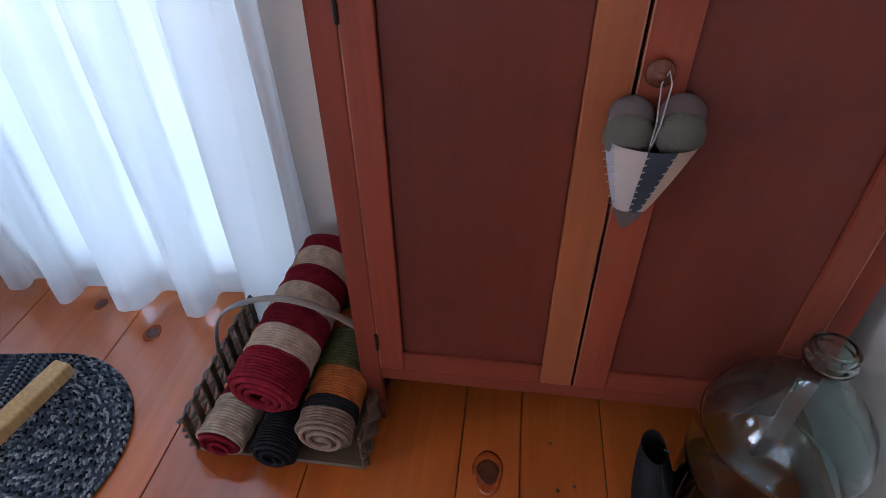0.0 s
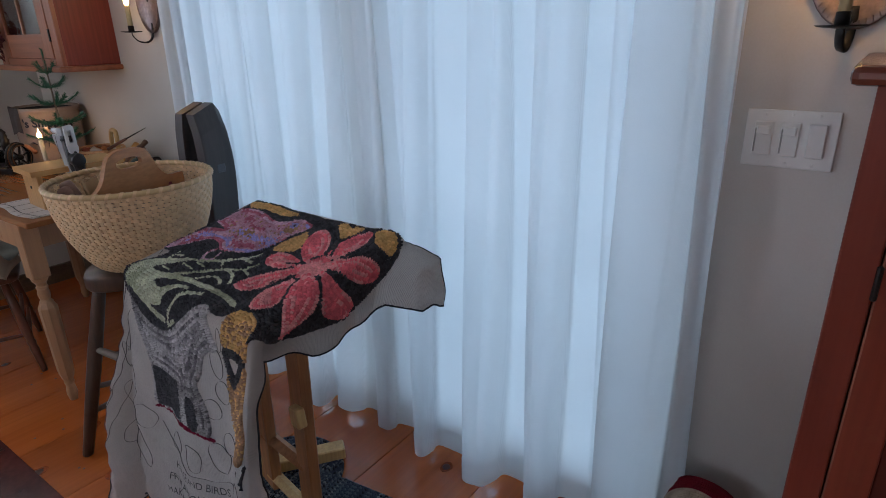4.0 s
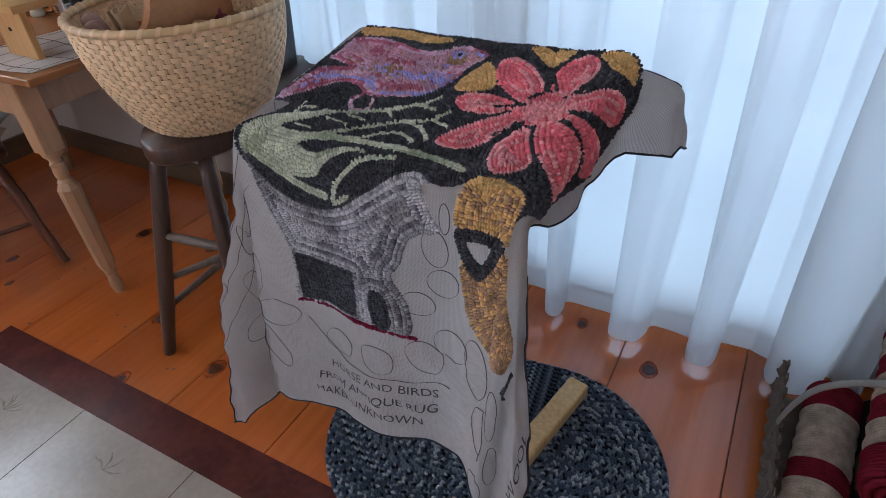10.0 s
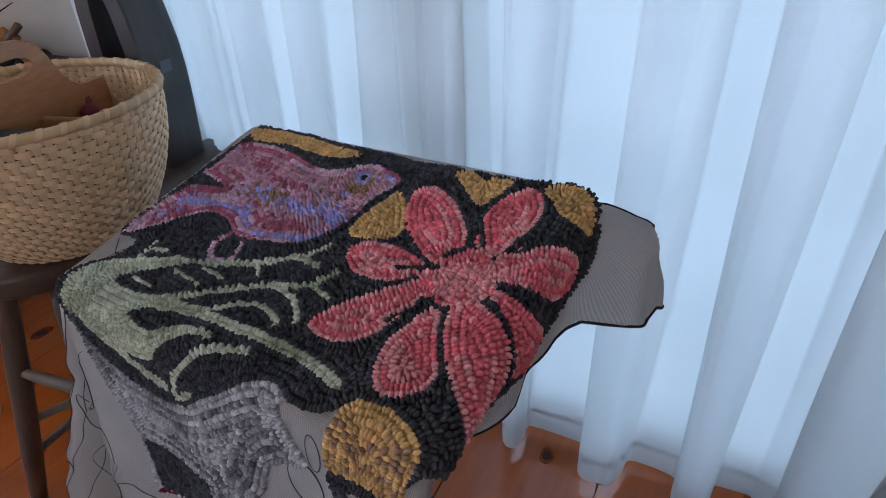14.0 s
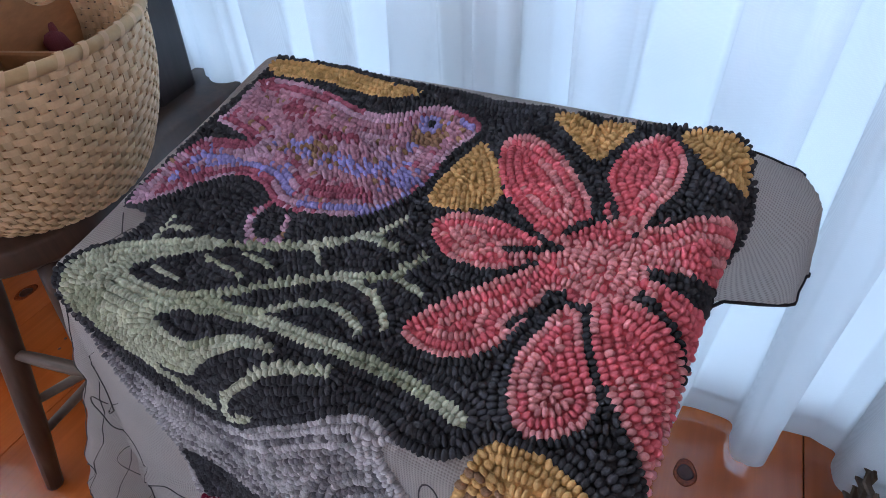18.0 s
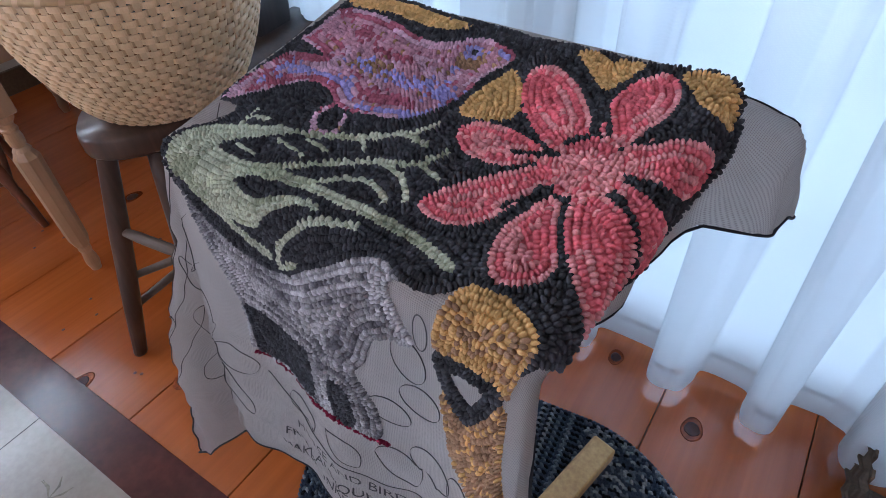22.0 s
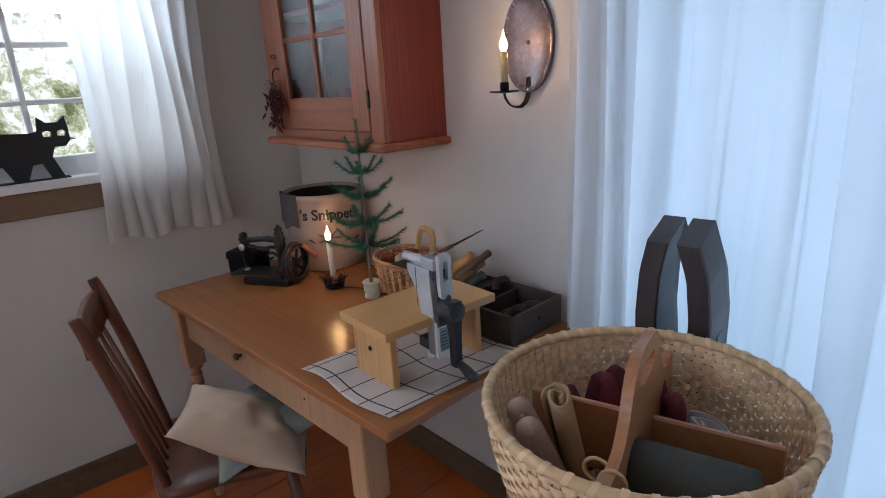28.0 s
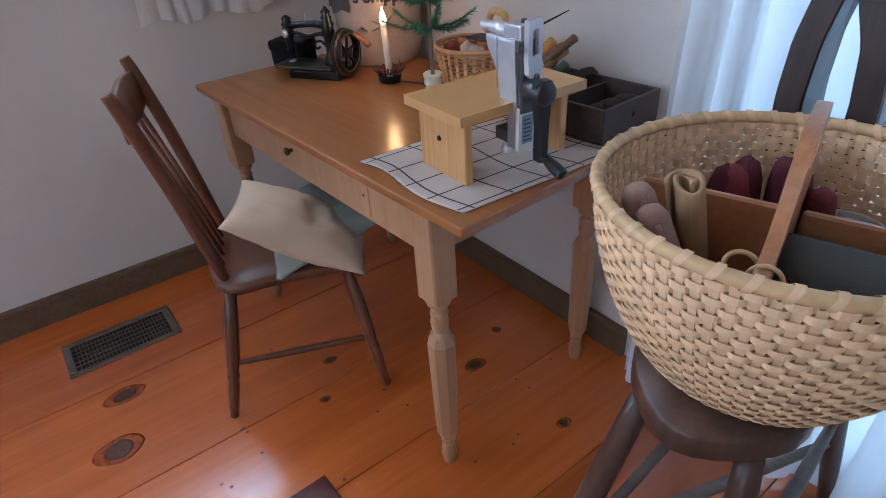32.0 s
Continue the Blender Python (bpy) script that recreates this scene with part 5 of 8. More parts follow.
def cloth_roll(name, label, p0, p1, r, mat, turns=2.5, squash=1.0, group=""):
    o = thing(name, label, "wool roll", group=group)
    o.matrix_world = Matrix.Translation(p0) @ (Vector(p1) - Vector(p0)).to_track_quat("Z", "Y").to_matrix().to_4x4()
    h = (Vector(p1) - Vector(p0)).length
    n = int(turns * 16)
    bm = B()
    prof2 = []
    for t in range(n + 1):
        k = r * (0.25 + 0.75 * t / n) * (1 + 0.02 * math.sin(t * 0.9))
        prof2.append((k * math.cos(t * tau / 16), squash * k * math.sin(t * tau / 16)))
    rings(bm, [[(x, y, z + 0.003 * math.sin(i * 0.7)) for i, (x, y) in enumerate(prof2)] for z in (0.0, h * 0.25, h * 0.5, h * 0.75, h)], False)
    ob = part("cloth", bm, mat, o, smooth=True)
    sol = ob.modifiers.new("thick", "SOLIDIFY")
    sol.thickness, sol.offset = r * 0.13, 0
    return o


bx, by = -1.522, 1.137
PINK = cloth("dusty_pink_wool", (0.40, 0.25, 0.20), weave=600)
TAN = cloth("tan_linen", (0.43, 0.275, 0.15), weave=700)
PLUM = cloth("plum_wool", (0.13, 0.035, 0.05), weave=600)
SLATE = cloth("slate_grey_wool", (0.105, 0.110, 0.100), weave=500, bump=0.8)
for x0, y0, x1, y1, z1 in ((-0.062, -0.075, -0.128, -0.142, 0.266), (-0.030, -0.098, -0.090, -0.165, 0.258)):
    w = thing("pink_roll", "tightly rolled dusty pink wool leaning in the basket", "wool roll", (bx + x0, by + y0, BZ + 0.05), 0, "pink rolls")
    d = Vector((x1 - x0, y1 - y0, z1 - 0.05))
    part("roll", tube(B(), [d * t for t in (0, 0.1, 0.4, 0.7, 0.94, 0.985, 1.0)], [0.018, 0.021, 0.022, 0.0215, 0.0205, 0.016, 0.008], 16), PINK, w, smooth=True)
    part("lapped_edge", tube(B(), [d * t + Vector((0.018, -0.012, 0)) for t in (0.08, 0.4, 0.7, 0.95)], 0.0035, 7), PINK, w, smooth=True)
cloth_roll("tan_roll", "loosely rolled tan linen standing in the basket", (bx - 0.060, by - 0.050, BZ + 0.04), (bx - 0.092, by - 0.086, BZ + 0.266), 0.042, TAN, 1.8, 0.55)
cloth_roll("grey_roll", "thick slate grey wool roll lying in the basket", (bx + 0.026, by - 0.066, BZ + 0.196), (bx + 0.182, by - 0.020, BZ + 0.196), 0.046, SLATE, 3.0, 0.9)
for k, (dx, dy, lx, ly, top) in enumerate(((-0.090, 0.085, -0.03, 0.01, 0.222), (-0.058, 0.112, 0.01, 0.03, 0.236), (-0.125, 0.050, -0.04, 0.02, 0.214), (-0.028, 0.118, 0.03, 0.01, 0.228), (-0.150, 0.078, -0.02, -0.02, 0.220), (-0.100, 0.132, 0.02, 0.02, 0.232), (-0.010, 0.150, 0.03, 0.02, 0.215))):
    w = thing("plum_roll", "small plum wool bundle standing behind the divider", "wool roll", (bx + dx, by + dy, BZ + 0.05), 40 * k, "plum rolls")
    bm = B()
    tube(bm, [(0, 0, 0), (0.2 * lx, 0.2 * ly, 0.06), (0.6 * lx, 0.6 * ly, 0.12), (0.9 * lx, 0.9 * ly, top - 0.062), (lx, ly, top - 0.052)], [0.015, 0.020, 0.021, 0.017, 0.008], 12)
    bmesh.ops.subdivide_edges(bm, edges=bm.edges[:], cuts=1)
    for v in bm.verts:
        v.co += v.normal * 0.0035 * noise.noise(v.co * 70 + Vector((k, 0, 0))) + 0.003 * Vector((noise.noise(v.co * 40 + Vector((0, k, 0))), noise.noise(v.co * 40 + Vector((k, k, 0))), 0))
    part("cloth", bm, PLUM if k % 3 else cloth("wine_wool", (0.22, 0.05, 0.06), weave=600), w, smooth=True)
cloth_roll("pale_bundle", "folded pale grey cloth low in the basket", (bx + 0.05, by + 0.09, BZ + 0.08), (bx + 0.06, by + 0.11, BZ + 0.185), 0.05, cloth("pale_grey_cloth", (0.45, 0.43, 0.40)), 2.0, 0.6)
for dx, dy in ((0.022, -0.150), (0.052, -0.158)):
    o = thing("wood_ring", "small pale wooden ring on the grey roll", "ring", (bx + dx, by + dy, BZ + 0.228), 20, "wooden rings")
    part("ring", tube(B(), [(0.017 * math.cos(a * tau / 20), 0, 0.017 * math.sin(a * tau / 20)) for a in range(21)], 0.0028, 7), RIMWOOD, o, smooth=True)
# ---- hooked rug in progress, draped over its frame ----
RU, RV, RHO = 0.60, 0.365, 0.028
RA = np.array((-1.165, 0.94, 0.0))
RE, RN = np.array((0.9953, -0.0966)), np.array((0.0966, 0.9953))
FLARE = [(-180, 0.10), (-135, 0.27), (-90, 0.10), (-62, 0.31), (-50, 0.26), (-36, -0.24), (-14, -0.50), (-2, -0.58), (2, 0.56), (45, 0.76), (90, 0.92), (135, 0.75), (180, 0.10)]


def draped(a, b, lift=0.0):
    """The cloth's place for a along the front edge and b towards the back; past the frame's edges it bends down and hangs."""
    a, b = np.asarray(a, float), np.asarray(b, float)
    ca, cb = np.clip(a, 0, RU), np.clip(b, 0, RV)
    ea, eb = a - ca, b - cb
    L = np.hypot(ea, eb)
    ang = np.degrees(np.arctan2(eb, ea))
    fl = np.interp(ang, [k for k, _ in FLARE], [v for _, v in FLARE])
    side = np.interp(b, (0, 0.04, 0.10, 0.17, 0.22, 0.265, 0.31, RV), (-0.58, -0.52, -0.36, -0.16, -0.18, 0.0, 0.42, 0.58))
    fl = np.where((np.abs(ang) < 1) & (L > 0), side, fl)
    oa, ob_ = np.where(L > 0, ea / np.maximum(L, 1e-9), 0), np.where(L > 0, eb / np.maximum(L, 1e-9), 0)
    arc = np.minimum(L, RHO * 1.45)
    rest = L - arc
    back = np.clip((b - 0.285) / 0.06, 0, 1) * (ea > 0) * (ang < 70)
    far = np.maximum(rest - 0.085, 0) * back
    steep = fl * (1 - back) + 0.12 * back
    fl = fl * (1 - back) + np.maximum(fl, 0.90) * back
    out = RHO * np.sin(arc / RHO) + fl * (rest - far) + steep * far
    down = RHO * (1 - np.cos(arc / RHO)) + np.sqrt(1 - fl * fl) * (rest - far) + np.sqrt(1 - steep * steep) * far
    fold = 0.013 * np.sin(a * 21 + 1.0) * np.clip(rest * 3, 0, 1) * (np.abs(ang + 90) < 60)
    fold = fold + 0.012 * np.sin(b * 24 + a * 5) * np.clip(rest * 4, 0, 1) * (np.abs(ang) < 45)
    fold = fold + 0.02 * np.sin(ang * 0.14) * np.clip(rest * 2, 0, 1) * (ang < -95) * (ang > -175)
    crease = 0.0035 * np.sin(a * 61 + 17 * b) * np.sin(b * 23 - 9 * a + 1.3) + 0.0022 * np.sin(b * 90 + 40 * a)
    fold = fold + 0.05 * np.exp(-((a - 0.63) / 0.075) ** 2) * np.clip(rest * 2.2 - 0.15, 0, 1) * (b < 0) * (ang < -55)
    out = out + fold + crease * np.clip(rest * 5, 0, 1) * ((b < -0.36) | (a < -0.01) | (a > 0.7))
    pa, pb = ca + oa * out, cb + ob_ * out
    x, y = RA[0] + pa * RE[0] + pb * RN[0], RA[1] + pa * RE[1] + pb * RN[1]
    cx, cy = RA[0] + ca * RE[0] + cb * RN[0], RA[1] + ca * RE[1] + cb * RN[1]
    z = 0.667 + 0.0651 * cx + 0.2299 * cy + 0.002 * np.sin(a * 40) * np.sin(b * 33) - down
    z = z + np.clip(0.012 - z, 0, 1)
    return np.stack([x, y, z + lift], -1)


def drape_normal(a, b):
    e = 0.002
    n = np.cross(draped(a + e, b) - draped(a - e, b), draped(a, b + e) - draped(a, b - e))
    return n / np.maximum(np.linalg.norm(n, axis=-1, keepdims=True), 1e-9)


def right_edge(b):
    return float(np.interp(b, (-0.7, -0.4, -0.27, -0.2, -0.1, -0.06, 0.05, 0.12, 0.17, 0.23, 0.286, 0.34, 0.40, 0.46), (0.92, 0.90, 0.845, 0.75, 0.70, 0.70, 0.745, 0.775, 0.78, 0.755, 0.745, 0.800, 0.825, 0.80))) + 0.008 * math.sin(b * 60)


def front_edge(u):
    return float(np.interp(u, (0, 0.28, 0.40, 0.48, 0.63, 0.72, 0.85, 1.0), (-0.74, -0.71, -0.69, -0.672, -0.62, -0.59, -0.64, -0.70)))


def linen_at(u, v, lift=0.0):
    b = front_edge(u) + v * (0.445 + 0.012 * math.sin(u * 21)  - front_edge(u))
    a = -0.46 + u * (right_edge(b) + 0.46)
    if lift is None:
        return (a, b)
    return Vector(draped(a, b, lift))


hooked = thing("hooked_rug", "half-finished hooked rug of birds and flowers over its frame", "rug")
linen_ob = part("linen_ground", sheet(B(), linen_at, 190, 150), LINEN, hooked, "natural linen ground cloth", True)
lay = linen_ob.data.uv_layers.new(name="cloth")
own = [linen_at(i / 190, j / 150, None) for i in range(191) for j in range(151)]
lay.data.foreach_set("uv", [k for lp in linen_ob.data.loops for k in own[lp.vertex_index]])
THREAD = plain("dark_edge_thread", (0.02, 0.02, 0.025), 0.9)
for path in ([(k / 120, 0) for k in range(121)], [(k / 120, 1) for k in range(121)], [(0, k / 90) for k in range(91)], [(1, k / 90) for k in range(91)]):
    part("stitched_edge", tube(B(), [linen_at(u, v) for u, v in path], 0.0022, 6), THREAD, hooked, "dark overcast edge", True)

# the pattern: outlines and lines in the cloth's own measure
HOOKED_AREA = [(0.0, -0.05), (0.003, 0.0), (0.05, 0.045), (0.05, 0.078), (0.012, 0.08), (0.0, 0.10), (0.012, 0.335), (0.03, 0.37), (0.255, 0.36), (0.435, 0.358), (0.52, 0.362), (0.61, 0.372), (0.640, 0.358), (0.655, 0.335), (0.672, 0.300), (0.694, 0.262), (0.716, 0.20), (0.704, 0.12), (0.688, 0.06), (0.660, 0.012),
               (0.626, -0.022), (0.60, -0.04), (0.53, 0.01), (0.504, -0.012), (0.472, -0.022), (0.436, -0.02), (0.41, -0.016), (0.376, -0.045), (0.318, -0.085), (0.262, -0.14), (0.20, -0.145), (0.11, -0.125), (0.036, -0.085)]
GREY = [(0.012, -0.045), (0.036, -0.076), (0.114, -0.122), (0.20, -0.134), (0.276, -0.106), (0.318, -0.076), (0.378, -0.032), (0.426, -0.014), (0.456, -0.028), (0.484, -0.076), (0.472, -0.104), (0.44, -0.112), (0.41, -0.14), (0.394, -0.19), (0.376, -0.218), (0.408, -0.27), (0.414, -0.332), (0.384, -0.34),
        (0.298, -0.336), (0.128, -0.37), (0.118, -0.262), (0.074, -0.168)]
BIRD = [(0.358, 0.316), (0.294, 0.328), (0.258, 0.308), (0.216, 0.298), (0.14, 0.316), (0.034, 0.324), (0.018, 0.302), (0.024, 0.256), (0.02, 0.226), (0.072, 0.214), (0.03, 0.204), (0.006, 0.155), (0.004, 0.092), (0.022, 0.086), (0.07, 0.13), (0.12, 0.16), (0.16, 0.158), (0.192, 0.142), (0.242, 0.142), (0.296, 0.156), (0.326, 0.188), (0.342, 0.22), (0.346, 0.262)]
FILLS = [
    ("charcoal", HOOKED_AREA), ("grey", GREY), ("charcoal", [(0.122, -0.262), (0.128, -0.254), (0.206, -0.246), (0.286, -0.238), (0.292, -0.246), (0.297, -0.290), (0.297, -0.330), (0.290, -0.336), (0.21, -0.352), (0.134, -0.366), (0.127, -0.360), (0.124, -0.31)]), ("charcoal", [(0.328, -0.262), (0.362, -0.262), (0.376, -0.332), (0.338, -0.334)]),
    ("none", [(0.44, -0.030), (0.494, -0.022), (0.518, -0.012), (0.506, -0.074), (0.498, -0.104), (0.468, -0.088)]),
    ("gold", [(0.514, -0.008), (0.520, 0.006), (0.530, 0.009), (0.560, 0.013), (0.592, 0.004), (0.608, -0.008), (0.613, -0.024), (0.606, -0.060), (0.596, -0.086), (0.588, -0.090), (0.550, -0.088), (0.512, -0.084), (0.506, -0.078), (0.506, -0.050)]), ("gold", [(0.52, -0.134), (0.554, -0.16), (0.592, -0.10), (0.63, -0.158), (0.700, -0.216), (0.674, -0.276), (0.562, -0.264), (0.528, -0.2)]),
    ("charcoal", [(0.510, -0.080), (0.592, -0.082), (0.558, -0.160), (0.520, -0.138)]), ("none", [(0.524, -0.102), (0.572, -0.096), (0.554, -0.134)]),
    ("sage", [(0.012, -0.016), (0.014, 0.006), (0.068, 0.044), (0.152, 0.080), (0.160, 0.068), (0.108, 0.038), (0.090, 0.012), (0.112, 0.006), (0.188, 0.014), (0.262, 0.020), (0.258, 0.010), (0.208, 0.004), (0.164, -0.008), (0.172, -0.020), (0.228, -0.022), (0.290, 0.000), (0.236, -0.038), (0.208, -0.066), (0.124, -0.078), (0.072, -0.050), (0.020, -0.056)]),
    ("charcoal", [(0.090, 0.012), (0.120, 0.036), (0.172, 0.058), (0.206, 0.064), (0.216, 0.046), (0.188, 0.022), (0.144, 0.012)]),
    ("bird", BIRD), ("charcoal", [(0.006, 0.231), (0.03, 0.226), (0.088, 0.214), (0.03, 0.203), (0.006, 0.204)]), ("gold", [(0.02, 0.334), (0.032, 0.362), (0.25, 0.350), (0.232, 0.330), (0.188, 0.328), (0.11, 0.331)]), ("gold", [(0.378, 0.288), (0.424, 0.218), (0.358, 0.194), (0.358, 0.248)]),
    ("gold", [(0.428, 0.346), (0.45, 0.356), (0.472, 0.346), (0.484, 0.355), (0.514, 0.356), (0.508, 0.332), (0.494, 0.298), (0.464, 0.316)]), ("gold", [(0.56, 0.354), (0.588, 0.366), (0.62, 0.36), (0.646, 0.328), (0.608, 0.308), (0.58, 0.328)]),
    ("rose", [(0.518, 0.208), (0.506, 0.248), (0.46, 0.294), (0.418, 0.312), (0.394, 0.30), (0.402, 0.264), (0.43, 0.228), (0.474, 0.198), (0.506, 0.188)]),
    ("rose", [(0.534, 0.222), (0.514, 0.268), (0.514, 0.316), (0.534, 0.346), (0.558, 0.344), (0.576, 0.314), (0.576, 0.28), (0.564, 0.252), (0.56, 0.224)]),
    ("rose", [(0.558, 0.216), (0.574, 0.246), (0.604, 0.262), (0.640, 0.286), (0.660, 0.290), (0.672, 0.272), (0.664, 0.240), (0.63, 0.205), (0.59, 0.192), (0.572, 0.194)]),
    ("rose", [(0.575, 0.178), (0.625, 0.176), (0.665, 0.200), (0.698, 0.214), (0.716, 0.198), (0.704, 0.165), (0.672, 0.135), (0.635, 0.128), (0.598, 0.150)]),
    ("rose", [(0.55, 0.158), (0.596, 0.150), (0.628, 0.128), (0.647, 0.100), (0.662, 0.062), (0.670, 0.028), (0.645, 0.028), (0.612, 0.048), (0.582, 0.078), (0.556, 0.116)]),
    ("rose", [(0.528, 0.134), (0.556, 0.124), (0.578, 0.098), (0.582, 0.07), (0.576, 0.042), (0.554, 0.024), (0.534, 0.022), (0.518, 0.04), (0.51, 0.072), (0.516, 0.104)]),
    ("rose", [(0.52, 0.164), (0.508, 0.14), (0.502, 0.11), (0.49, 0.078), (0.464, 0.056), (0.428, 0.052), (0.406, 0.064), (0.418, 0.09), (0.448, 0.122), (0.478, 0.154), (0.498, 0.174)]),
    ("rose", [(0.496, 0.18), (0.476, 0.16), (0.454, 0.144), (0.418, 0.14), (0.386, 0.156), (0.374, 0.18), (0.398, 0.196), (0.43, 0.198), (0.466, 0.192)]),
    ("rose", [(0.49, 0.166), (0.50, 0.196), (0.524, 0.224), (0.556, 0.22), (0.578, 0.19), (0.576, 0.156), (0.546, 0.14), (0.518, 0.144)]),
]
LINES = [
    ("bird", 0.009, [(0.186, 0.148), (0.178, 0.118), (0.196, 0.094), (0.23, 0.098), (0.218, 0.132)]),
    ("sage", 0.017, [(0.022, -0.03), (0.058, -0.008), (0.1, 0.04), (0.16, 0.072)]), ("sage", 0.010, [(0.16, 0.072), (0.222, 0.09), (0.282, 0.114), (0.316, 0.138), (0.354, 0.136)]), ("sage", 0.007, [(0.318, 0.134), (0.346, 0.174)]),
    ("sage", 0.006, [(0.266, 0.114), (0.288, 0.096)]), ("sage", 0.006, [(0.084, 0.072), (0.122, 0.082)]), ("sage", 0.006, [(0.086, 0.044), (0.084, 0.088)]),
    ("sage", 0.010, [(0.04, -0.034), (0.086, 0.002), (0.152, 0.004), (0.21, 0.024), (0.254, 0.054), (0.308, 0.082), (0.362, 0.104), (0.388, 0.136)]), ("sage", 0.008, [(0.374, 0.106), (0.406, 0.098)]), ("sage", 0.008, [(0.332, 0.088), (0.366, 0.08), (0.392, 0.058)]),
    ("sage", 0.013, [(0.072, -0.024), (0.14, -0.022), (0.198, 0.01), (0.268, 0.02), (0.342, 0.022), (0.406, 0.024), (0.458, 0.02), (0.492, 0.012)]),
    ("sage", 0.009, [(0.204, 0.004), (0.264, 0.026), (0.298, 0.048), (0.334, 0.058), (0.36, 0.052), (0.372, 0.046)]), ("sage", 0.017, [(0.048, -0.050), (0.124, -0.078), (0.180, -0.094), (0.232, -0.098)]),
    ("sage", 0.010, [(0.132, -0.056), (0.22, -0.028), (0.264, -0.006), (0.304, 0.0)]), ("sage", 0.010, [(0.288, -0.086), (0.252, -0.106), (0.262, -0.070), (0.292, -0.036), (0.318, -0.014), (0.368, 0.004)]),
    ("sage", 0.006, [(0.168, 0.056), (0.224, 0.052)]), ("sage", 0.006, [(0.208, 0.074), (0.246, 0.072)]), ("sage", 0.006, [(0.116, 0.026), (0.156, 0.024)]),
    ("gap", 0.0075, [(0.498, 0.205), (0.522, 0.228)]), ("gap", 0.008, [(0.455, 0.17), (0.502, 0.188)]), ("gap", 0.008, [(0.49, 0.10), (0.522, 0.142)]), ("gap", 0.007, [(0.546, 0.130), (0.562, 0.098), (0.592, 0.056)]), ("gap", 0.006, [(0.590, 0.160), (0.625, 0.135), (0.658, 0.112)]),
    ("gap", 0.006, [(0.575, 0.24), (0.60, 0.268)]), ("gap", 0.006, [(0.600, 0.183), (0.635, 0.192), (0.668, 0.224)]), ("gap", 0.007, [(0.535, 0.235), (0.512, 0.27)]), ("maroon", 0.006, [(0.116, -0.374), (0.304, -0.346), (0.424, -0.342)]), ("charcoal", 0.008, [(0.72, -0.26), (0.70, -0.32)]),
]
PATCHES = [("violet", 0.306, 0.216, 0.030), ("violet", 0.156, 0.226, 0.020), ("violet", 0.168, 0.18, 0.022), ("tawny", 0.19, 0.222, 0.022), ("tawny", 0.304, 0.284, 0.024), ("violet", 0.06, 0.18, 0.025), ("charcoal", 0.298, 0.304, 0.006), ("plum", 0.05, 0.14, 0.025), ("plum", 0.23, 0.175, 0.025), ("plum", 0.11, 0.28, 0.025)]
YARN = ["none", "charcoal", "grey", "gold", "bird", "rose", "sage", "gap", "maroon", "violet", "tawny", "plum", "pink", "ash", "slate", "lilac", "moss"]
STEP = 0.0016
ga, gb = np.meshgrid(np.arange(-0.03, 0.76, STEP), np.arange(-0.40, 0.39, STEP), indexing="ij")
lab = np.zeros(ga.shape, int)


def inside(poly):
    pts, hit = [tuple(p) for p in curve_pts(poly, 4, True)], np.zeros(ga.shape, bool)
    for (x0, y0), (x1, y1) in zip(pts, pts[1:] + pts[:1]):
        if y0 != y1:
            hit ^= ((gb < y0) != (gb < y1)) & (ga < (x1 - x0) * (gb - y0) / (y1 - y0) + x0)
    return hit


def near(line, w):
    best = np.full(ga.shape, 9.0)
    pts = curve_pts(line, 5)
    for p, q in zip(pts, pts[1:]):
        d = q - p
        t = np.clip(((ga - p[0]) * d[0] + (gb - p[1]) * d[1]) / max(d @ d, 1e-12), 0, 1)
        best = np.minimum(best, np.hypot(ga - p[0] - t * d[0], gb - p[1] - t * d[1]))
    return best < w / 2


for yarn, poly in FILLS:
    lab[inside(poly)] = YARN.index(yarn)
for yarn, w, line in LINES:
    lab[near(line, w)] = YARN.index(yarn)
regions = lab.copy()


def depth_in(mask, reach=26):
    """Distance in cells from each marked cell to the nearest unmarked one."""
    g = np.where(mask, 1e4, 0.0)
    for axis in (0, 1):
        h = g.copy() ** 2 if axis else g ** 2
        src = g ** 2
        for k in range(1, reach):
            for s in (-k, k):
                h = np.minimum(h, np.roll(src, s, axis) + k * k)
        g = np.sqrt(h)
    return g


def yarn_mat(name, c, island, vary=0.25):
    return plain(name + "_wool_loops", c, 0.95, vary=vary, scale=28, fine=700, bump=0.8, dist=0.0015, spec=0.08, island=island)


WOOLS = {"charcoal": yarn_mat("charcoal", (0.069, 0.068, 0.076), 0.3), "grey": yarn_mat("grey", (0.346, 0.325, 0.332), 0.2, 0.3), "gold": yarn_mat("gold", (0.702, 0.427, 0.178), 0.16), "bird": yarn_mat("mauve", (0.553, 0.291, 0.360), 0.18), "rose": yarn_mat("rose", (0.829, 0.187, 0.221), 0.14),
         "sage": yarn_mat("sage", (0.553, 0.567, 0.429), 0.14), "maroon": yarn_mat("maroon", (0.207, 0.016, 0.041), 0.2), "violet": yarn_mat("violet", (0.387, 0.346, 0.663), 0.2), "tawny": yarn_mat("tawny", (0.415, 0.248, 0.152), 0.2), "plum": yarn_mat("plum", (0.456, 0.138, 0.193), 0.18), "pink": yarn_mat("pink", (0.850, 0.339, 0.346), 0.14), "ash": yarn_mat("ash", (0.525, 0.498, 0.504), 0.18), "slate": yarn_mat("slate", (0.187, 0.173, 0.187), 0.25), "lilac": yarn_mat("lilac", (0.622, 0.387, 0.484), 0.18), "moss": yarn_mat("moss", (0.415, 0.435, 0.305), 0.16)}
WOOLS["gap"] = WOOLS["charcoal"]
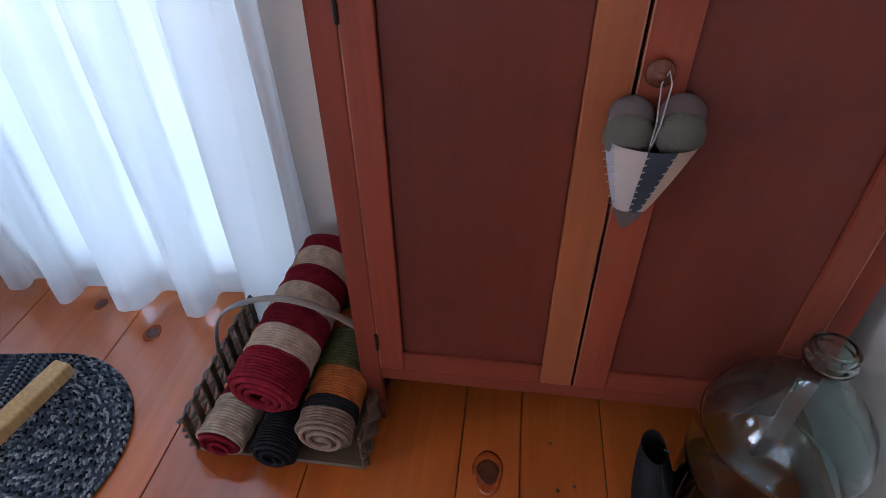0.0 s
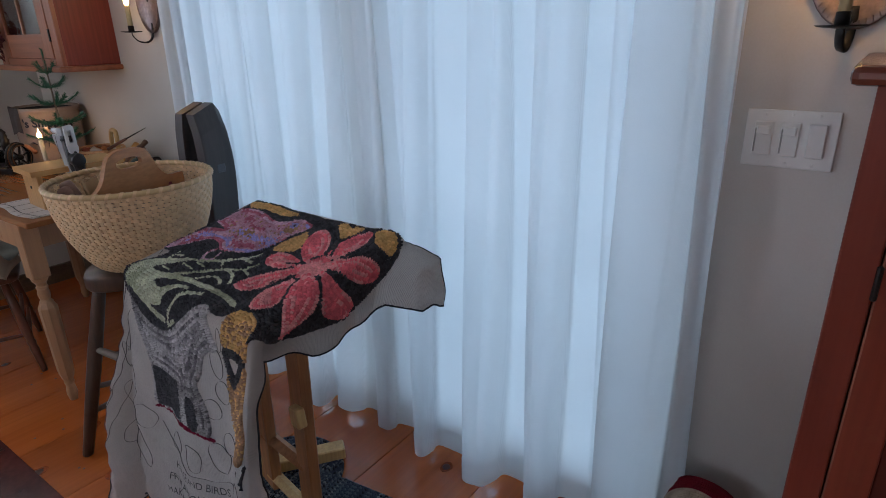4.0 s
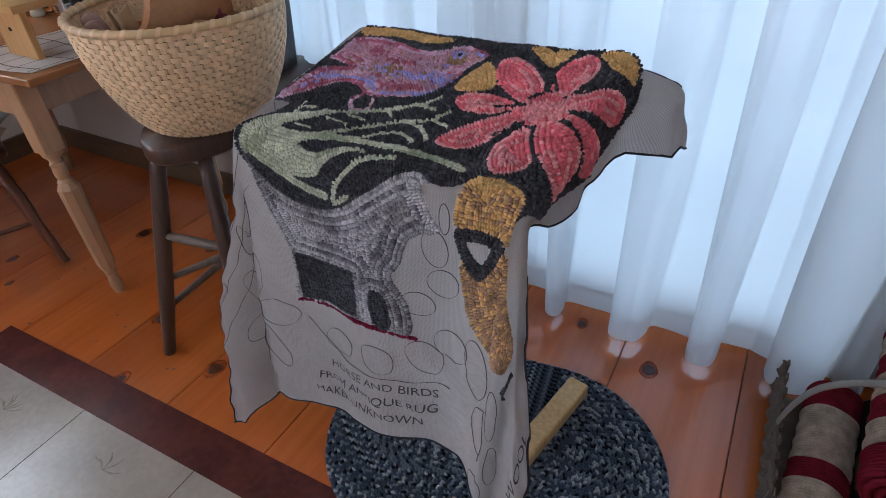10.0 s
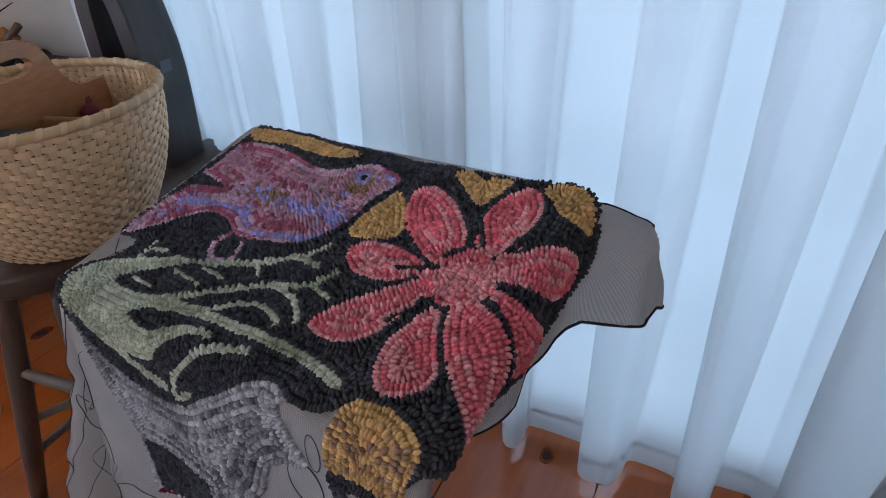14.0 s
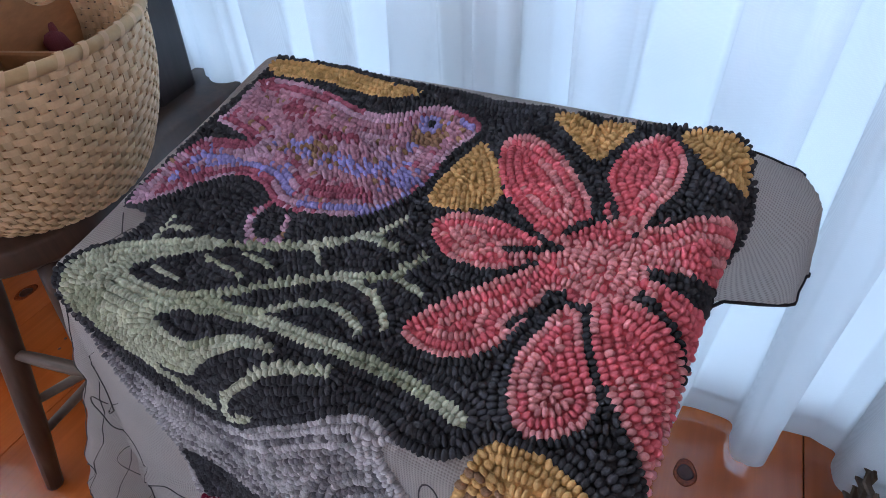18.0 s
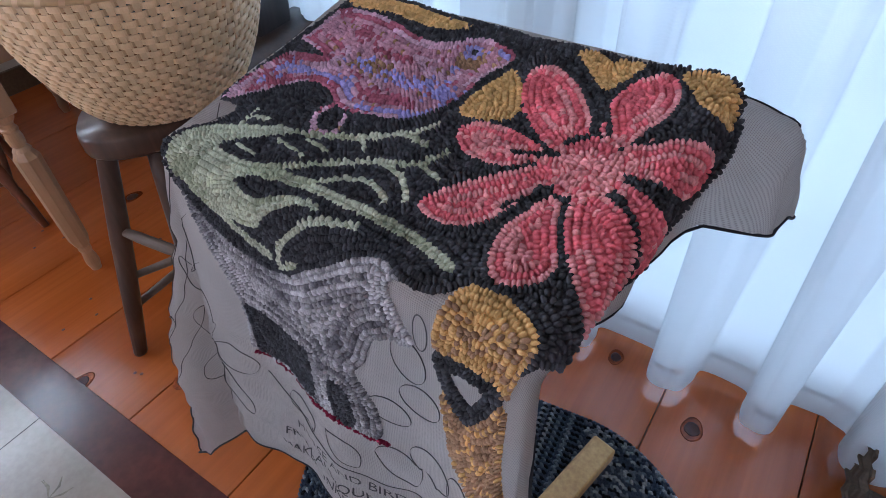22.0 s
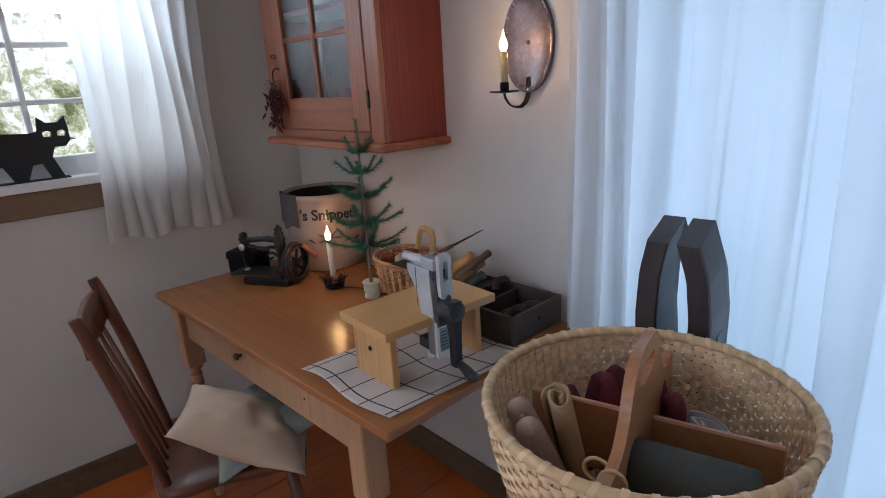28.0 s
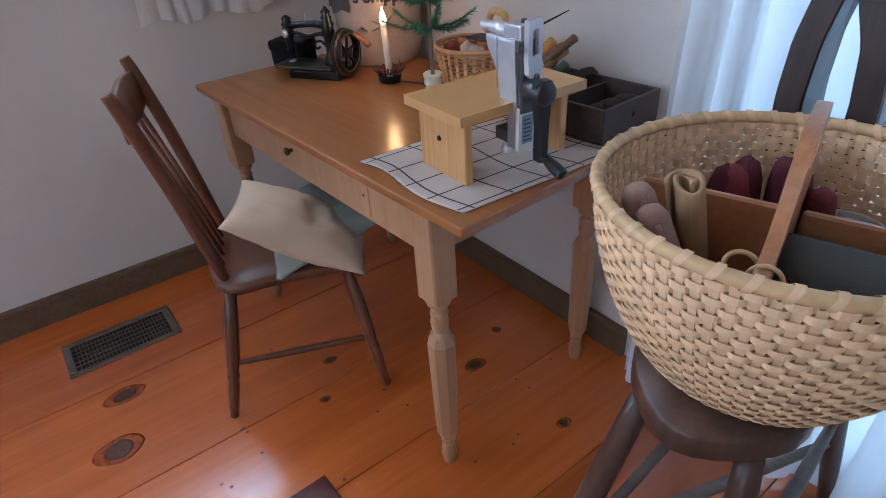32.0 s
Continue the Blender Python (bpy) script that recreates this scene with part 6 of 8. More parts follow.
PITCH, SPACE = 0.0084, 0.0050
rng = np.random.default_rng(4)
placed = {}
for k, yarn in enumerate(YARN):
    mask = regions == k
    if yarn == "none" or not mask.any():
        continue
    d = depth_in(mask) * STEP
    gx, gy = np.gradient(d, STEP)
    for _ in range(2):
        gx = (gx + np.roll(gx, 1, 0) + np.roll(gx, -1, 0) + np.roll(gx, 1, 1) + np.roll(gx, -1, 1)) / 5
        gy = (gy + np.roll(gy, 1, 0) + np.roll(gy, -1, 0) + np.roll(gy, 1, 1) + np.roll(gy, -1, 1)) / 5
    row = (d - PITCH * 0.42) / PITCH
    level = np.round(row).astype(int)
    on_row = mask & (np.abs(row - level) < 0.14) & (row > -0.3)
    taken = {}

    def clashes(a, b, c, s, k=1.0):
        key = (int(a / 0.009), int(b / 0.009))
        for dx in (-1, 0, 1):
            for dy in (-1, 0, 1):
                for (a2, b2, _) in taken.get((key[0] + dx, key[1] + dy), ()):
                    u, v = (a - a2) * c + (b - b2) * s, -(a - a2) * s + (b - b2) * c
                    if (u / (PITCH * 0.74 * k)) ** 2 + (v / (SPACE * 0.90 * k)) ** 2 < 1:
                        return True
        return False

    def put(i, j, k=1.0):
        a, b = ga[i, j], gb[i, j]
        g = (gx[i, j], gy[i, j])
        ang = math.atan2(g[1], g[0]) if math.hypot(*g) > 0.12 else 0.9 + 6 * a
        if not clashes(a, b, math.cos(ang), math.sin(ang), k):
            taken.setdefault((int(a / 0.009), int(b / 0.009)), []).append((a, b, ang))

    for lev in range(0, int(level[mask].max()) + 1):
        I, J = np.nonzero(on_row & (level == lev))
        left = np.ones(len(I), bool)
        A, Bc = ga[I, J], gb[I, J]
        cur = 0
        while left.any():
            put(I[cur], J[cur])
            dist = np.hypot(A - A[cur], Bc - Bc[cur])
            left &= dist > SPACE * 0.93
            if left.any():
                cur = int(np.argmin(np.where(left, dist, 9.0)))
    ii2, jj2 = np.nonzero(mask)
    for n in rng.permutation(len(ii2))[::2]:
        put(ii2[n], jj2[n], 1.0)
    for loops_here in taken.values():
        for a, b, ang in loops_here:
            y = yarn
            if yarn == "bird":
                for nm, x0, y0, r in PATCHES:
                    if math.hypot((a - x0) * 0.75, (b - y0) * 1.4) < r * abs(rng.normal(0.6, 0.4)):
                        y = nm
                for nm, x0, y0, r in (("tawny", 0.304, 0.286, 0.022), ("violet", 0.300, 0.298, 0.013), ("charcoal", 0.298, 0.303, 0.006)):
                    if math.hypot(a - x0, b - y0) < r:
                        y = nm
            if yarn == "rose" and math.hypot(a - 0.535, b - 0.185) < rng.uniform(0.02, 0.075):
                y = "pink" if noise.noise(Vector((a * 30, b * 30, 1.7))) + rng.normal(0, 0.06) > -0.05 else "rose"
            elif yarn == "rose" and noise.noise(Vector((a * 24, b * 24, 8.2))) + rng.normal(0, 0.06) > 0.24:
                y = "pink"
            i0, j0 = int(round((a + 0.03) / STEP)), int(round((b + 0.40) / STEP))
            rowno = int(level[min(max(i0, 0), level.shape[0] - 1), min(max(j0, 0), level.shape[1] - 1)])
            if yarn == "grey":
                tone = noise.noise(Vector((a * 9, b * 9, 0.4))) + 0.45 * math.sin(rowno * 2.4) + rng.normal(0, 0.14)
                y = "ash" if tone > 0.26 or abs((a - 0.447) * 0.85 + (b + 0.06) * 0.53) < 0.017 and b > -0.12 and a > 0.40 else "slate" if tone < -0.34 else "grey"
            if y == "bird":
                streak = noise.noise(Vector((a * 9 + 0.8 * rowno, b * 26, 5.5))) + rng.normal(0, 0.07)
                y = "violet" if streak > 0.44 else "plum" if streak < -0.26 else "tawny" if 0.22 < streak < 0.25 else y
            if y == "bird" and (rowno == 0 or (noise.noise(Vector((a * 14, b * 14, 3.1))) + 0.3 * math.sin(rowno * 2.1)) > 0.24):
                y = "lilac"
            if yarn == "sage" and noise.noise(Vector((a * 11, b * 11, 6.2))) + rng.normal(0, 0.1) > 0.14:
                y = "moss"
            if yarn == "rose" and y == "rose" and rowno in (0, 2) and noise.noise(Vector((a * 18, b * 18, 4.4))) + rng.normal(0, 0.06) > 0.0:
                y = "pink"
            if yarn == "gold" and b < -0.01 and rng.random() < (0.35 if b > -0.08 else 0.8):
                y = "tawny"
            placed.setdefault("charcoal" if y == "gap" else y, []).append((a, b, ang + rng.normal(0, 0.10)))
UNDER = {y: [YARN.index(y)] + ([YARN.index("gap")] if y == "charcoal" else []) for y in YARN}
ring_k = np.arange(8) * tau / 8
SHAPE = [(0.92, 0.0), (0.94, 0.50), (0.74, 0.84), (0.30, 1.0)]
for yarn, loops_here in placed.items():
    L = np.array(loops_here)
    n = len(L)
    c, s = np.cos(L[:, 2])[:, None], np.sin(L[:, 2])[:, None]
    sx, sy = (PITCH * 0.57 * rng.uniform(0.85, 1.12, n))[:, None], (SPACE * 0.55 * rng.uniform(0.85, 1.15, n))[:, None]
    hgt = (0.0064 * rng.uniform(0.75, 1.25, n))[:, None]
    verts = []
    for k, h in SHAPE:
        u, v = k * sx * np.cos(ring_k), k * sy * np.sin(ring_k)
        a, b = L[:, 0:1] + u * c - v * s, L[:, 1:2] + u * s + v * c
        verts.append(draped(a, b) + drape_normal(a, b) * (h * hgt + 0.0002)[..., None])
    V = np.stack(verts, 1).reshape(-1, 3)
    faces = []
    for i in range(n):
        o = i * 32
        for r0 in (0, 8, 16):
            for j in range(8):
                faces.append((o + r0 + j, o + r0 + (j + 1) % 8, o + r0 + 8 + (j + 1) % 8, o + r0 + 8 + j))
        faces.append(tuple(o + 24 + j for j in range(8)))
    under = np.isin(regions[1:-1:2, 1:-1:2], UNDER[yarn])
    A2, B2 = ga[1:-1:2, 1:-1:2][under], gb[1:-1:2, 1:-1:2][under]
    if len(A2):
        q = STEP * 1.04
        Q = np.stack([draped(A2 + i * q, B2 + j * q) + drape_normal(A2, B2) * 0.0009 for i, j in ((-1, -1), (1, -1), (1, 1), (-1, 1))], 1).reshape(-1, 3)
        base = len(V)
        V = np.concatenate([V, Q])
        faces += [tuple(base + 4 * i + j for j in range(4)) for i in range(len(A2))]
    me = bpy.data.meshes.new(yarn + "_hooking")
    me.from_pydata(V.tolist(), [], faces)
    me.materials.append(WOOLS[yarn])
    me.shade_smooth()
    o = new(yarn + "_hooking", me)
    o.parent = hooked
    tagged(o, "rows of hooked " + yarn + " wool loops", kind="stuff")
# drawn pattern and writing on the bare linen
PEN = plain("grey_marker_ink", (0.07, 0.06, 0.06), 0.8)


def drawn(ctrl, closed=True, w=0.0008):
    pts = curve_pts(ctrl, 8, closed)
    pts = pts + pts[:1] if closed else pts
    part("pen_line", tube(B(), [Vector(draped(p[0], p[1])) + Vector(drape_normal(p[0], p[1])) * 0.0016 for p in pts], w, 5, True, 0.4), PEN, hooked)


def ovalpts(x, y, rx, ry, tilt=0.0, n=9):
    return [(x + rx * math.cos(k * tau / n) * math.cos(tilt) - ry * math.sin(k * tau / n) * math.sin(tilt), y + rx * math.cos(k * tau / n) * math.sin(tilt) + ry * math.sin(k * tau / n) * math.cos(tilt)) for k in range(n)]


for k in range(6):
    a = k * tau / 6 + 0.25
    drawn(ovalpts(-0.045 + 0.095 * math.cos(a), -0.455 + 0.105 * math.sin(a), 0.066, 0.034, a))
for k in range(5):
    a = k * tau / 5 + 0.1
    drawn(ovalpts(-0.33 + 0.06 * math.cos(a), -0.33 + 0.06 * math.sin(a), 0.045, 0.02, a))
for x, y, rx, ry, ti in ((-0.045, -0.455, 0.026, 0.026, 0), (0.222, -0.446, 0.048, 0.032, 0.3), (0.335, -0.425, 0.042, 0.036, 0.3), (0.44, -0.385, 0.040, 0.040, 0.4), (0.50, -0.33, 0.040, 0.034, 0.3), (0.466, -0.135, 0.026, 0.036, 0.2), (0.482, -0.20, 0.034, 0.026, 0.4), (0.43, -0.262, 0.036, 0.024, 0.2),
                         (0.485, -0.075, 0.010, 0.028, 0), (0.565, -0.33, 0.030, 0.052, 0.2), (0.60, -0.44, 0.034, 0.055, -0.1), (0.66, -0.37, 0.030, 0.05, 0.3), (0.70, -0.48, 0.034, 0.05, 0.2), (0.62, -0.56, 0.05, 0.03, 0.3), (-0.02, -0.20, 0.022, 0.05, 0.1), (-0.10, -0.25, 0.022, 0.05, 0.5), (-0.20, -0.18, 0.04, 0.02, 0.3)):
    drawn(ovalpts(x, y, rx, ry, ti))
for y in (0.0, 0.09, 0.17):
    drawn([(0.02 - 0.11 * k, -0.09 * k + y - 0.22 + 0.015 * math.sin(3 * k)) for k in range(4)], False)
drawn([(0.13, -0.42), (0.22, -0.485), (0.32, -0.475), (0.42, -0.455), (0.50, -0.43)], False)
drawn([(0.01, 0.015), (0.03, 0.03), (0.045, 0.055)], False)
drawn([(0.012, 0.07), (0.04, 0.045)], False)
for n, line in enumerate(("HORSE AND BIRDS", "FROM ANTIQUE RUG", "MAKER UNKNOWN")):
    def bend(x, y, n=n):
        a = 0.327 - 0.022 * n + x * 1.18
        b = -0.508 + (a - 0.327) * 0.22 - 0.042 * n + y
        return Vector(draped(a, b)) + Vector(drape_normal(a, b)) * 0.0024
    lettered("writing", line, 0.029, bend, PEN, hooked, 0.0, "hand-printed marker lettering")


def bend_wool(x, y):
    a, b = 0.855 - 0.9 * y, -0.40 + x * 1.05
    return Vector(draped(a, b)) + Vector(drape_normal(a, b)) * 0.0024


lettered("writing", "WOOL", 0.045, bend_wool, PEN, hooked, 0.0, "hand-printed marker lettering")


def bend_size(x, y):
    a, b = -0.09 - x * 1.1, -0.585 - y
    return Vector(draped(a, b)) + Vector(drape_normal(a, b)) * 0.0024


lettered("writing", "45X36", 0.034, bend_size, PEN, hooked, 0.0, "hand-printed marker lettering")

# ---- floor stand that holds the rug ----
ASH = wood("oiled_ash_stand", (0.36, 0.145, 0.055), (0.48, 0.21, 0.085), 2, 0.45, 1.0, 0.15, 0.06)
stand = thing("hooking_frame", "oiled ash floor frame under the hooked rug", "frame")


def on_frame(a, b, dz):
    x, y = RA[0] + a * RE[0] + b * RN[0], RA[1] + a * RE[1] + b * RN[1]
    return Vector((x, y, 0.667 + 0.0651 * x + 0.2299 * y + dz))


def rail(a0, b0, a1, b1):
    p, q = on_frame(a0, b0, -0.022), on_frame(a1, b1, -0.022)
    bm = B()
    tube(bm, [p, q], 0.024, 4, True, 0.8)
    part("frame_rail", bm, ASH, stand)


for r in ((0.012, 0.02, 0.588, 0.02), (0.012, 0.345, 0.588, 0.345), (0.02, 0.03, 0.02, 0.335), (0.58, 0.03, 0.58, 0.335)):
    rail(*r)
for x0, y0, x1, y1 in ((-0.80, 1.125, -0.80, 1.10), (-1.02, 1.15, -1.00, 1.12)):
    part("post", span(B(), (-0.040, -0.016, 0.0), (0.040, 0.016, 0.80), 0.004, Matrix.Translation((x0, y0, 0.0)) @ pose(0, 0, 0, 0, 2, -14)), ASH, stand, "upright post with peg holes")
for z in (0.44, 0.40, 0.33):
    part("peg_hole", lathe(B(), [(0.005, 0), (0.004, 0.001)], 10, pose(-0.785 , 1.106, z, 90, 0, -14)), BLACK, stand)
part("cam_block", span(B(), (-0.012, -0.045, -0.045), (0.035, -0.017, 0.012), 0.004, pose(-0.775, 1.125, 0.42, 0, -12, -14)), RAW, stand, "pale cam block")
part("cross_rail", tube(B(), [(-0.80, 1.125, 0.20), (-1.02, 1.15, 0.20)], 0.022, 4, True, 0.7), ASH, stand)


def runner(p, q, z=0.042):
    d = (Vector(q) - Vector(p)).to_2d()
    part("foot_runner", span(B(), (-0.027, 0, 0.0), (0.027, d.length, z), 0.004, pose(p[0], p[1], 0.014, 0, 0, math.degrees(math.atan2(d.y, d.x)) - 90)), RAW, stand, "pale pine foot runner")


runner((-0.600, 0.960, 0), (-0.537, 1.270, 0))
runner((-1.18, 1.02, 0), (-0.925, 1.375, 0))
part("brace", tube(B(), [(-1.02, 1.15, 0.05), (-0.80, 1.11, 0.06)], 0.02, 4, True, 0.6), RAW, stand)

# ---- braided mats ----
BRAID, bnt, bbs = fresh("braided_wool_strands", 0.95, 0, 0.08)
pick = bnt.nodes.new("ShaderNodeValToRGB")
pick.color_ramp.interpolation = "CONSTANT"
for k, (p, c) in enumerate(((0.0, (0.062, 0.082, 0.115)), (0.46, (0.150, 0.182, 0.215)), (0.74, (0.33, 0.355, 0.37)), (0.86, (0.014, 0.017, 0.022)))):
    el = pick.color_ramp.elements[k] if k < 2 else pick.color_ramp.elements.new(p)
    el.position, el.color = p, (*c, 1)
bnt.links.new(bnt.nodes.new("ShaderNodeNewGeometry").outputs["Random Per Island"], pick.inputs[0])
fibre = noise_of(bnt, coords(bnt), 500, 3)
bnt.links.new(mix(bnt, "OVERLAY", 0.5, pick.outputs[0], ramp(bnt, fibre, (0.3, (0.2,) * 3), (0.7, (0.8,) * 3))), bbs.inputs["Base Color"])
bumped(bnt, bbs, fibre, 0.8, 0.001)


def braided(label, cx, cy, ax, ay, rz):
    o = thing("braided_mat", label, "mat", (cx, cy, 0.0), rz, "braided mats")
    n_rows, w = int(min(ax, ay) / 0.0142), 0.0142
    random.seed(int(cx * 1000))
    core = max(ax - ay, 0.0)
    for k in range(n_rows):
        bm = B()
        r = ay - w * (k + 0.5) if ay <= ax else ax - w * (k + 0.5)
        per = tau * r + 4 * core
        m = max(6, int(per / 0.0098))
        for i in range(m):
            t = i / m * per

            def at(t):
                t %= per
                if t < 2 * core:
                    return Vector((core - t, r)), Vector((-1, 0))
                t -= 2 * core
                if t < math.pi * r:
                    a = math.pi / 2 + t / r
                    return Vector((-core + r * math.cos(a), r * math.sin(a))), Vector((-math.sin(a), math.cos(a)))
                t -= math.pi * r
                if t < 2 * core:
                    return Vector((-core + t, -r)), Vector((1, 0))
                a = -math.pi / 2 + (t - 2 * core) / r
                return Vector((core + r * math.cos(a), r * math.sin(a))), Vector((-math.sin(a), math.cos(a)))
            p, d = at(t)
            nrm = Vector((-d.y, d.x))
            for side in (-1, 1):
                q = p + nrm * side * 0.0033 + d * (0.0049 if side > 0 else 0)
                e = (d * 0.0062 + nrm * side * -0.0040)
                m4 = Matrix(((e.x, -e.y * 0.5, 0, q.x), (e.y, e.x * 0.5, 0, q.y), (0, 0, 0.0055, 0.0085), (0, 0, 0, 1)))
                ring = [[m4 @ Vector((c * math.cos(j * tau / 6), c * math.sin(j * tau / 6), z)) for j in range(6)] for c, z in ((0.9, -0.9), (1.0, 0.1), (0.55, 0.95))]
                rings(bm, ring)
        part("braid", bm, BRAID, o, smooth=True)
    out = [(max(core, 0) * (1 if math.cos(a) > 0 else -1) + (min(ax, ay) - 0.006) * math.cos(a), (min(ax, ay) - 0.006) * math.sin(a)) for a in [i * tau / 60 for i in range(60)]]
    part("backing", rings(B(), [[(x, y, z) for x, y in out] for z in (0.0005, 0.004)]), plain("navy_mat_backing", (0.03, 0.036, 0.05), 0.95), o)
    return o


braided("oval navy and grey braided mat under the frame", -0.675, 1.01, 0.42, 0.305, 8)
braided("round navy and grey braided mat under the frame", -1.02, 1.21, 0.18, 0.18, 0)

# ---- on the table ----
WHITEY = cloth("white_checked_towel", (0.60, 0.51, 0.45), weave=700, bump=0.8)
towel = thing("checked_towel", "white cotton towel with thin dark checks on the table", "towel")


def towel_at(u, v, lift=0.0):
    x, y = -2.285 + 0.322 * u, 0.966 + 0.017 * u + 0.41 * v
    x, y = x - 0.02 * (1 - v), y + 0.008 * math.sin(u * 7)
    over = max(0.0, 0.953 + 0.017 * u - y) + max(0.0, x + 1.968)
    z = TZ + 0.0015 + 0.0018 * (1 + math.sin(u * 9 + v * 4)) * (u < 0.4) - 1.3 * over
    return Vector((x - 0.0 * over, y, z + lift))


tw = part("cloth", sheet(B(), towel_at, 60, 60), WHITEY, towel, smooth=True)
sol = tw.modifiers.new("thick", "SOLIDIFY")
sol.thickness, sol.offset = 0.002, 1
CHECK = cloth("dark_check_thread", (0.085, 0.062, 0.055), weave=700)
for i in range(5):
    c = 0.06 + i * 0.225
    part("check_line", sheet(B(), lambda u, v: towel_at(c - 0.006 + 0.012 * u, v, 0.0026), 2, 60), CHECK, towel)
    part("check_line", sheet(B(), lambda u, v: towel_at(u, c - 0.005 + 0.010 * v, 0.0028), 60, 2), CHECK, towel)
STANDWOOD = wood("varnished_pine_stand", (0.52, 0.285, 0.105), (0.60, 0.35, 0.145), 1, 0.32, 0.8, 0.1, 0.05, streak=0.15)
STANDLEG = wood("varnished_pine_leg", (0.46, 0.235, 0.085), (0.60, 0.335, 0.13), 2, 0.38, 1.1, 0.15, 0.05)
st = thing("cutter_stand", "varnished pine bench stand holding the strip cutter", "stand", (-2.130, 1.200, TZ + 0.0035), -2)
top = [(-0.095, -0.160), (0.092, -0.160), (0.092, -0.022), (0.062, -0.022), (0.062, 0.028), (0.092, 0.028), (0.092, 0.160), (-0.095, 0.160)]
part("top_board", rings(B(), [[(x, y, z) for x, y in top] for z in (0.126, 0.129, 0.142, 0.145)], True, True), STANDWOOD, st, "notched top board")
for y in (-0.132, 0.115):
    lb = part("leg_board", span(B(), (-0.075, y - 0.009, 0.0), (0.078, y + 0.009, 0.126), 0.002), STANDLEG, st)
    part("screw", lathe(B(), [(0.006, 0), (0.005, 0.003)], 10, pose(-0.005, y - 0.009, 0.075, 90)), BLACKIRON, lb, "dark round screw head")
ALU = plain("brushed_aluminium", (0.70, 0.71, 0.74), 0.32, 0.65, vary=0.06, scale=20, fine=300)
cut = thing("strip_cutter", "silver hand-cranked wool strip cutter clamped to its stand", "cutter", (-2.052, 1.180, TZ + 0.0035), -4)
SATIN = plain("satin_cast_alloy", (0.52, 0.54, 0.58), 0.38, 0.7, vary=0.08, scale=25, fine=260)
DARKGREY = plain("dark_clamp_grey", (0.10, 0.10, 0.105), 0.4, 0.5)
# housing: wide at the feed end, sweeping in to the clamp below
part("housing", rings(B(), [[(x, y * k, z) for x, y in ((a, -0.024), (0.024, -0.024), (0.024, 0.024), (a, 0.024))] for a, k, z in ((-0.022, 0.80, 0.118), (-0.024, 0.82, 0.150), (-0.028, 0.90, 0.185), (-0.038, 1.0, 0.212), (-0.054, 1.05, 0.236), (-0.060, 1.05, 0.252), (-0.058, 1.0, 0.258))]), SATIN, cut, "cast silver housing")
part("seam", span(B(), (-0.026, -0.0262, 0.165), (-0.0248, -0.0252, 0.256)), DARKGREY, cut)
part("head_block", span(B(), (-0.012, -0.022, 0.256), (0.036, 0.022, 0.284), 0.005, None, 2), SATIN, cut, "square head block")
part("head_screw", lathe(B(), [(0.006, 0), (0.006, 0.004), (0.004, 0.006)], 12, pose(0.018, 0.0, 0.284)), DARKGREY, cut, smooth=True)
part("bearing", span(B(), (0.024, -0.018, 0.125), (0.036, 0.018, 0.258), 0.003), DARKGREY, cut, "dark bearing plate")
part("spindle", lathe(B(), [(0.005, -0.080), (0.009, -0.076), (0.011, -0.064), (0.007, -0.060), (0.010, -0.052), (0.010, -0.030), (0.013, -0.027), (0.013, -0.020), (0.011, 0.0)], 16, pose(-0.010, -0.010, 0.268, 0, 90)), ALU, cut, "steel cutter spindle", True)
part("feed_plate", span(B(), (-0.118, -0.022, 0.243), (-0.050, 0.018, 0.247), 0.001, pose(0, 0, 0, 0, -3)), BLACKIRON, cut, "black feed plate")
arm_out = [(-0.016, 0.292), (0.008, 0.296), (0.016, 0.288), (0.016, 0.225), (0.020, 0.214), (0.014, 0.188), (0.004, 0.180), (-0.014, 0.200), (-0.016, 0.226)]
arm_slot = [(-0.006, 0.232), (0.007, 0.236), (0.007, 0.278), (-0.006, 0.276)]
ta = part("tension_arm", pierced(B(), arm_out, [arm_slot], -0.006, 0.006), ALU, cut, "slotted bright tension arm")
ta.matrix_local = pose(0.044, 0.0, 0.0, 0, 0, 90)
part("arm_screw", lathe(B(), [(0.006, 0), (0.005, 0.004), (0.003, 0.005)], 12, pose(0.050, 0.004, 0.196, 0, 90)), DARKGREY, cut, smooth=True)
part("side_pin", lathe(B(), [(0.004, 0), (0.006, 0.008), (0.004, 0.012)], 10, pose(0.036, -0.018, 0.245, 90)), DARKGREY, cut, smooth=True)
part("clamp", rings(B(), [[(x, y, z) for x, y in ((-0.040, -0.018), (0.020, -0.018), (0.020, 0.018), (-0.040, 0.018))] for z in (0.060, 0.066, 0.078, 0.084)]), DARKGREY, cut, "grey clamp jaw")
part("clamp_post", span(B(), (-0.006, -0.019, 0.050), (0.024, 0.019, 0.126), 0.004), SATIN, cut, "clamp upright")
part("clamp_screw", lathe(B(), [(0.011, 0), (0.012, 0.002), (0.012, 0.014), (0.009, 0.016), (0.009, 0.034)], 16, pose(-0.028, 0.0, 0.028)), ALU, cut, "knurled steel clamp screw", True)
lbl = part("label_plate", prism(B(), [(-0.020, 0.052), (0.012, 0.046), (0.020, 0.056), (0.020, 0.134), (0.014, 0.142), (-0.014, 0.142), (-0.020, 0.134)], -0.004, 0.004), IVORY, cut, "pale label plate")
lbl.matrix_local = pose(0.029, 0.0, 0.0, 0, 0, 90)
part("label_field", span(B(), (0.0332, -0.013, 0.066), (0.0338, 0.013, 0.122)), plain("label_blue", (0.20, 0.30, 0.34), 0.5), cut)
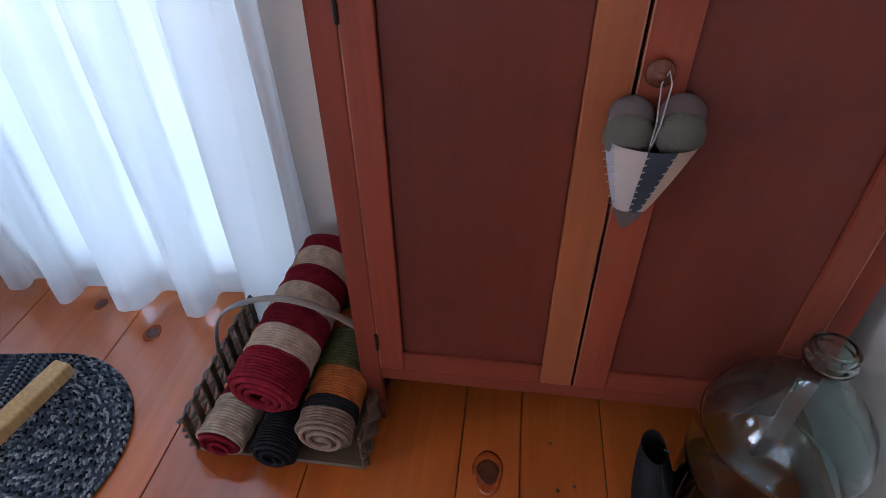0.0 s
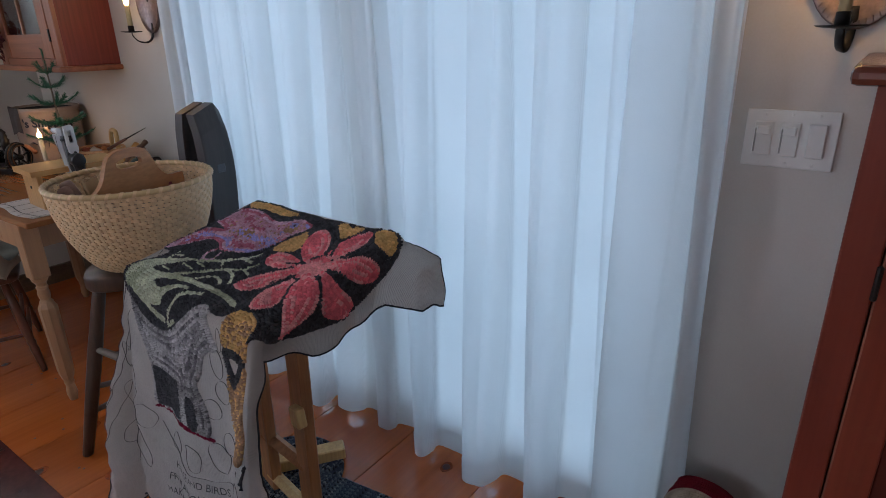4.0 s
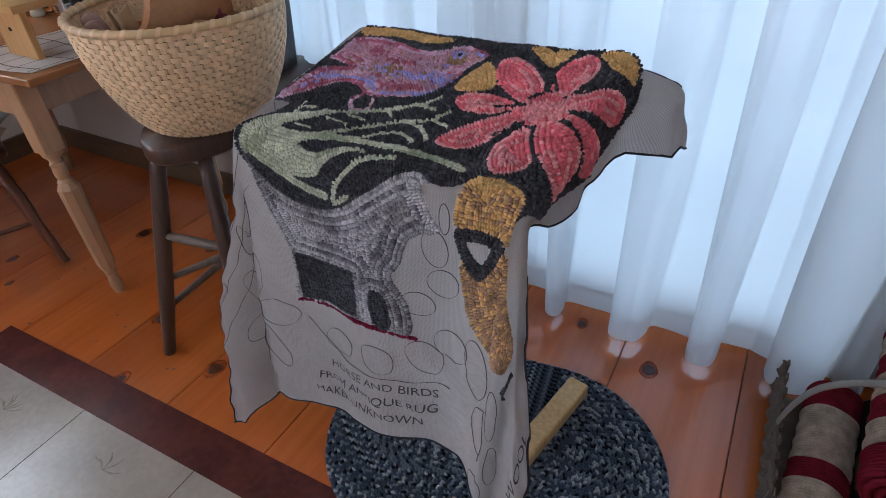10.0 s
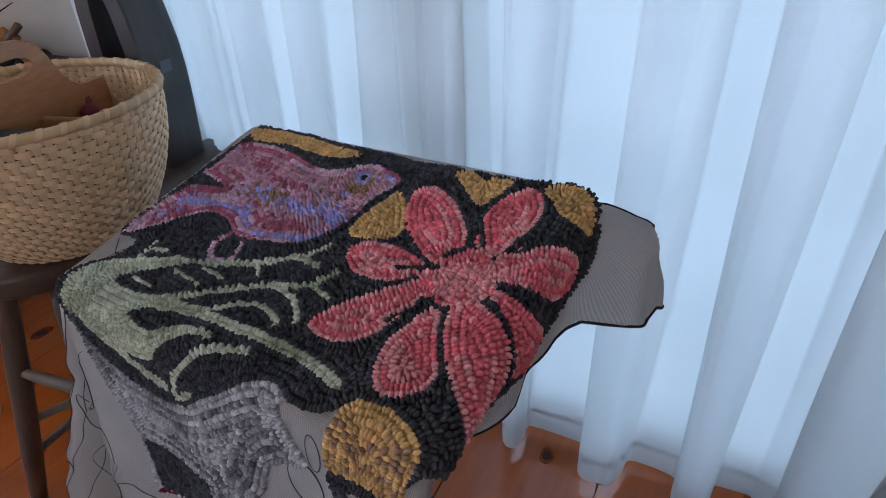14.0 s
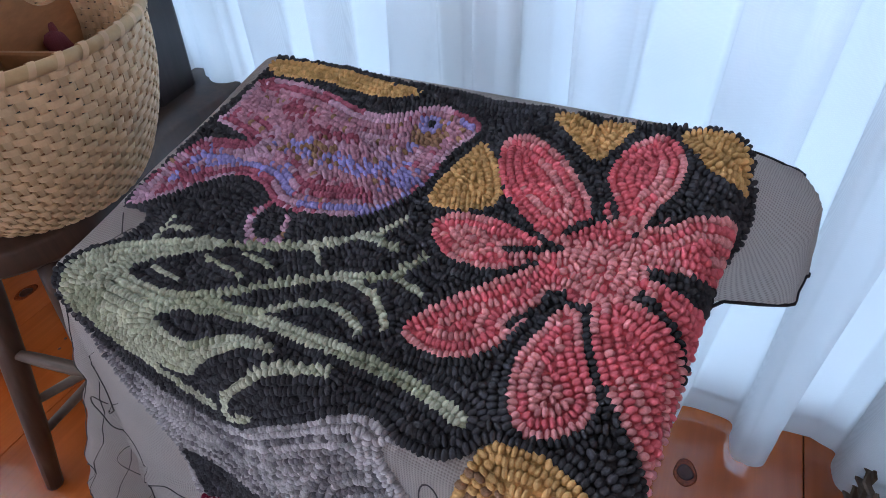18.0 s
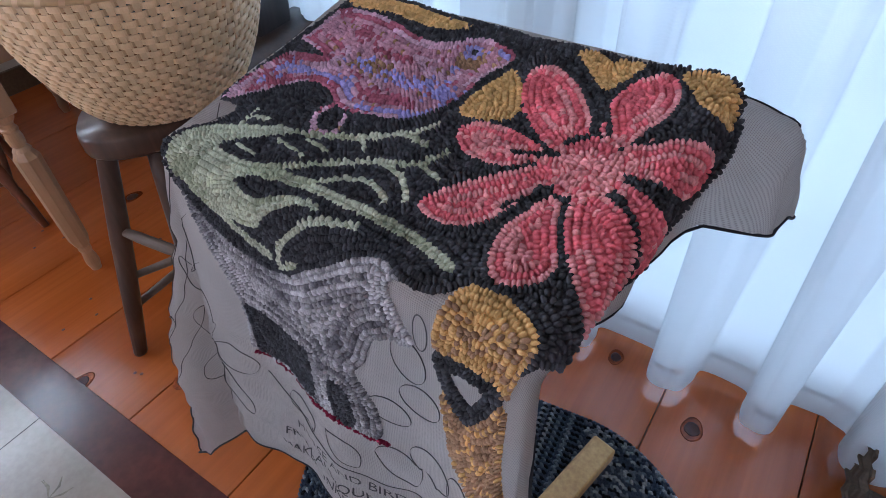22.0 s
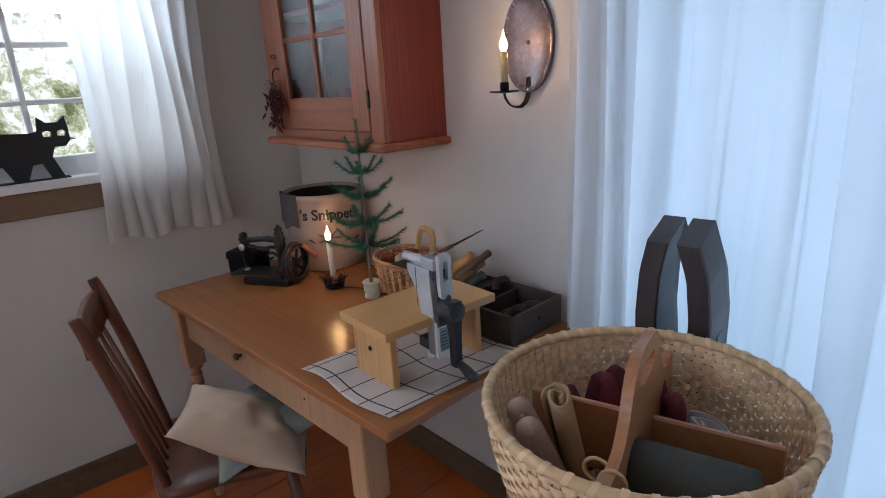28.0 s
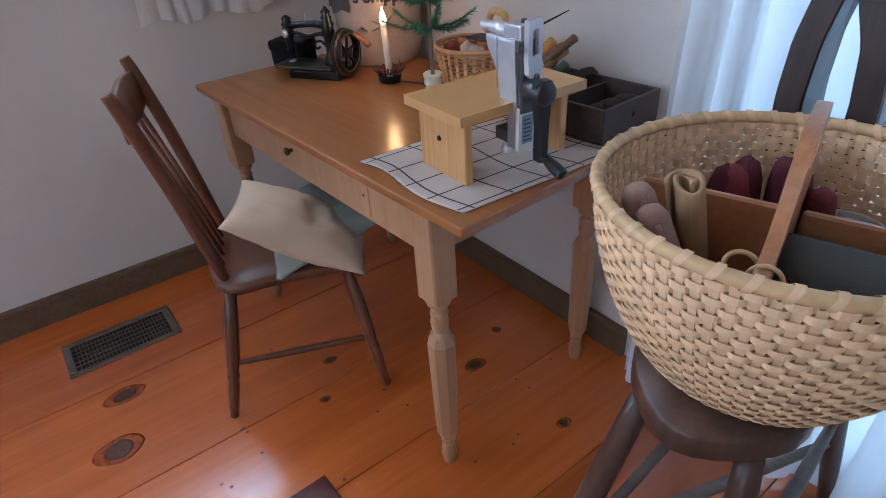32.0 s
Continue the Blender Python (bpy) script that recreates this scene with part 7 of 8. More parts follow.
for k in range(6):
    part("label_bar", span(B(), (0.0339, -0.010, 0.071 + 0.008 * k), (0.0342, 0.010 - 0.004 * (k % 2), 0.0745 + 0.008 * k)), DARKGREY, cut)
GRIP = plain("black_plastic_crank", (0.016, 0.017, 0.020), 0.35, vary=0.1)
part("crank_hub", lathe(B(), [(0.020, 0), (0.023, 0.003), (0.023, 0.046), (0.020, 0.050)], 24, pose(0.036, 0.0, 0.172, 0, 90)), GRIP, cut, "black crank hub", True)
part("crank_arm", rings(B(), [[(0.066 + 0.018 * a, b * w, z) for a, b in ((0, -1), (0.6, -1), (1, -0.6), (1, 0.6), (0.6, 1), (0, 1))] for w, z in ((0.010, 0.196), (0.020, 0.190), (0.022, 0.170), (0.017, 0.145), (0.013, 0.110), (0.0125, 0.060), (0.0125, 0.048), (0.009, 0.042))]), GRIP, cut, "black flat crank arm")
part("crank_grip", tube(B(), [(0.074, 0.002, 0.052), (0.090, 0.0, 0.050), (0.112, -0.002, 0.044), (0.136, -0.004, 0.038), (0.140, -0.004, 0.037)], [0.008, 0.0095, 0.012, 0.0125, 0.008], 14), GRIP, cut, "black tapered grip", True)

# sewing machine
JAPAN = plain("black_japanned_iron", (0.012, 0.012, 0.013), 0.28, 0.3, vary=0.3)
sm = thing("sewing_machine", "small antique black hand-crank sewing machine", "sewing machine", (-2.978, 1.228, TZ), 30)
sm.scale = (1.06, 1.06, 1.06)
GILT = plain("worn_gilt_lines", (0.22, 0.15, 0.07), 0.4, 0.6, vary=0.4, scale=60)
part("bed", span(B(), (-0.085, -0.050, 0.0), (0.085, 0.050, 0.026), 0.006, None, 2), JAPAN, sm, "deep japanned bed")
part("bed_plate", span(B(), (-0.135, -0.046, 0.026), (0.060, 0.046, 0.036), 0.004, None, 2), plain("worn_bed_plate", (0.045, 0.042, 0.036), 0.3, 0.6), sm, "worn flat bed plate")
for y in (-0.0468, 0.0458):
    part("gilt_line", span(B(), (-0.128, y, 0.029), (0.054, y + 0.001, 0.0315)), GILT, sm)
part("pillar", lathe(B(), [(0.026, 0.034), (0.020, 0.046), (0.014, 0.060), (0.0125, 0.090), (0.016, 0.118), (0.020, 0.126), (0.017, 0.134), (0.020, 0.146), (0.013, 0.156), (0.016, 0.164), (0.011, 0.172), (0.014, 0.180), (0.006, 0.188), (0.003, 0.194)], 18, pose(0.040, 0.0, 0)), JAPAN, sm, "turned iron pillar with finial", True)
part("arm", tube(B(), curve_pts([(0.040, 0, 0.140), (0.0, 0, 0.145), (-0.05, 0, 0.142), (-0.098, 0, 0.136)], 4), [0.013, 0.012, 0.011, 0.010, 0.010, 0.009, 0.009, 0.009, 0.009, 0.009, 0.010, 0.011, 0.012], 10), JAPAN, sm, smooth=True)
part("lower_arm", tube(B(), curve_pts([(0.040, 0, 0.108), (0.010, 0, 0.118), (-0.03, 0, 0.110), (-0.07, 0, 0.118), (-0.098, 0, 0.112)], 5), 0.0055, 8), JAPAN, sm, smooth=True)
part("scroll", tube(B(), curve_pts([(0.030, 0, 0.080), (0.010, 0, 0.098), (-0.012, 0, 0.090), (-0.006, 0, 0.076), (0.006, 0, 0.082)], 6), 0.0036, 7), JAPAN, sm, "curled iron scroll", True)
part("head", lathe(B(), [(0.006, 0.044), (0.008, 0.060), (0.013, 0.066), (0.010, 0.078), (0.014, 0.092), (0.011, 0.100), (0.017, 0.108), (0.017, 0.128), (0.013, 0.134), (0.018, 0.142), (0.012, 0.152), (0.015, 0.158), (0.005, 0.166)], 16, pose(-0.098, 0, 0)), JAPAN, sm, "ringed needle head", True)
part("tension_disc", lathe(B(), [(0.010, 0), (0.012, 0.003), (0.006, 0.006)], 14, pose(-0.098, -0.014, 0.118, 90)), ALU, sm, smooth=True)
part("needle_bar", tube(B(), [(-0.098, 0, 0.034), (-0.098, 0, 0.06)], 0.0028, 6), ALU, sm)
part("presser_foot", span(B(), (-0.106, -0.012, 0.036), (-0.090, 0.006, 0.039), 0.001), ALU, sm)
part("spool_pin", tube(B(), [(-0.03, 0, 0.146), (-0.03, 0, 0.172)], 0.002, 6), ALU, sm)
wheel = part("wheel", tube(B(), [(0.084, 0.060 * math.cos(a * tau / 36), 0.070 + 0.060 * math.sin(a * tau / 36)) for a in range(37)], 0.007, 10), JAPAN, sm, "heavy spoked hand wheel", True)
part("flange", tube(B(), [(0.100, 0.057 * math.cos(a * tau / 36), 0.070 + 0.057 * math.sin(a * tau / 36)) for a in range(37)], 0.006, 10), JAPAN, wheel, smooth=True)
for r, x in ((0.051, 0.1045), (0.062, 0.0920)):
    part("gilt_ring", tube(B(), [(x, r * math.cos(a * tau / 36), 0.070 + r * math.sin(a * tau / 36)) for a in range(37)], 0.0018, 6), plain("worn_brass_edge", (0.24, 0.11, 0.05), 0.35, 0.6), wheel, "worn gilt line")
for k in range(6):
    a = k * tau / 6
    part("spoke", tube(B(), [(0.090, 0.010 * math.cos(a), 0.070 + 0.010 * math.sin(a)), (0.092, 0.055 * math.cos(a + 0.25), 0.070 + 0.055 * math.sin(a + 0.25))], 0.0046, 6), JAPAN, wheel)
part("hub", lathe(B(), [(0.013, -0.05), (0.015, 0), (0.012, 0.014), (0.005, 0.020)], 14, pose(0.090, 0, 0.070, 0, 90)), JAPAN, wheel, smooth=True)
part("crank_handle", tube(B(), [(0.100, 0.030, 0.118), (0.112, 0.030, 0.114), (0.132, 0.031, 0.100), (0.148, 0.032, 0.086), (0.152, 0.032, 0.083)], [0.004, 0.008, 0.0085, 0.0105, 0.006], 10), wood("cherry_crank_grip", (0.28, 0.09, 0.04), (0.42, 0.16, 0.07), 0, 0.35, 2), sm, "turned cherry grip", True)
case = thing("leather_case", "low black leather case behind the sewing machine", "case", (-3.158, 1.215, TZ), 30)
part("body", span(B(), (-0.06, -0.045, 0.0), (0.07, 0.045, 0.085), 0.02, None, 3), cloth("black_case_leather", (0.010, 0.010, 0.012), rough=0.6), case)
part("flap", span(B(), (-0.062, -0.048, 0.055), (0.072, 0.047, 0.088), 0.014, None, 3), cloth("black_case_leather_flap", (0.012, 0.012, 0.014), rough=0.55), case)

# crock with writing
CROCK = plain("pinkish_salt_glaze", (0.42, 0.32, 0.27), 0.25, vary=0.10, scale=8, fine=150, bump=0.1)
crock = thing("stoneware_crock", "salt-glazed stoneware crock with blue flower and lettering", "crock", (-3.02, 1.478, TZ))
CRP = [(0.108, 0.0), (0.114, 0.006), (0.121, 0.06), (0.126, 0.16), (0.127, 0.235), (0.124, 0.252), (0.130, 0.258), (0.131, 0.272), (0.125, 0.278)]
CRI = [(0.116, 0.274), (0.117, 0.20), (0.112, 0.04), (0.02, 0.02)]
CRP, CRI = ([(r * 1.13, z * 1.02) for r, z in q] for q in (CRP, CRI))
part("body", lathe(B(), CRP + CRI, 48), CROCK, crock, smooth=True)
part("dark_lining", lathe(B(), [(0.1305, 0.273), (0.1300, 0.20), (0.1245, 0.045), (0.02, 0.03)], 40, None, False), plain("dark_crock_lining", (0.03, 0.022, 0.02), 0.5), crock)
GLAZE = plain("dark_blue_slip", (0.018, 0.016, 0.026), 0.3)
INDIGO = plain("indigo_slip", (0.040, 0.038, 0.095), 0.3)
FACE = math.atan2(0.43 - 1.478, -1.25 + 3.02)


def on_crock(x, y):
    a = FACE + 0.16 + x / 0.1435
    r = 0.1450
    return Vector((r * math.cos(a), r * math.sin(a), 0.198 + y - 0.10 * x * (x > 0)))


lettered("writing", "'s Snippets", 0.052, on_crock, GLAZE, crock, 0.0, "dark slip lettering", 0.0016)
for k in range(7):
    a = k * tau / 7
    pts = [on_crock(-0.01 + 0.044 * t * math.cos(a), -0.068 + 0.036 * t * math.sin(a)) for t in (0.12, 0.45, 0.8, 1.0)]
    part("petal", tube(B(), pts, [0.004, 0.0095, 0.009, 0.001], 8, True, 0.12), INDIGO, crock, "blue slip petal")
for x0, s in ((-0.062, -1), (0.046, 1), (0.085, 1)):
    part("leaf", tube(B(), [on_crock(x0, -0.085), on_crock(x0 + 0.018 * s, -0.072), on_crock(x0 + 0.038 * s, -0.080)], [0.002, 0.0105, 0.001], 8, True, 0.12), INDIGO, crock, "blue slip leaf")
RAG = cloth("grey_knit_rag", (0.11, 0.092, 0.092), weave=350, bump=1.0)
rag = thing("grey_rag", "grey knitted cloth hanging over the crock rim", "cloth")


def rag_at(u, v):
    a = FACE - 0.62 - 1.0 * u
    if v < 0.3:
        r, z = 0.127 + 0.024 * v / 0.3, 0.268 + 0.02 * math.sin(v / 0.3 * 1.57)
    else:
        r, z = 0.151 + 0.004 * math.sin(u * 15) * v, 0.288 - 0.17 * (v - 0.3)
    return (-3.02 + r * math.cos(a), 1.478 + r * math.sin(a), TZ + z + 0.008 * math.sin(u * 9) * v)


part("cloth", sheet(B(), rag_at, 24, 24), RAG, rag, smooth=True)

# candle lamp in a berry ring
can = thing("candle_lamp", "ivory electric candle in a dark tin cup with berries", "candle", (-2.752, 1.335, TZ))
part("cup", lathe(B(), [(0.026, 0), (0.032, 0.004), (0.035, 0.020), (0.038, 0.026), (0.033, 0.024), (0.026, 0.01)], 24), BLACKIRON, can, "dark tin cup", True)
part("sleeve", tube(B(), [(0.0, 0, 0.01), (-0.004, 0, 0.09), (-0.008, 0, 0.163)], 0.0095, 14), plain("ivory_candle_sleeve", (0.70, 0.62, 0.50), 0.45, vary=0.06), can, "ivory candle sleeve", True)
flame(can, -0.008, 0, 0.162, 0.95)
random.seed(8)
BERRY, TWIGB = plain("dark_red_berry", (0.17, 0.012, 0.015), 0.3, vary=0.3), plain("dark_twig", (0.03, 0.022, 0.018), 0.8)
for i in range(26):
    a, r = random.uniform(0, tau), random.uniform(0.020, 0.040)
    bm = B()
    bmesh.ops.create_icosphere(bm, subdivisions=2, radius=0.0042, matrix=pose(r * math.cos(a), r * math.sin(a), random.uniform(0.030, 0.045)))
    part("berry", bm, BERRY, can, smooth=True)
for i in range(12):
    a = i * tau / 12
    part("twig", tube(B(), [(0.02 * math.cos(a), 0.02 * math.sin(a), 0.028), (0.042 * math.cos(a + 0.5), 0.042 * math.sin(a + 0.5), 0.036), (0.05 * math.cos(a + 0.9), 0.05 * math.sin(a + 0.9), random.uniform(0.035, 0.062))], [0.002, 0.0016, 0.0008], 5), TWIGB, can)
part("flex", tube(B(), curve_pts([(0.03, 0.01, 0.006), (0.10, 0.05, 0.004), (0.17, 0.04, 0.004), (0.21, 0.12, 0.004), (0.14, 0.22, 0.004), (0.10, 0.283, 0.004)], 8), 0.0022, 6), BLACK, can, "thin black flex")
bulb("candle_bulb_light", -2.760, 1.335, TZ + 0.186, 0.85)

# feather tree
tree = thing("feather_tree", "small green feather tree in a turned white pot", "feather tree", (-2.572, 1.362, TZ))
part("pot", lathe(B(), [(0.020, 0), (0.024, 0.004), (0.023, 0.016), (0.019, 0.020), (0.024, 0.026), (0.025, 0.036), (0.021, 0.041), (0.026, 0.046), (0.027, 0.054), (0.023, 0.058), (0.018, 0.052)], 24), plain("cream_turned_pot", (0.60, 0.57, 0.44), 0.4, vary=0.06), tree, "cream turned pot", True)
part("trunk", tube(B(), [(0, 0, 0.04), (0.003, 0, 0.25), (0.0, 0, 0.52)], [0.0055, 0.0048, 0.0022], 8), plain("grey_wrapped_stem", (0.20, 0.15, 0.11), 0.8), tree, "thin grey stem", True)
FEATHER = plain("dyed_green_feather", (0.045, 0.155, 0.085), 0.75, vary=0.3, island=0.35)
random.seed(21)


def bough(base, tip, n, nl):
    bm = B()
    base, tip = Vector(base), Vector(tip)
    mid_p = (base + tip) / 2 - Vector((0, 0, 0.012))
    pts = [Vector(p) for p in curve_pts([base, mid_p, tip], 8)]
    tube(bm, pts, [0.0022] * (len(pts) - 1) + [0.0010], 5)
    d = (tip - base).normalized()
    for i in range(n):
        t = 0.08 + 0.92 * (i + random.random()) / n
        p = pts[min(int(t * (len(pts) - 1)), len(pts) - 2)].lerp(pts[min(int(t * (len(pts) - 1)) + 1, len(pts) - 1)], (t * (len(pts) - 1)) % 1)
        a = random.uniform(0, tau)
        side = d.orthogonal().normalized()
        side.rotate(Matrix.Rotation(a, 3, d))
        q = p + (side * 0.85 + d * 0.75).normalized() * nl * random.uniform(0.7, 1.15) * (1.1 - 0.35 * t)
        w = d.cross(side) * 0.0011
        vs = [bm.verts.new(x) for x in (p - w, p + w, q)]
        bm.faces.new(vs)
    return bm


for tier, (z, length, count, ph) in enumerate(((0.175, 0.125, 6, 0.2), (0.245, 0.115, 6, 0.75), (0.325, 0.095, 5, 0.1), (0.395, 0.070, 5, 0.6), (0.455, 0.045, 4, 0.3))):
    for k in range(count):
        a = ph + k * tau / count
        part("bough", bough((0, 0, z), (length * math.cos(a), length * math.sin(a), z + 0.040 - 0.01 * (tier < 2)), 210 if tier < 3 else 130, 0.025), FEATHER, tree, "green feather bough")
part("leader", bough((0, 0, 0.44), (0, 0, 0.55), 240, 0.018), FEATHER, tree, "upright feather tip")

# small lidded notions basket with wooden spindles
nb = thing("notions_basket", "small reddish splint basket with a handle, full of scraps", "basket", (-2.55, 1.492, TZ))
nb.scale = (1.22, 1.22, 1.22)
NSP = plain("orange_splint", (0.50, 0.26, 0.12), 0.5, vary=0.15, island=0.2)
for k in range(10):
    z = 0.004 + k * 0.0088
    r = 0.066 + 0.016 * (z / 0.09)
    part("weaver", tube(B(), [((r + 0.002 * math.cos(13 * i * tau / 104 + math.pi * k)) * math.cos(i * tau / 104) * 1.08, (r + 0.002 * math.cos(13 * i * tau / 104 + math.pi * k)) * math.sin(i * tau / 104), z) for i in range(105)], 0.0044, 5, True, 0.4), NSP, nb)
for i in range(26):
    a = i * tau / 26
    part("stake", span(B(), (0, -0.004, 0), (0.0016, 0.004, 0.092), 0.0, pose(0.069 * 1.08 * math.cos(a), 0.069 * math.sin(a), 0, 0, 8, math.degrees(a))), NSP, nb)
part("base", lathe(B(), [(0.066, 0), (0.066, 0.004)], 26), NSP, nb)
part("rim", tube(B(), [(0.083 * 1.08 * math.cos(i * tau / 40), 0.083 * math.sin(i * tau / 40), 0.092) for i in range(41)], 0.005, 8), NSP, nb, smooth=True)
part("handle", tube(B(), curve_pts([(0.055, 0.045, 0.085), (0.058, 0.045, 0.14), (0.045, 0.048, 0.155), (0.0, 0.055, 0.150), (-0.02, 0.058, 0.10), (-0.02, 0.058, 0.085)], 5), 0.008, 8), RAW, nb, "pale wooden handle", True)
for i, (dx, dy, c) in enumerate(((-0.03, 0.0, (0.40, 0.14, 0.06)), (0.0, -0.02, (0.62, 0.50, 0.40)), (-0.045, -0.03, (0.30, 0.08, 0.05)), (0.02, 0.01, (0.48, 0.18, 0.07)), (-0.01, 0.03, (0.35, 0.13, 0.07)), (0.045, -0.03, (0.55, 0.50, 0.46)))):
    s = thing("cloth_scrap", "crumpled orange or cream cloth scrap in the basket", "scrap", (-2.55 + 1.15 * dx, 1.492 + 1.15 * dy, TZ + 0.098), 37 * i, "cloth scraps")
    bm = B()
    bmesh.ops.create_icosphere(bm, subdivisions=3, radius=0.024)
    for v in bm.verts:
        v.co *= 1 + 0.35 * noise.noise(v.co * 60 + Vector((i, 0, 0)))
    part("scrap", bm, cloth("scrap_cloth", c, weave=500), s, smooth=True)
for x, y, z, L, r, rz, c in ((-2.375, 1.515, 0.078, 0.21, 0.020, 28, (0.56, 0.26, 0.07)), (-2.335, 1.52, 0.070, 0.20, 0.019, 28, (0.40, 0.22, 0.10)), (-2.305, 1.53, 0.105, 0.18, 0.014, 30, (0.16, 0.075, 0.04)), (-2.295, 1.50, 0.050, 0.17, 0.019, 28, (0.05, 0.075, 0.055))):
    s = thing("wooden_spindle", "old turned wooden spindle lying by the basket", "spindle", (x, y, TZ + z), rz, "old spindles")
    part("shaft", lathe(B(), [(r * 0.4, -L / 2), (r * 0.75, -L / 2 + 0.004), (r * 0.7, -L * 0.32), (r, -L * 0.26), (r, L * 0.26), (r * 0.7, L * 0.32), (r * 0.8, L / 2 - 0.004), (r * 0.4, L / 2)], 16, pose(0, 0, 0, 0, 50)), wood("spindle_wood", tuple(k * 0.7 for k in c), c, 0, 0.45, 2), s, smooth=True)
kn = thing("awl", "thin dark iron awl leaning on the spindles", "awl")
part("blade", tube(B(), [(-2.375, 1.54, TZ + 0.165), (-2.31, 1.605, TZ + 0.210)], [0.004, 0.0012], 6), BLACKIRON, kn)
part("grip", tube(B(), [(-2.44, 1.48, TZ + 0.120), (-2.375, 1.54, TZ + 0.165)], [0.007, 0.006], 8), CHAIRWOOD, kn)
# divided box
DARKBOX = wood("dark_box_boards", (0.035, 0.022, 0.018), (0.075, 0.048, 0.038), 1, 0.55, 1.2, 0.3, 0.1)
bx2 = thing("divided_box", "dark old wooden box with compartments and leather scraps", "box", (-2.130, 1.492, TZ), 2.5)
for lo, hi in (((-0.15, -0.105, 0), (0.118, 0.100, 0.008)), ((-0.15, -0.105, 0.008), (-0.140, 0.100, 0.078)), ((0.108, -0.105, 0.008), (0.118, 0.100, 0.078)), ((-0.14, -0.105, 0.008), (0.108, -0.095, 0.078)), ((-0.14, 0.090, 0.008), (0.108, 0.100, 0.078)), ((-0.03, -0.095, 0.008), (-0.022, 0.090, 0.068))):
    part("board", span(B(), lo, hi, 0.0015), DARKBOX, bx2)
part("pull", lathe(B(), [(0.006, 0), (0.007, 0.002), (0.003, 0.004)], 10, pose(0.118, 0.0, 0.045, 0, 90)), BLACKIRON, bx2)
LEATHER = cloth("brown_leather_scrap", (0.055, 0.038, 0.032), rough=0.6, weave=300)
for i in range(5):
    x, y = (0.05 if i < 3 else -0.09) + 0.02 * (i % 3), -0.05 + 0.035 * i
    s = thing("leather_strip", "curled dark leather strip lying in the box", "leather strip", (-2.130 + x, 1.492 + y * 0.8, TZ + 0.036 + 0.008 * i), 25 * i, "leather strips")
    part("strip", tube(B(), curve_pts([(-0.035, 0, 0), (-0.015, 0.012, 0.016), (0.015, -0.008, 0.02), (0.035, 0.006, 0.004)], 6), 0.012, 8, True, 0.25), LEATHER, s, smooth=True)

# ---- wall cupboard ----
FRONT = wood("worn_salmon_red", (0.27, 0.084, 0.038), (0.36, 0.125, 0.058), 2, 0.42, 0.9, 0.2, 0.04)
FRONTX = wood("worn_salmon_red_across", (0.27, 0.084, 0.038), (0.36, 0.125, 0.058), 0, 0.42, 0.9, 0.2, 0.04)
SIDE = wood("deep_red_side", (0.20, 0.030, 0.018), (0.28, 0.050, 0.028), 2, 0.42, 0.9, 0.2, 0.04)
wc = thing("wall_cupboard", "red glazed wall cupboard hung above the table", "cupboard", (-3.165, 1.40, 1.255))
HW, HH, HD = 0.678, 0.80, 0.24
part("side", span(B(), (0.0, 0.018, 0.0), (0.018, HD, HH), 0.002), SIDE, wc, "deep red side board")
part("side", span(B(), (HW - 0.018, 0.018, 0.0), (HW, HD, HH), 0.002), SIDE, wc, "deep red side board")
part("back", span(B(), (0.018, HD - 0.012, 0.0), (HW - 0.018, HD, HH)), RED, wc)
for z in (0.0, 0.395, HH - 0.016):
    part("shelf", span(B(), (0.018, 0.03, z), (HW - 0.018, HD - 0.012, z + 0.016)), RED_X, wc)
for a, b in ((0.0, 0.078), (HW - 0.064, HW)):
    part("face_stile", span(B(), (a, 0, 0.0), (b, 0.018, HH), 0.002), FRONT, wc)
for a, b in ((0.0, 0.030), (HH - 0.04, HH)):
    part("face_rail", span(B(), (0.078, 0, a), (HW - 0.064, 0.018, b), 0.002), FRONTX, wc)
part("base_moulding", span(B(), (-0.026, -0.026, -0.024), (HW + 0.022, HD, 0.0), 0.010, None, 3), FRONTX, wc, "rounded base moulding")
part("cornice", span(B(), (-0.03, -0.03, HH), (HW + 0.03, HD, HH + 0.03), 0.010, None, 3), FRONTX, wc)
dd = thing("door", "", "")
dd.parent = wc
x0, x1, z0, z1 = 0.080, HW - 0.066, 0.032, HH - 0.042
for lo, hi, m in (((x0, -0.003, z0), (x0 + 0.062, 0.016, z1), FRONT), ((x1 - 0.080, -0.003, z0), (x1, 0.016, z1), FRONT), ((x0 + 0.062, -0.002, z0), (x1 - 0.080, 0.015, z0 + 0.100), FRONTX), ((x0 + 0.062, -0.002, z1 - 0.06), (x1 - 0.080, 0.015, z1), FRONTX)):
    part("door_frame", span(B(), lo, hi, 0.002), m, dd)
gx0, gx1, gz0, gz1 = x0 + 0.062, x1 - 0.080, z0 + 0.100, z1 - 0.06
nz = 3
vm = gx0 + (gx1 - gx0) * 0.5
part("muntin", span(B(), (vm - 0.009, -0.001, gz0), (vm + 0.009, 0.014, gz1), 0.002), FRONT, dd)
for k in range(1, nz):
    z = gz0 + (gz1 - gz0) * k / nz
    for a, b in ((gx0, vm - 0.009), (vm + 0.009, gx1)):
        part("muntin", span(B(), (a, -0.001, z - 0.008), (b, 0.014, z + 0.008), 0.002), FRONTX, dd)
OLDGLASS, og, ob_sdf = fresh("wavy_old_glass", 0.02)
ob_sdf.inputs["Transmission Weight"].default_value = 1.0
ob_sdf.inputs["IOR"].default_value = 1.5
bumped(og, ob_sdf, noise_of(og, coords(og), 14, 2), 0.35, 0.004)
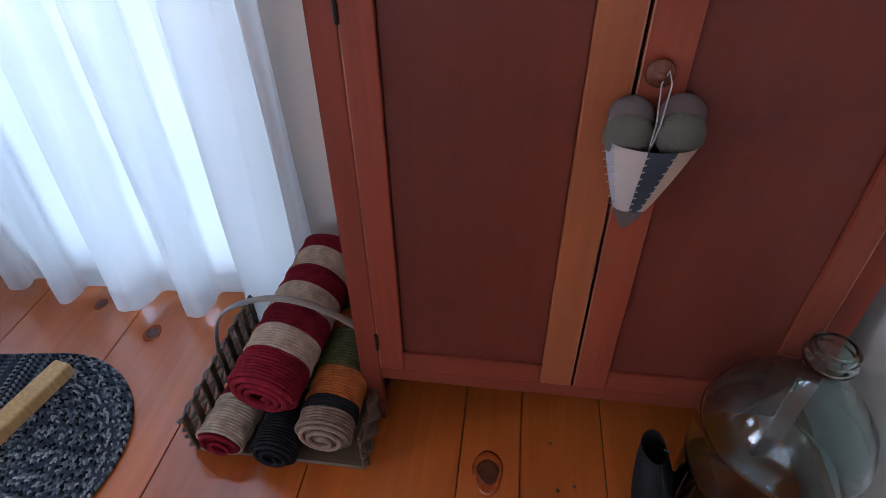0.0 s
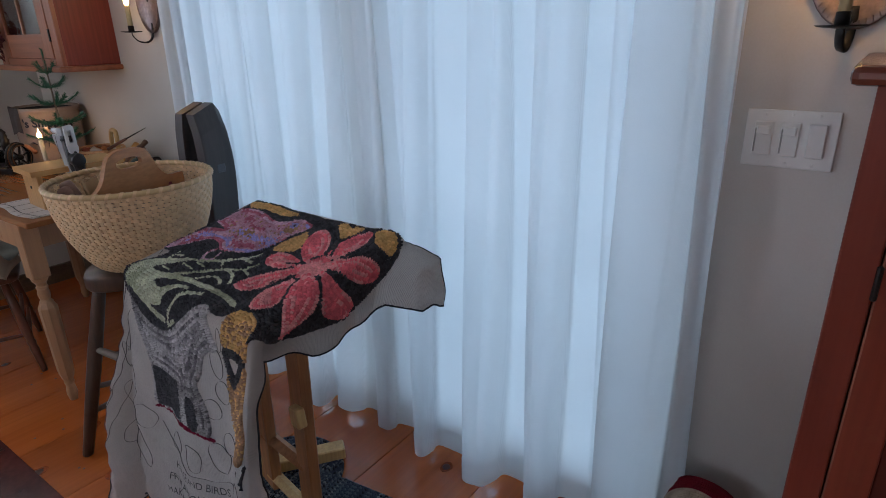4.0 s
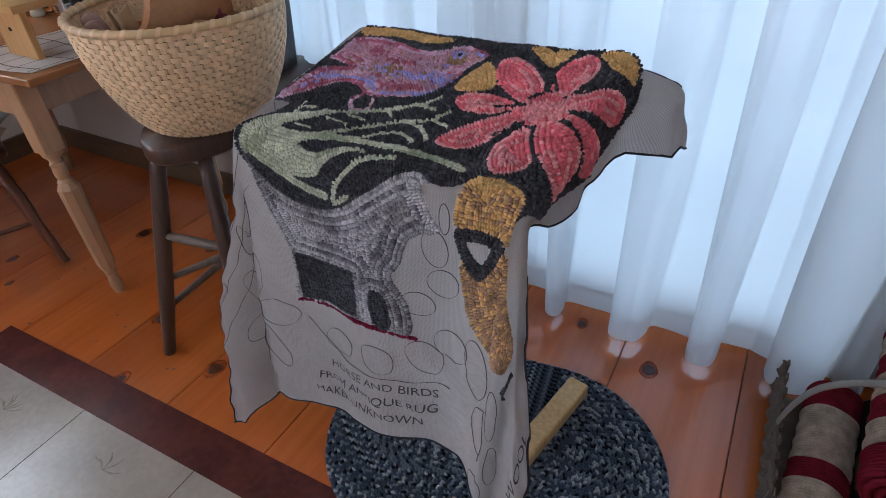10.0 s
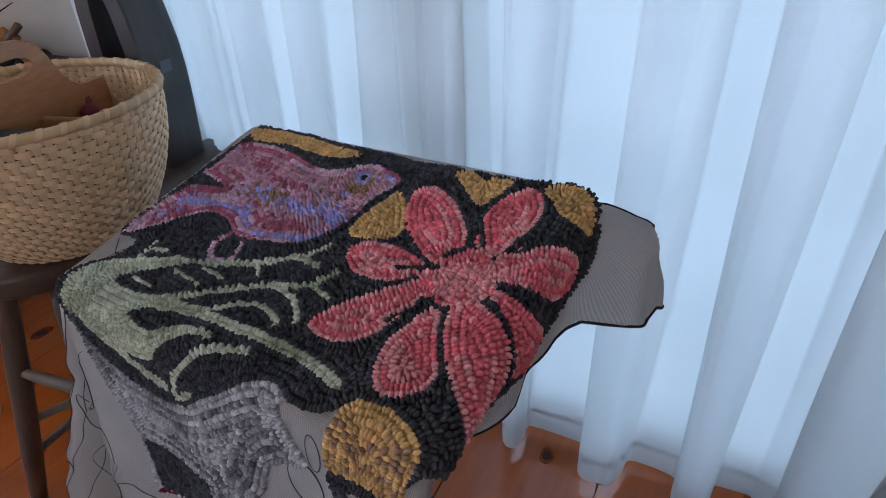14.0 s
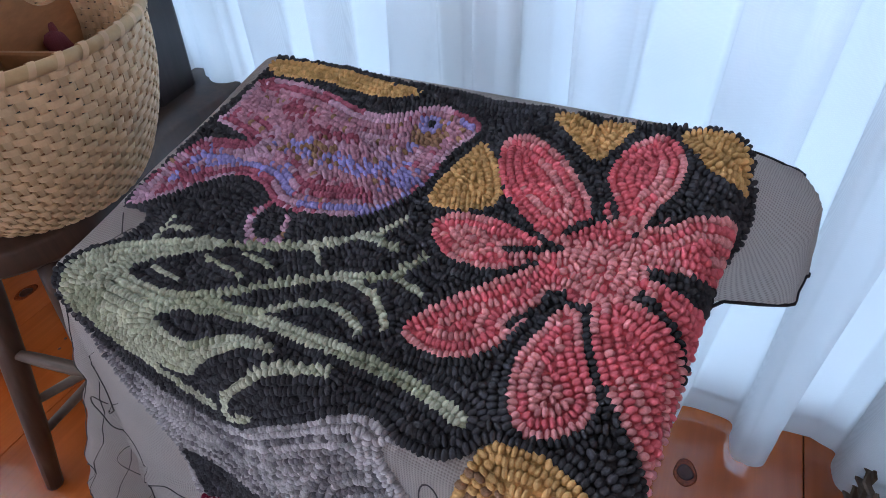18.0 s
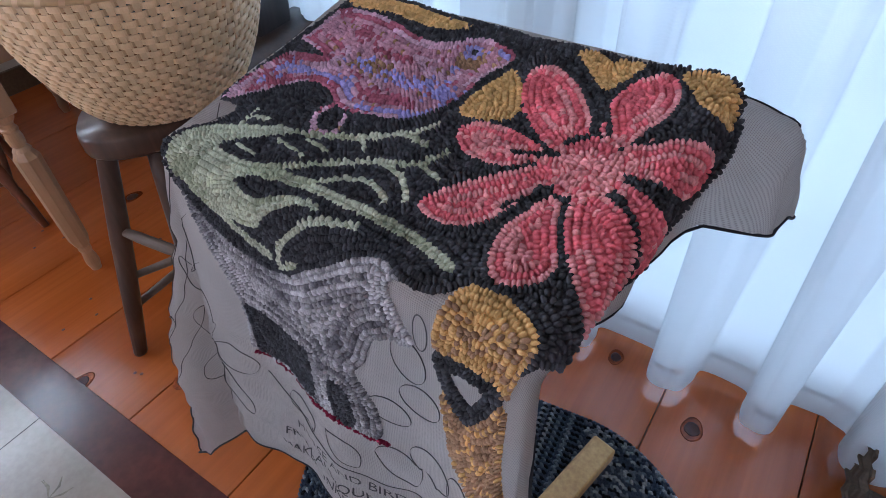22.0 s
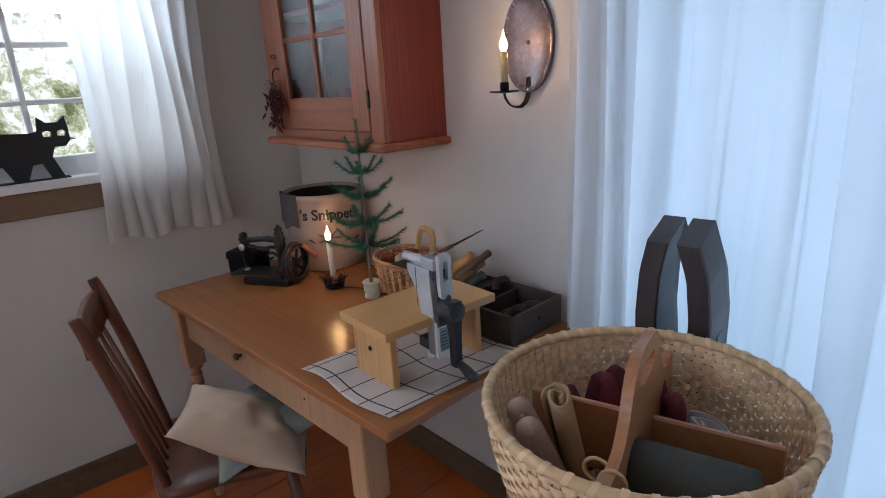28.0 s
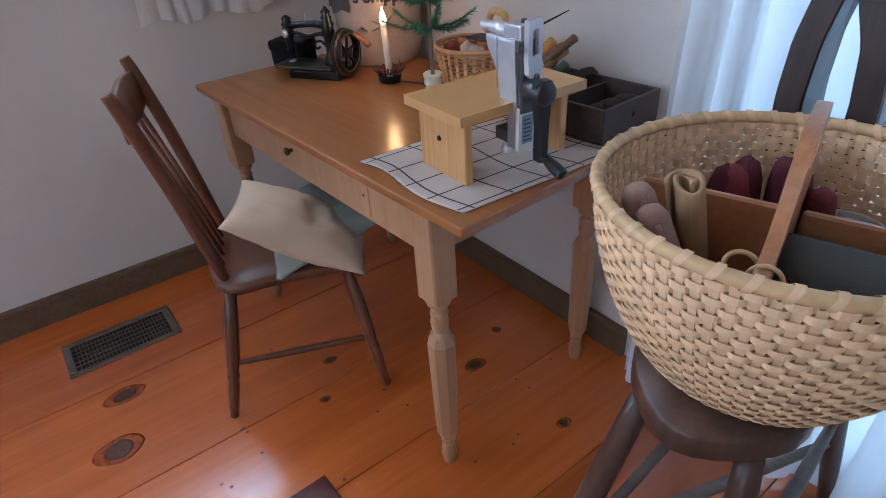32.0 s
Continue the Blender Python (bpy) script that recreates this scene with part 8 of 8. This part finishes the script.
for k in range(nz):
    za, zb = gz0 + (gz1 - gz0) * k / nz + 0.008 * (k > 0), gz0 + (gz1 - gz0) * (k + 1) / nz - 0.008 * (k < nz - 1)
    for a, b in ((gx0, vm - 0.009), (vm + 0.009, gx1)):
        g = part("pane", span(B(), (a, 0.005, za), (b, 0.008, zb)), OLDGLASS, dd, "wavy old glass pane")
        g.visible_shadow = False
part("hinge", span(B(), (x1 - 0.002, -0.006, 0.10), (x1 + 0.010, -0.001, 0.150), 0.001), BLACKIRON, dd, "black iron hinge leaf")
part("turn_button", span(B(), (0.052, -0.012, 0.268), (0.076, 0.0, 0.282), 0.003), KNOBWOOD, wc, "small wooden turn button")
for x, z, h, c in ((0.19, 0.016, 0.10, (0.02, 0.02, 0.03)), (0.30, 0.016, 0.14, (0.28, 0.04, 0.05)), (0.42, 0.016, 0.09, (0.45, 0.40, 0.33)), (0.22, 0.411, 0.12, (0.35, 0.33, 0.30)), (0.37, 0.411, 0.15, (0.06, 0.07, 0.10)), (0.50, 0.411, 0.10, (0.30, 0.16, 0.08))):
    j = thing("shelf_jar", "small glazed jar on the shelf behind the glass", "jar", (-3.165 + x, 1.40 + 0.13, 1.255 + z), 0, "jars in the wall cupboard")
    part("jar", lathe(B(), [(0.026, 0), (0.034, h * 0.2), (0.034, h * 0.7), (0.022, h * 0.86), (0.024, h), (0.018, h)], 18), plain("jar_glaze", c, 0.3), j, smooth=True)
bun = thing("dried_flower_bunch", "bunch of dark red dried flowers hung on the cupboard", "dried flowers", (-3.070, 1.370, 1.455))
random.seed(14)
part("hook", tube(B(), curve_pts([(0, 0.03, 0.03), (0, 0.012, 0.035), (0, 0.0, 0.02), (0, 0.0, -0.01)], 5), 0.0025, 6), BLACKIRON, bun, "small iron hook")
bm = B()
for i in range(130):
    p = Vector((random.gauss(0, 0.020), random.gauss(-0.004, 0.010), -0.03 - abs(random.gauss(0.045, 0.035))))
    q = p + Vector((random.gauss(0, 0.01), random.gauss(0, 0.008), -0.022))
    tube(bm, [p, (p + q) / 2 + Vector((0.004, 0, 0)), q], [0.0015, 0.005, 0.0008], 5)
part("bloom", bm, plain("dried_dark_red", (0.075, 0.014, 0.016), 0.9, vary=0.4, island=0.5), bun, "dark red dried heads", kind="stuff")
bm = B()
for i in range(40):
    a = random.uniform(0, tau)
    p = Vector((0.004 * math.cos(a), 0.004 * math.sin(a) - 0.004, -0.012))
    q = p + Vector((random.gauss(0, 0.030), random.gauss(-0.004, 0.012), random.uniform(-0.05, 0.012)))
    tube(bm, [p, q], [0.0012, 0.0006], 4)
part("stems", bm, plain("dried_green_stem", (0.05, 0.055, 0.03), 0.9), bun, "thin dried stems", kind="stuff")
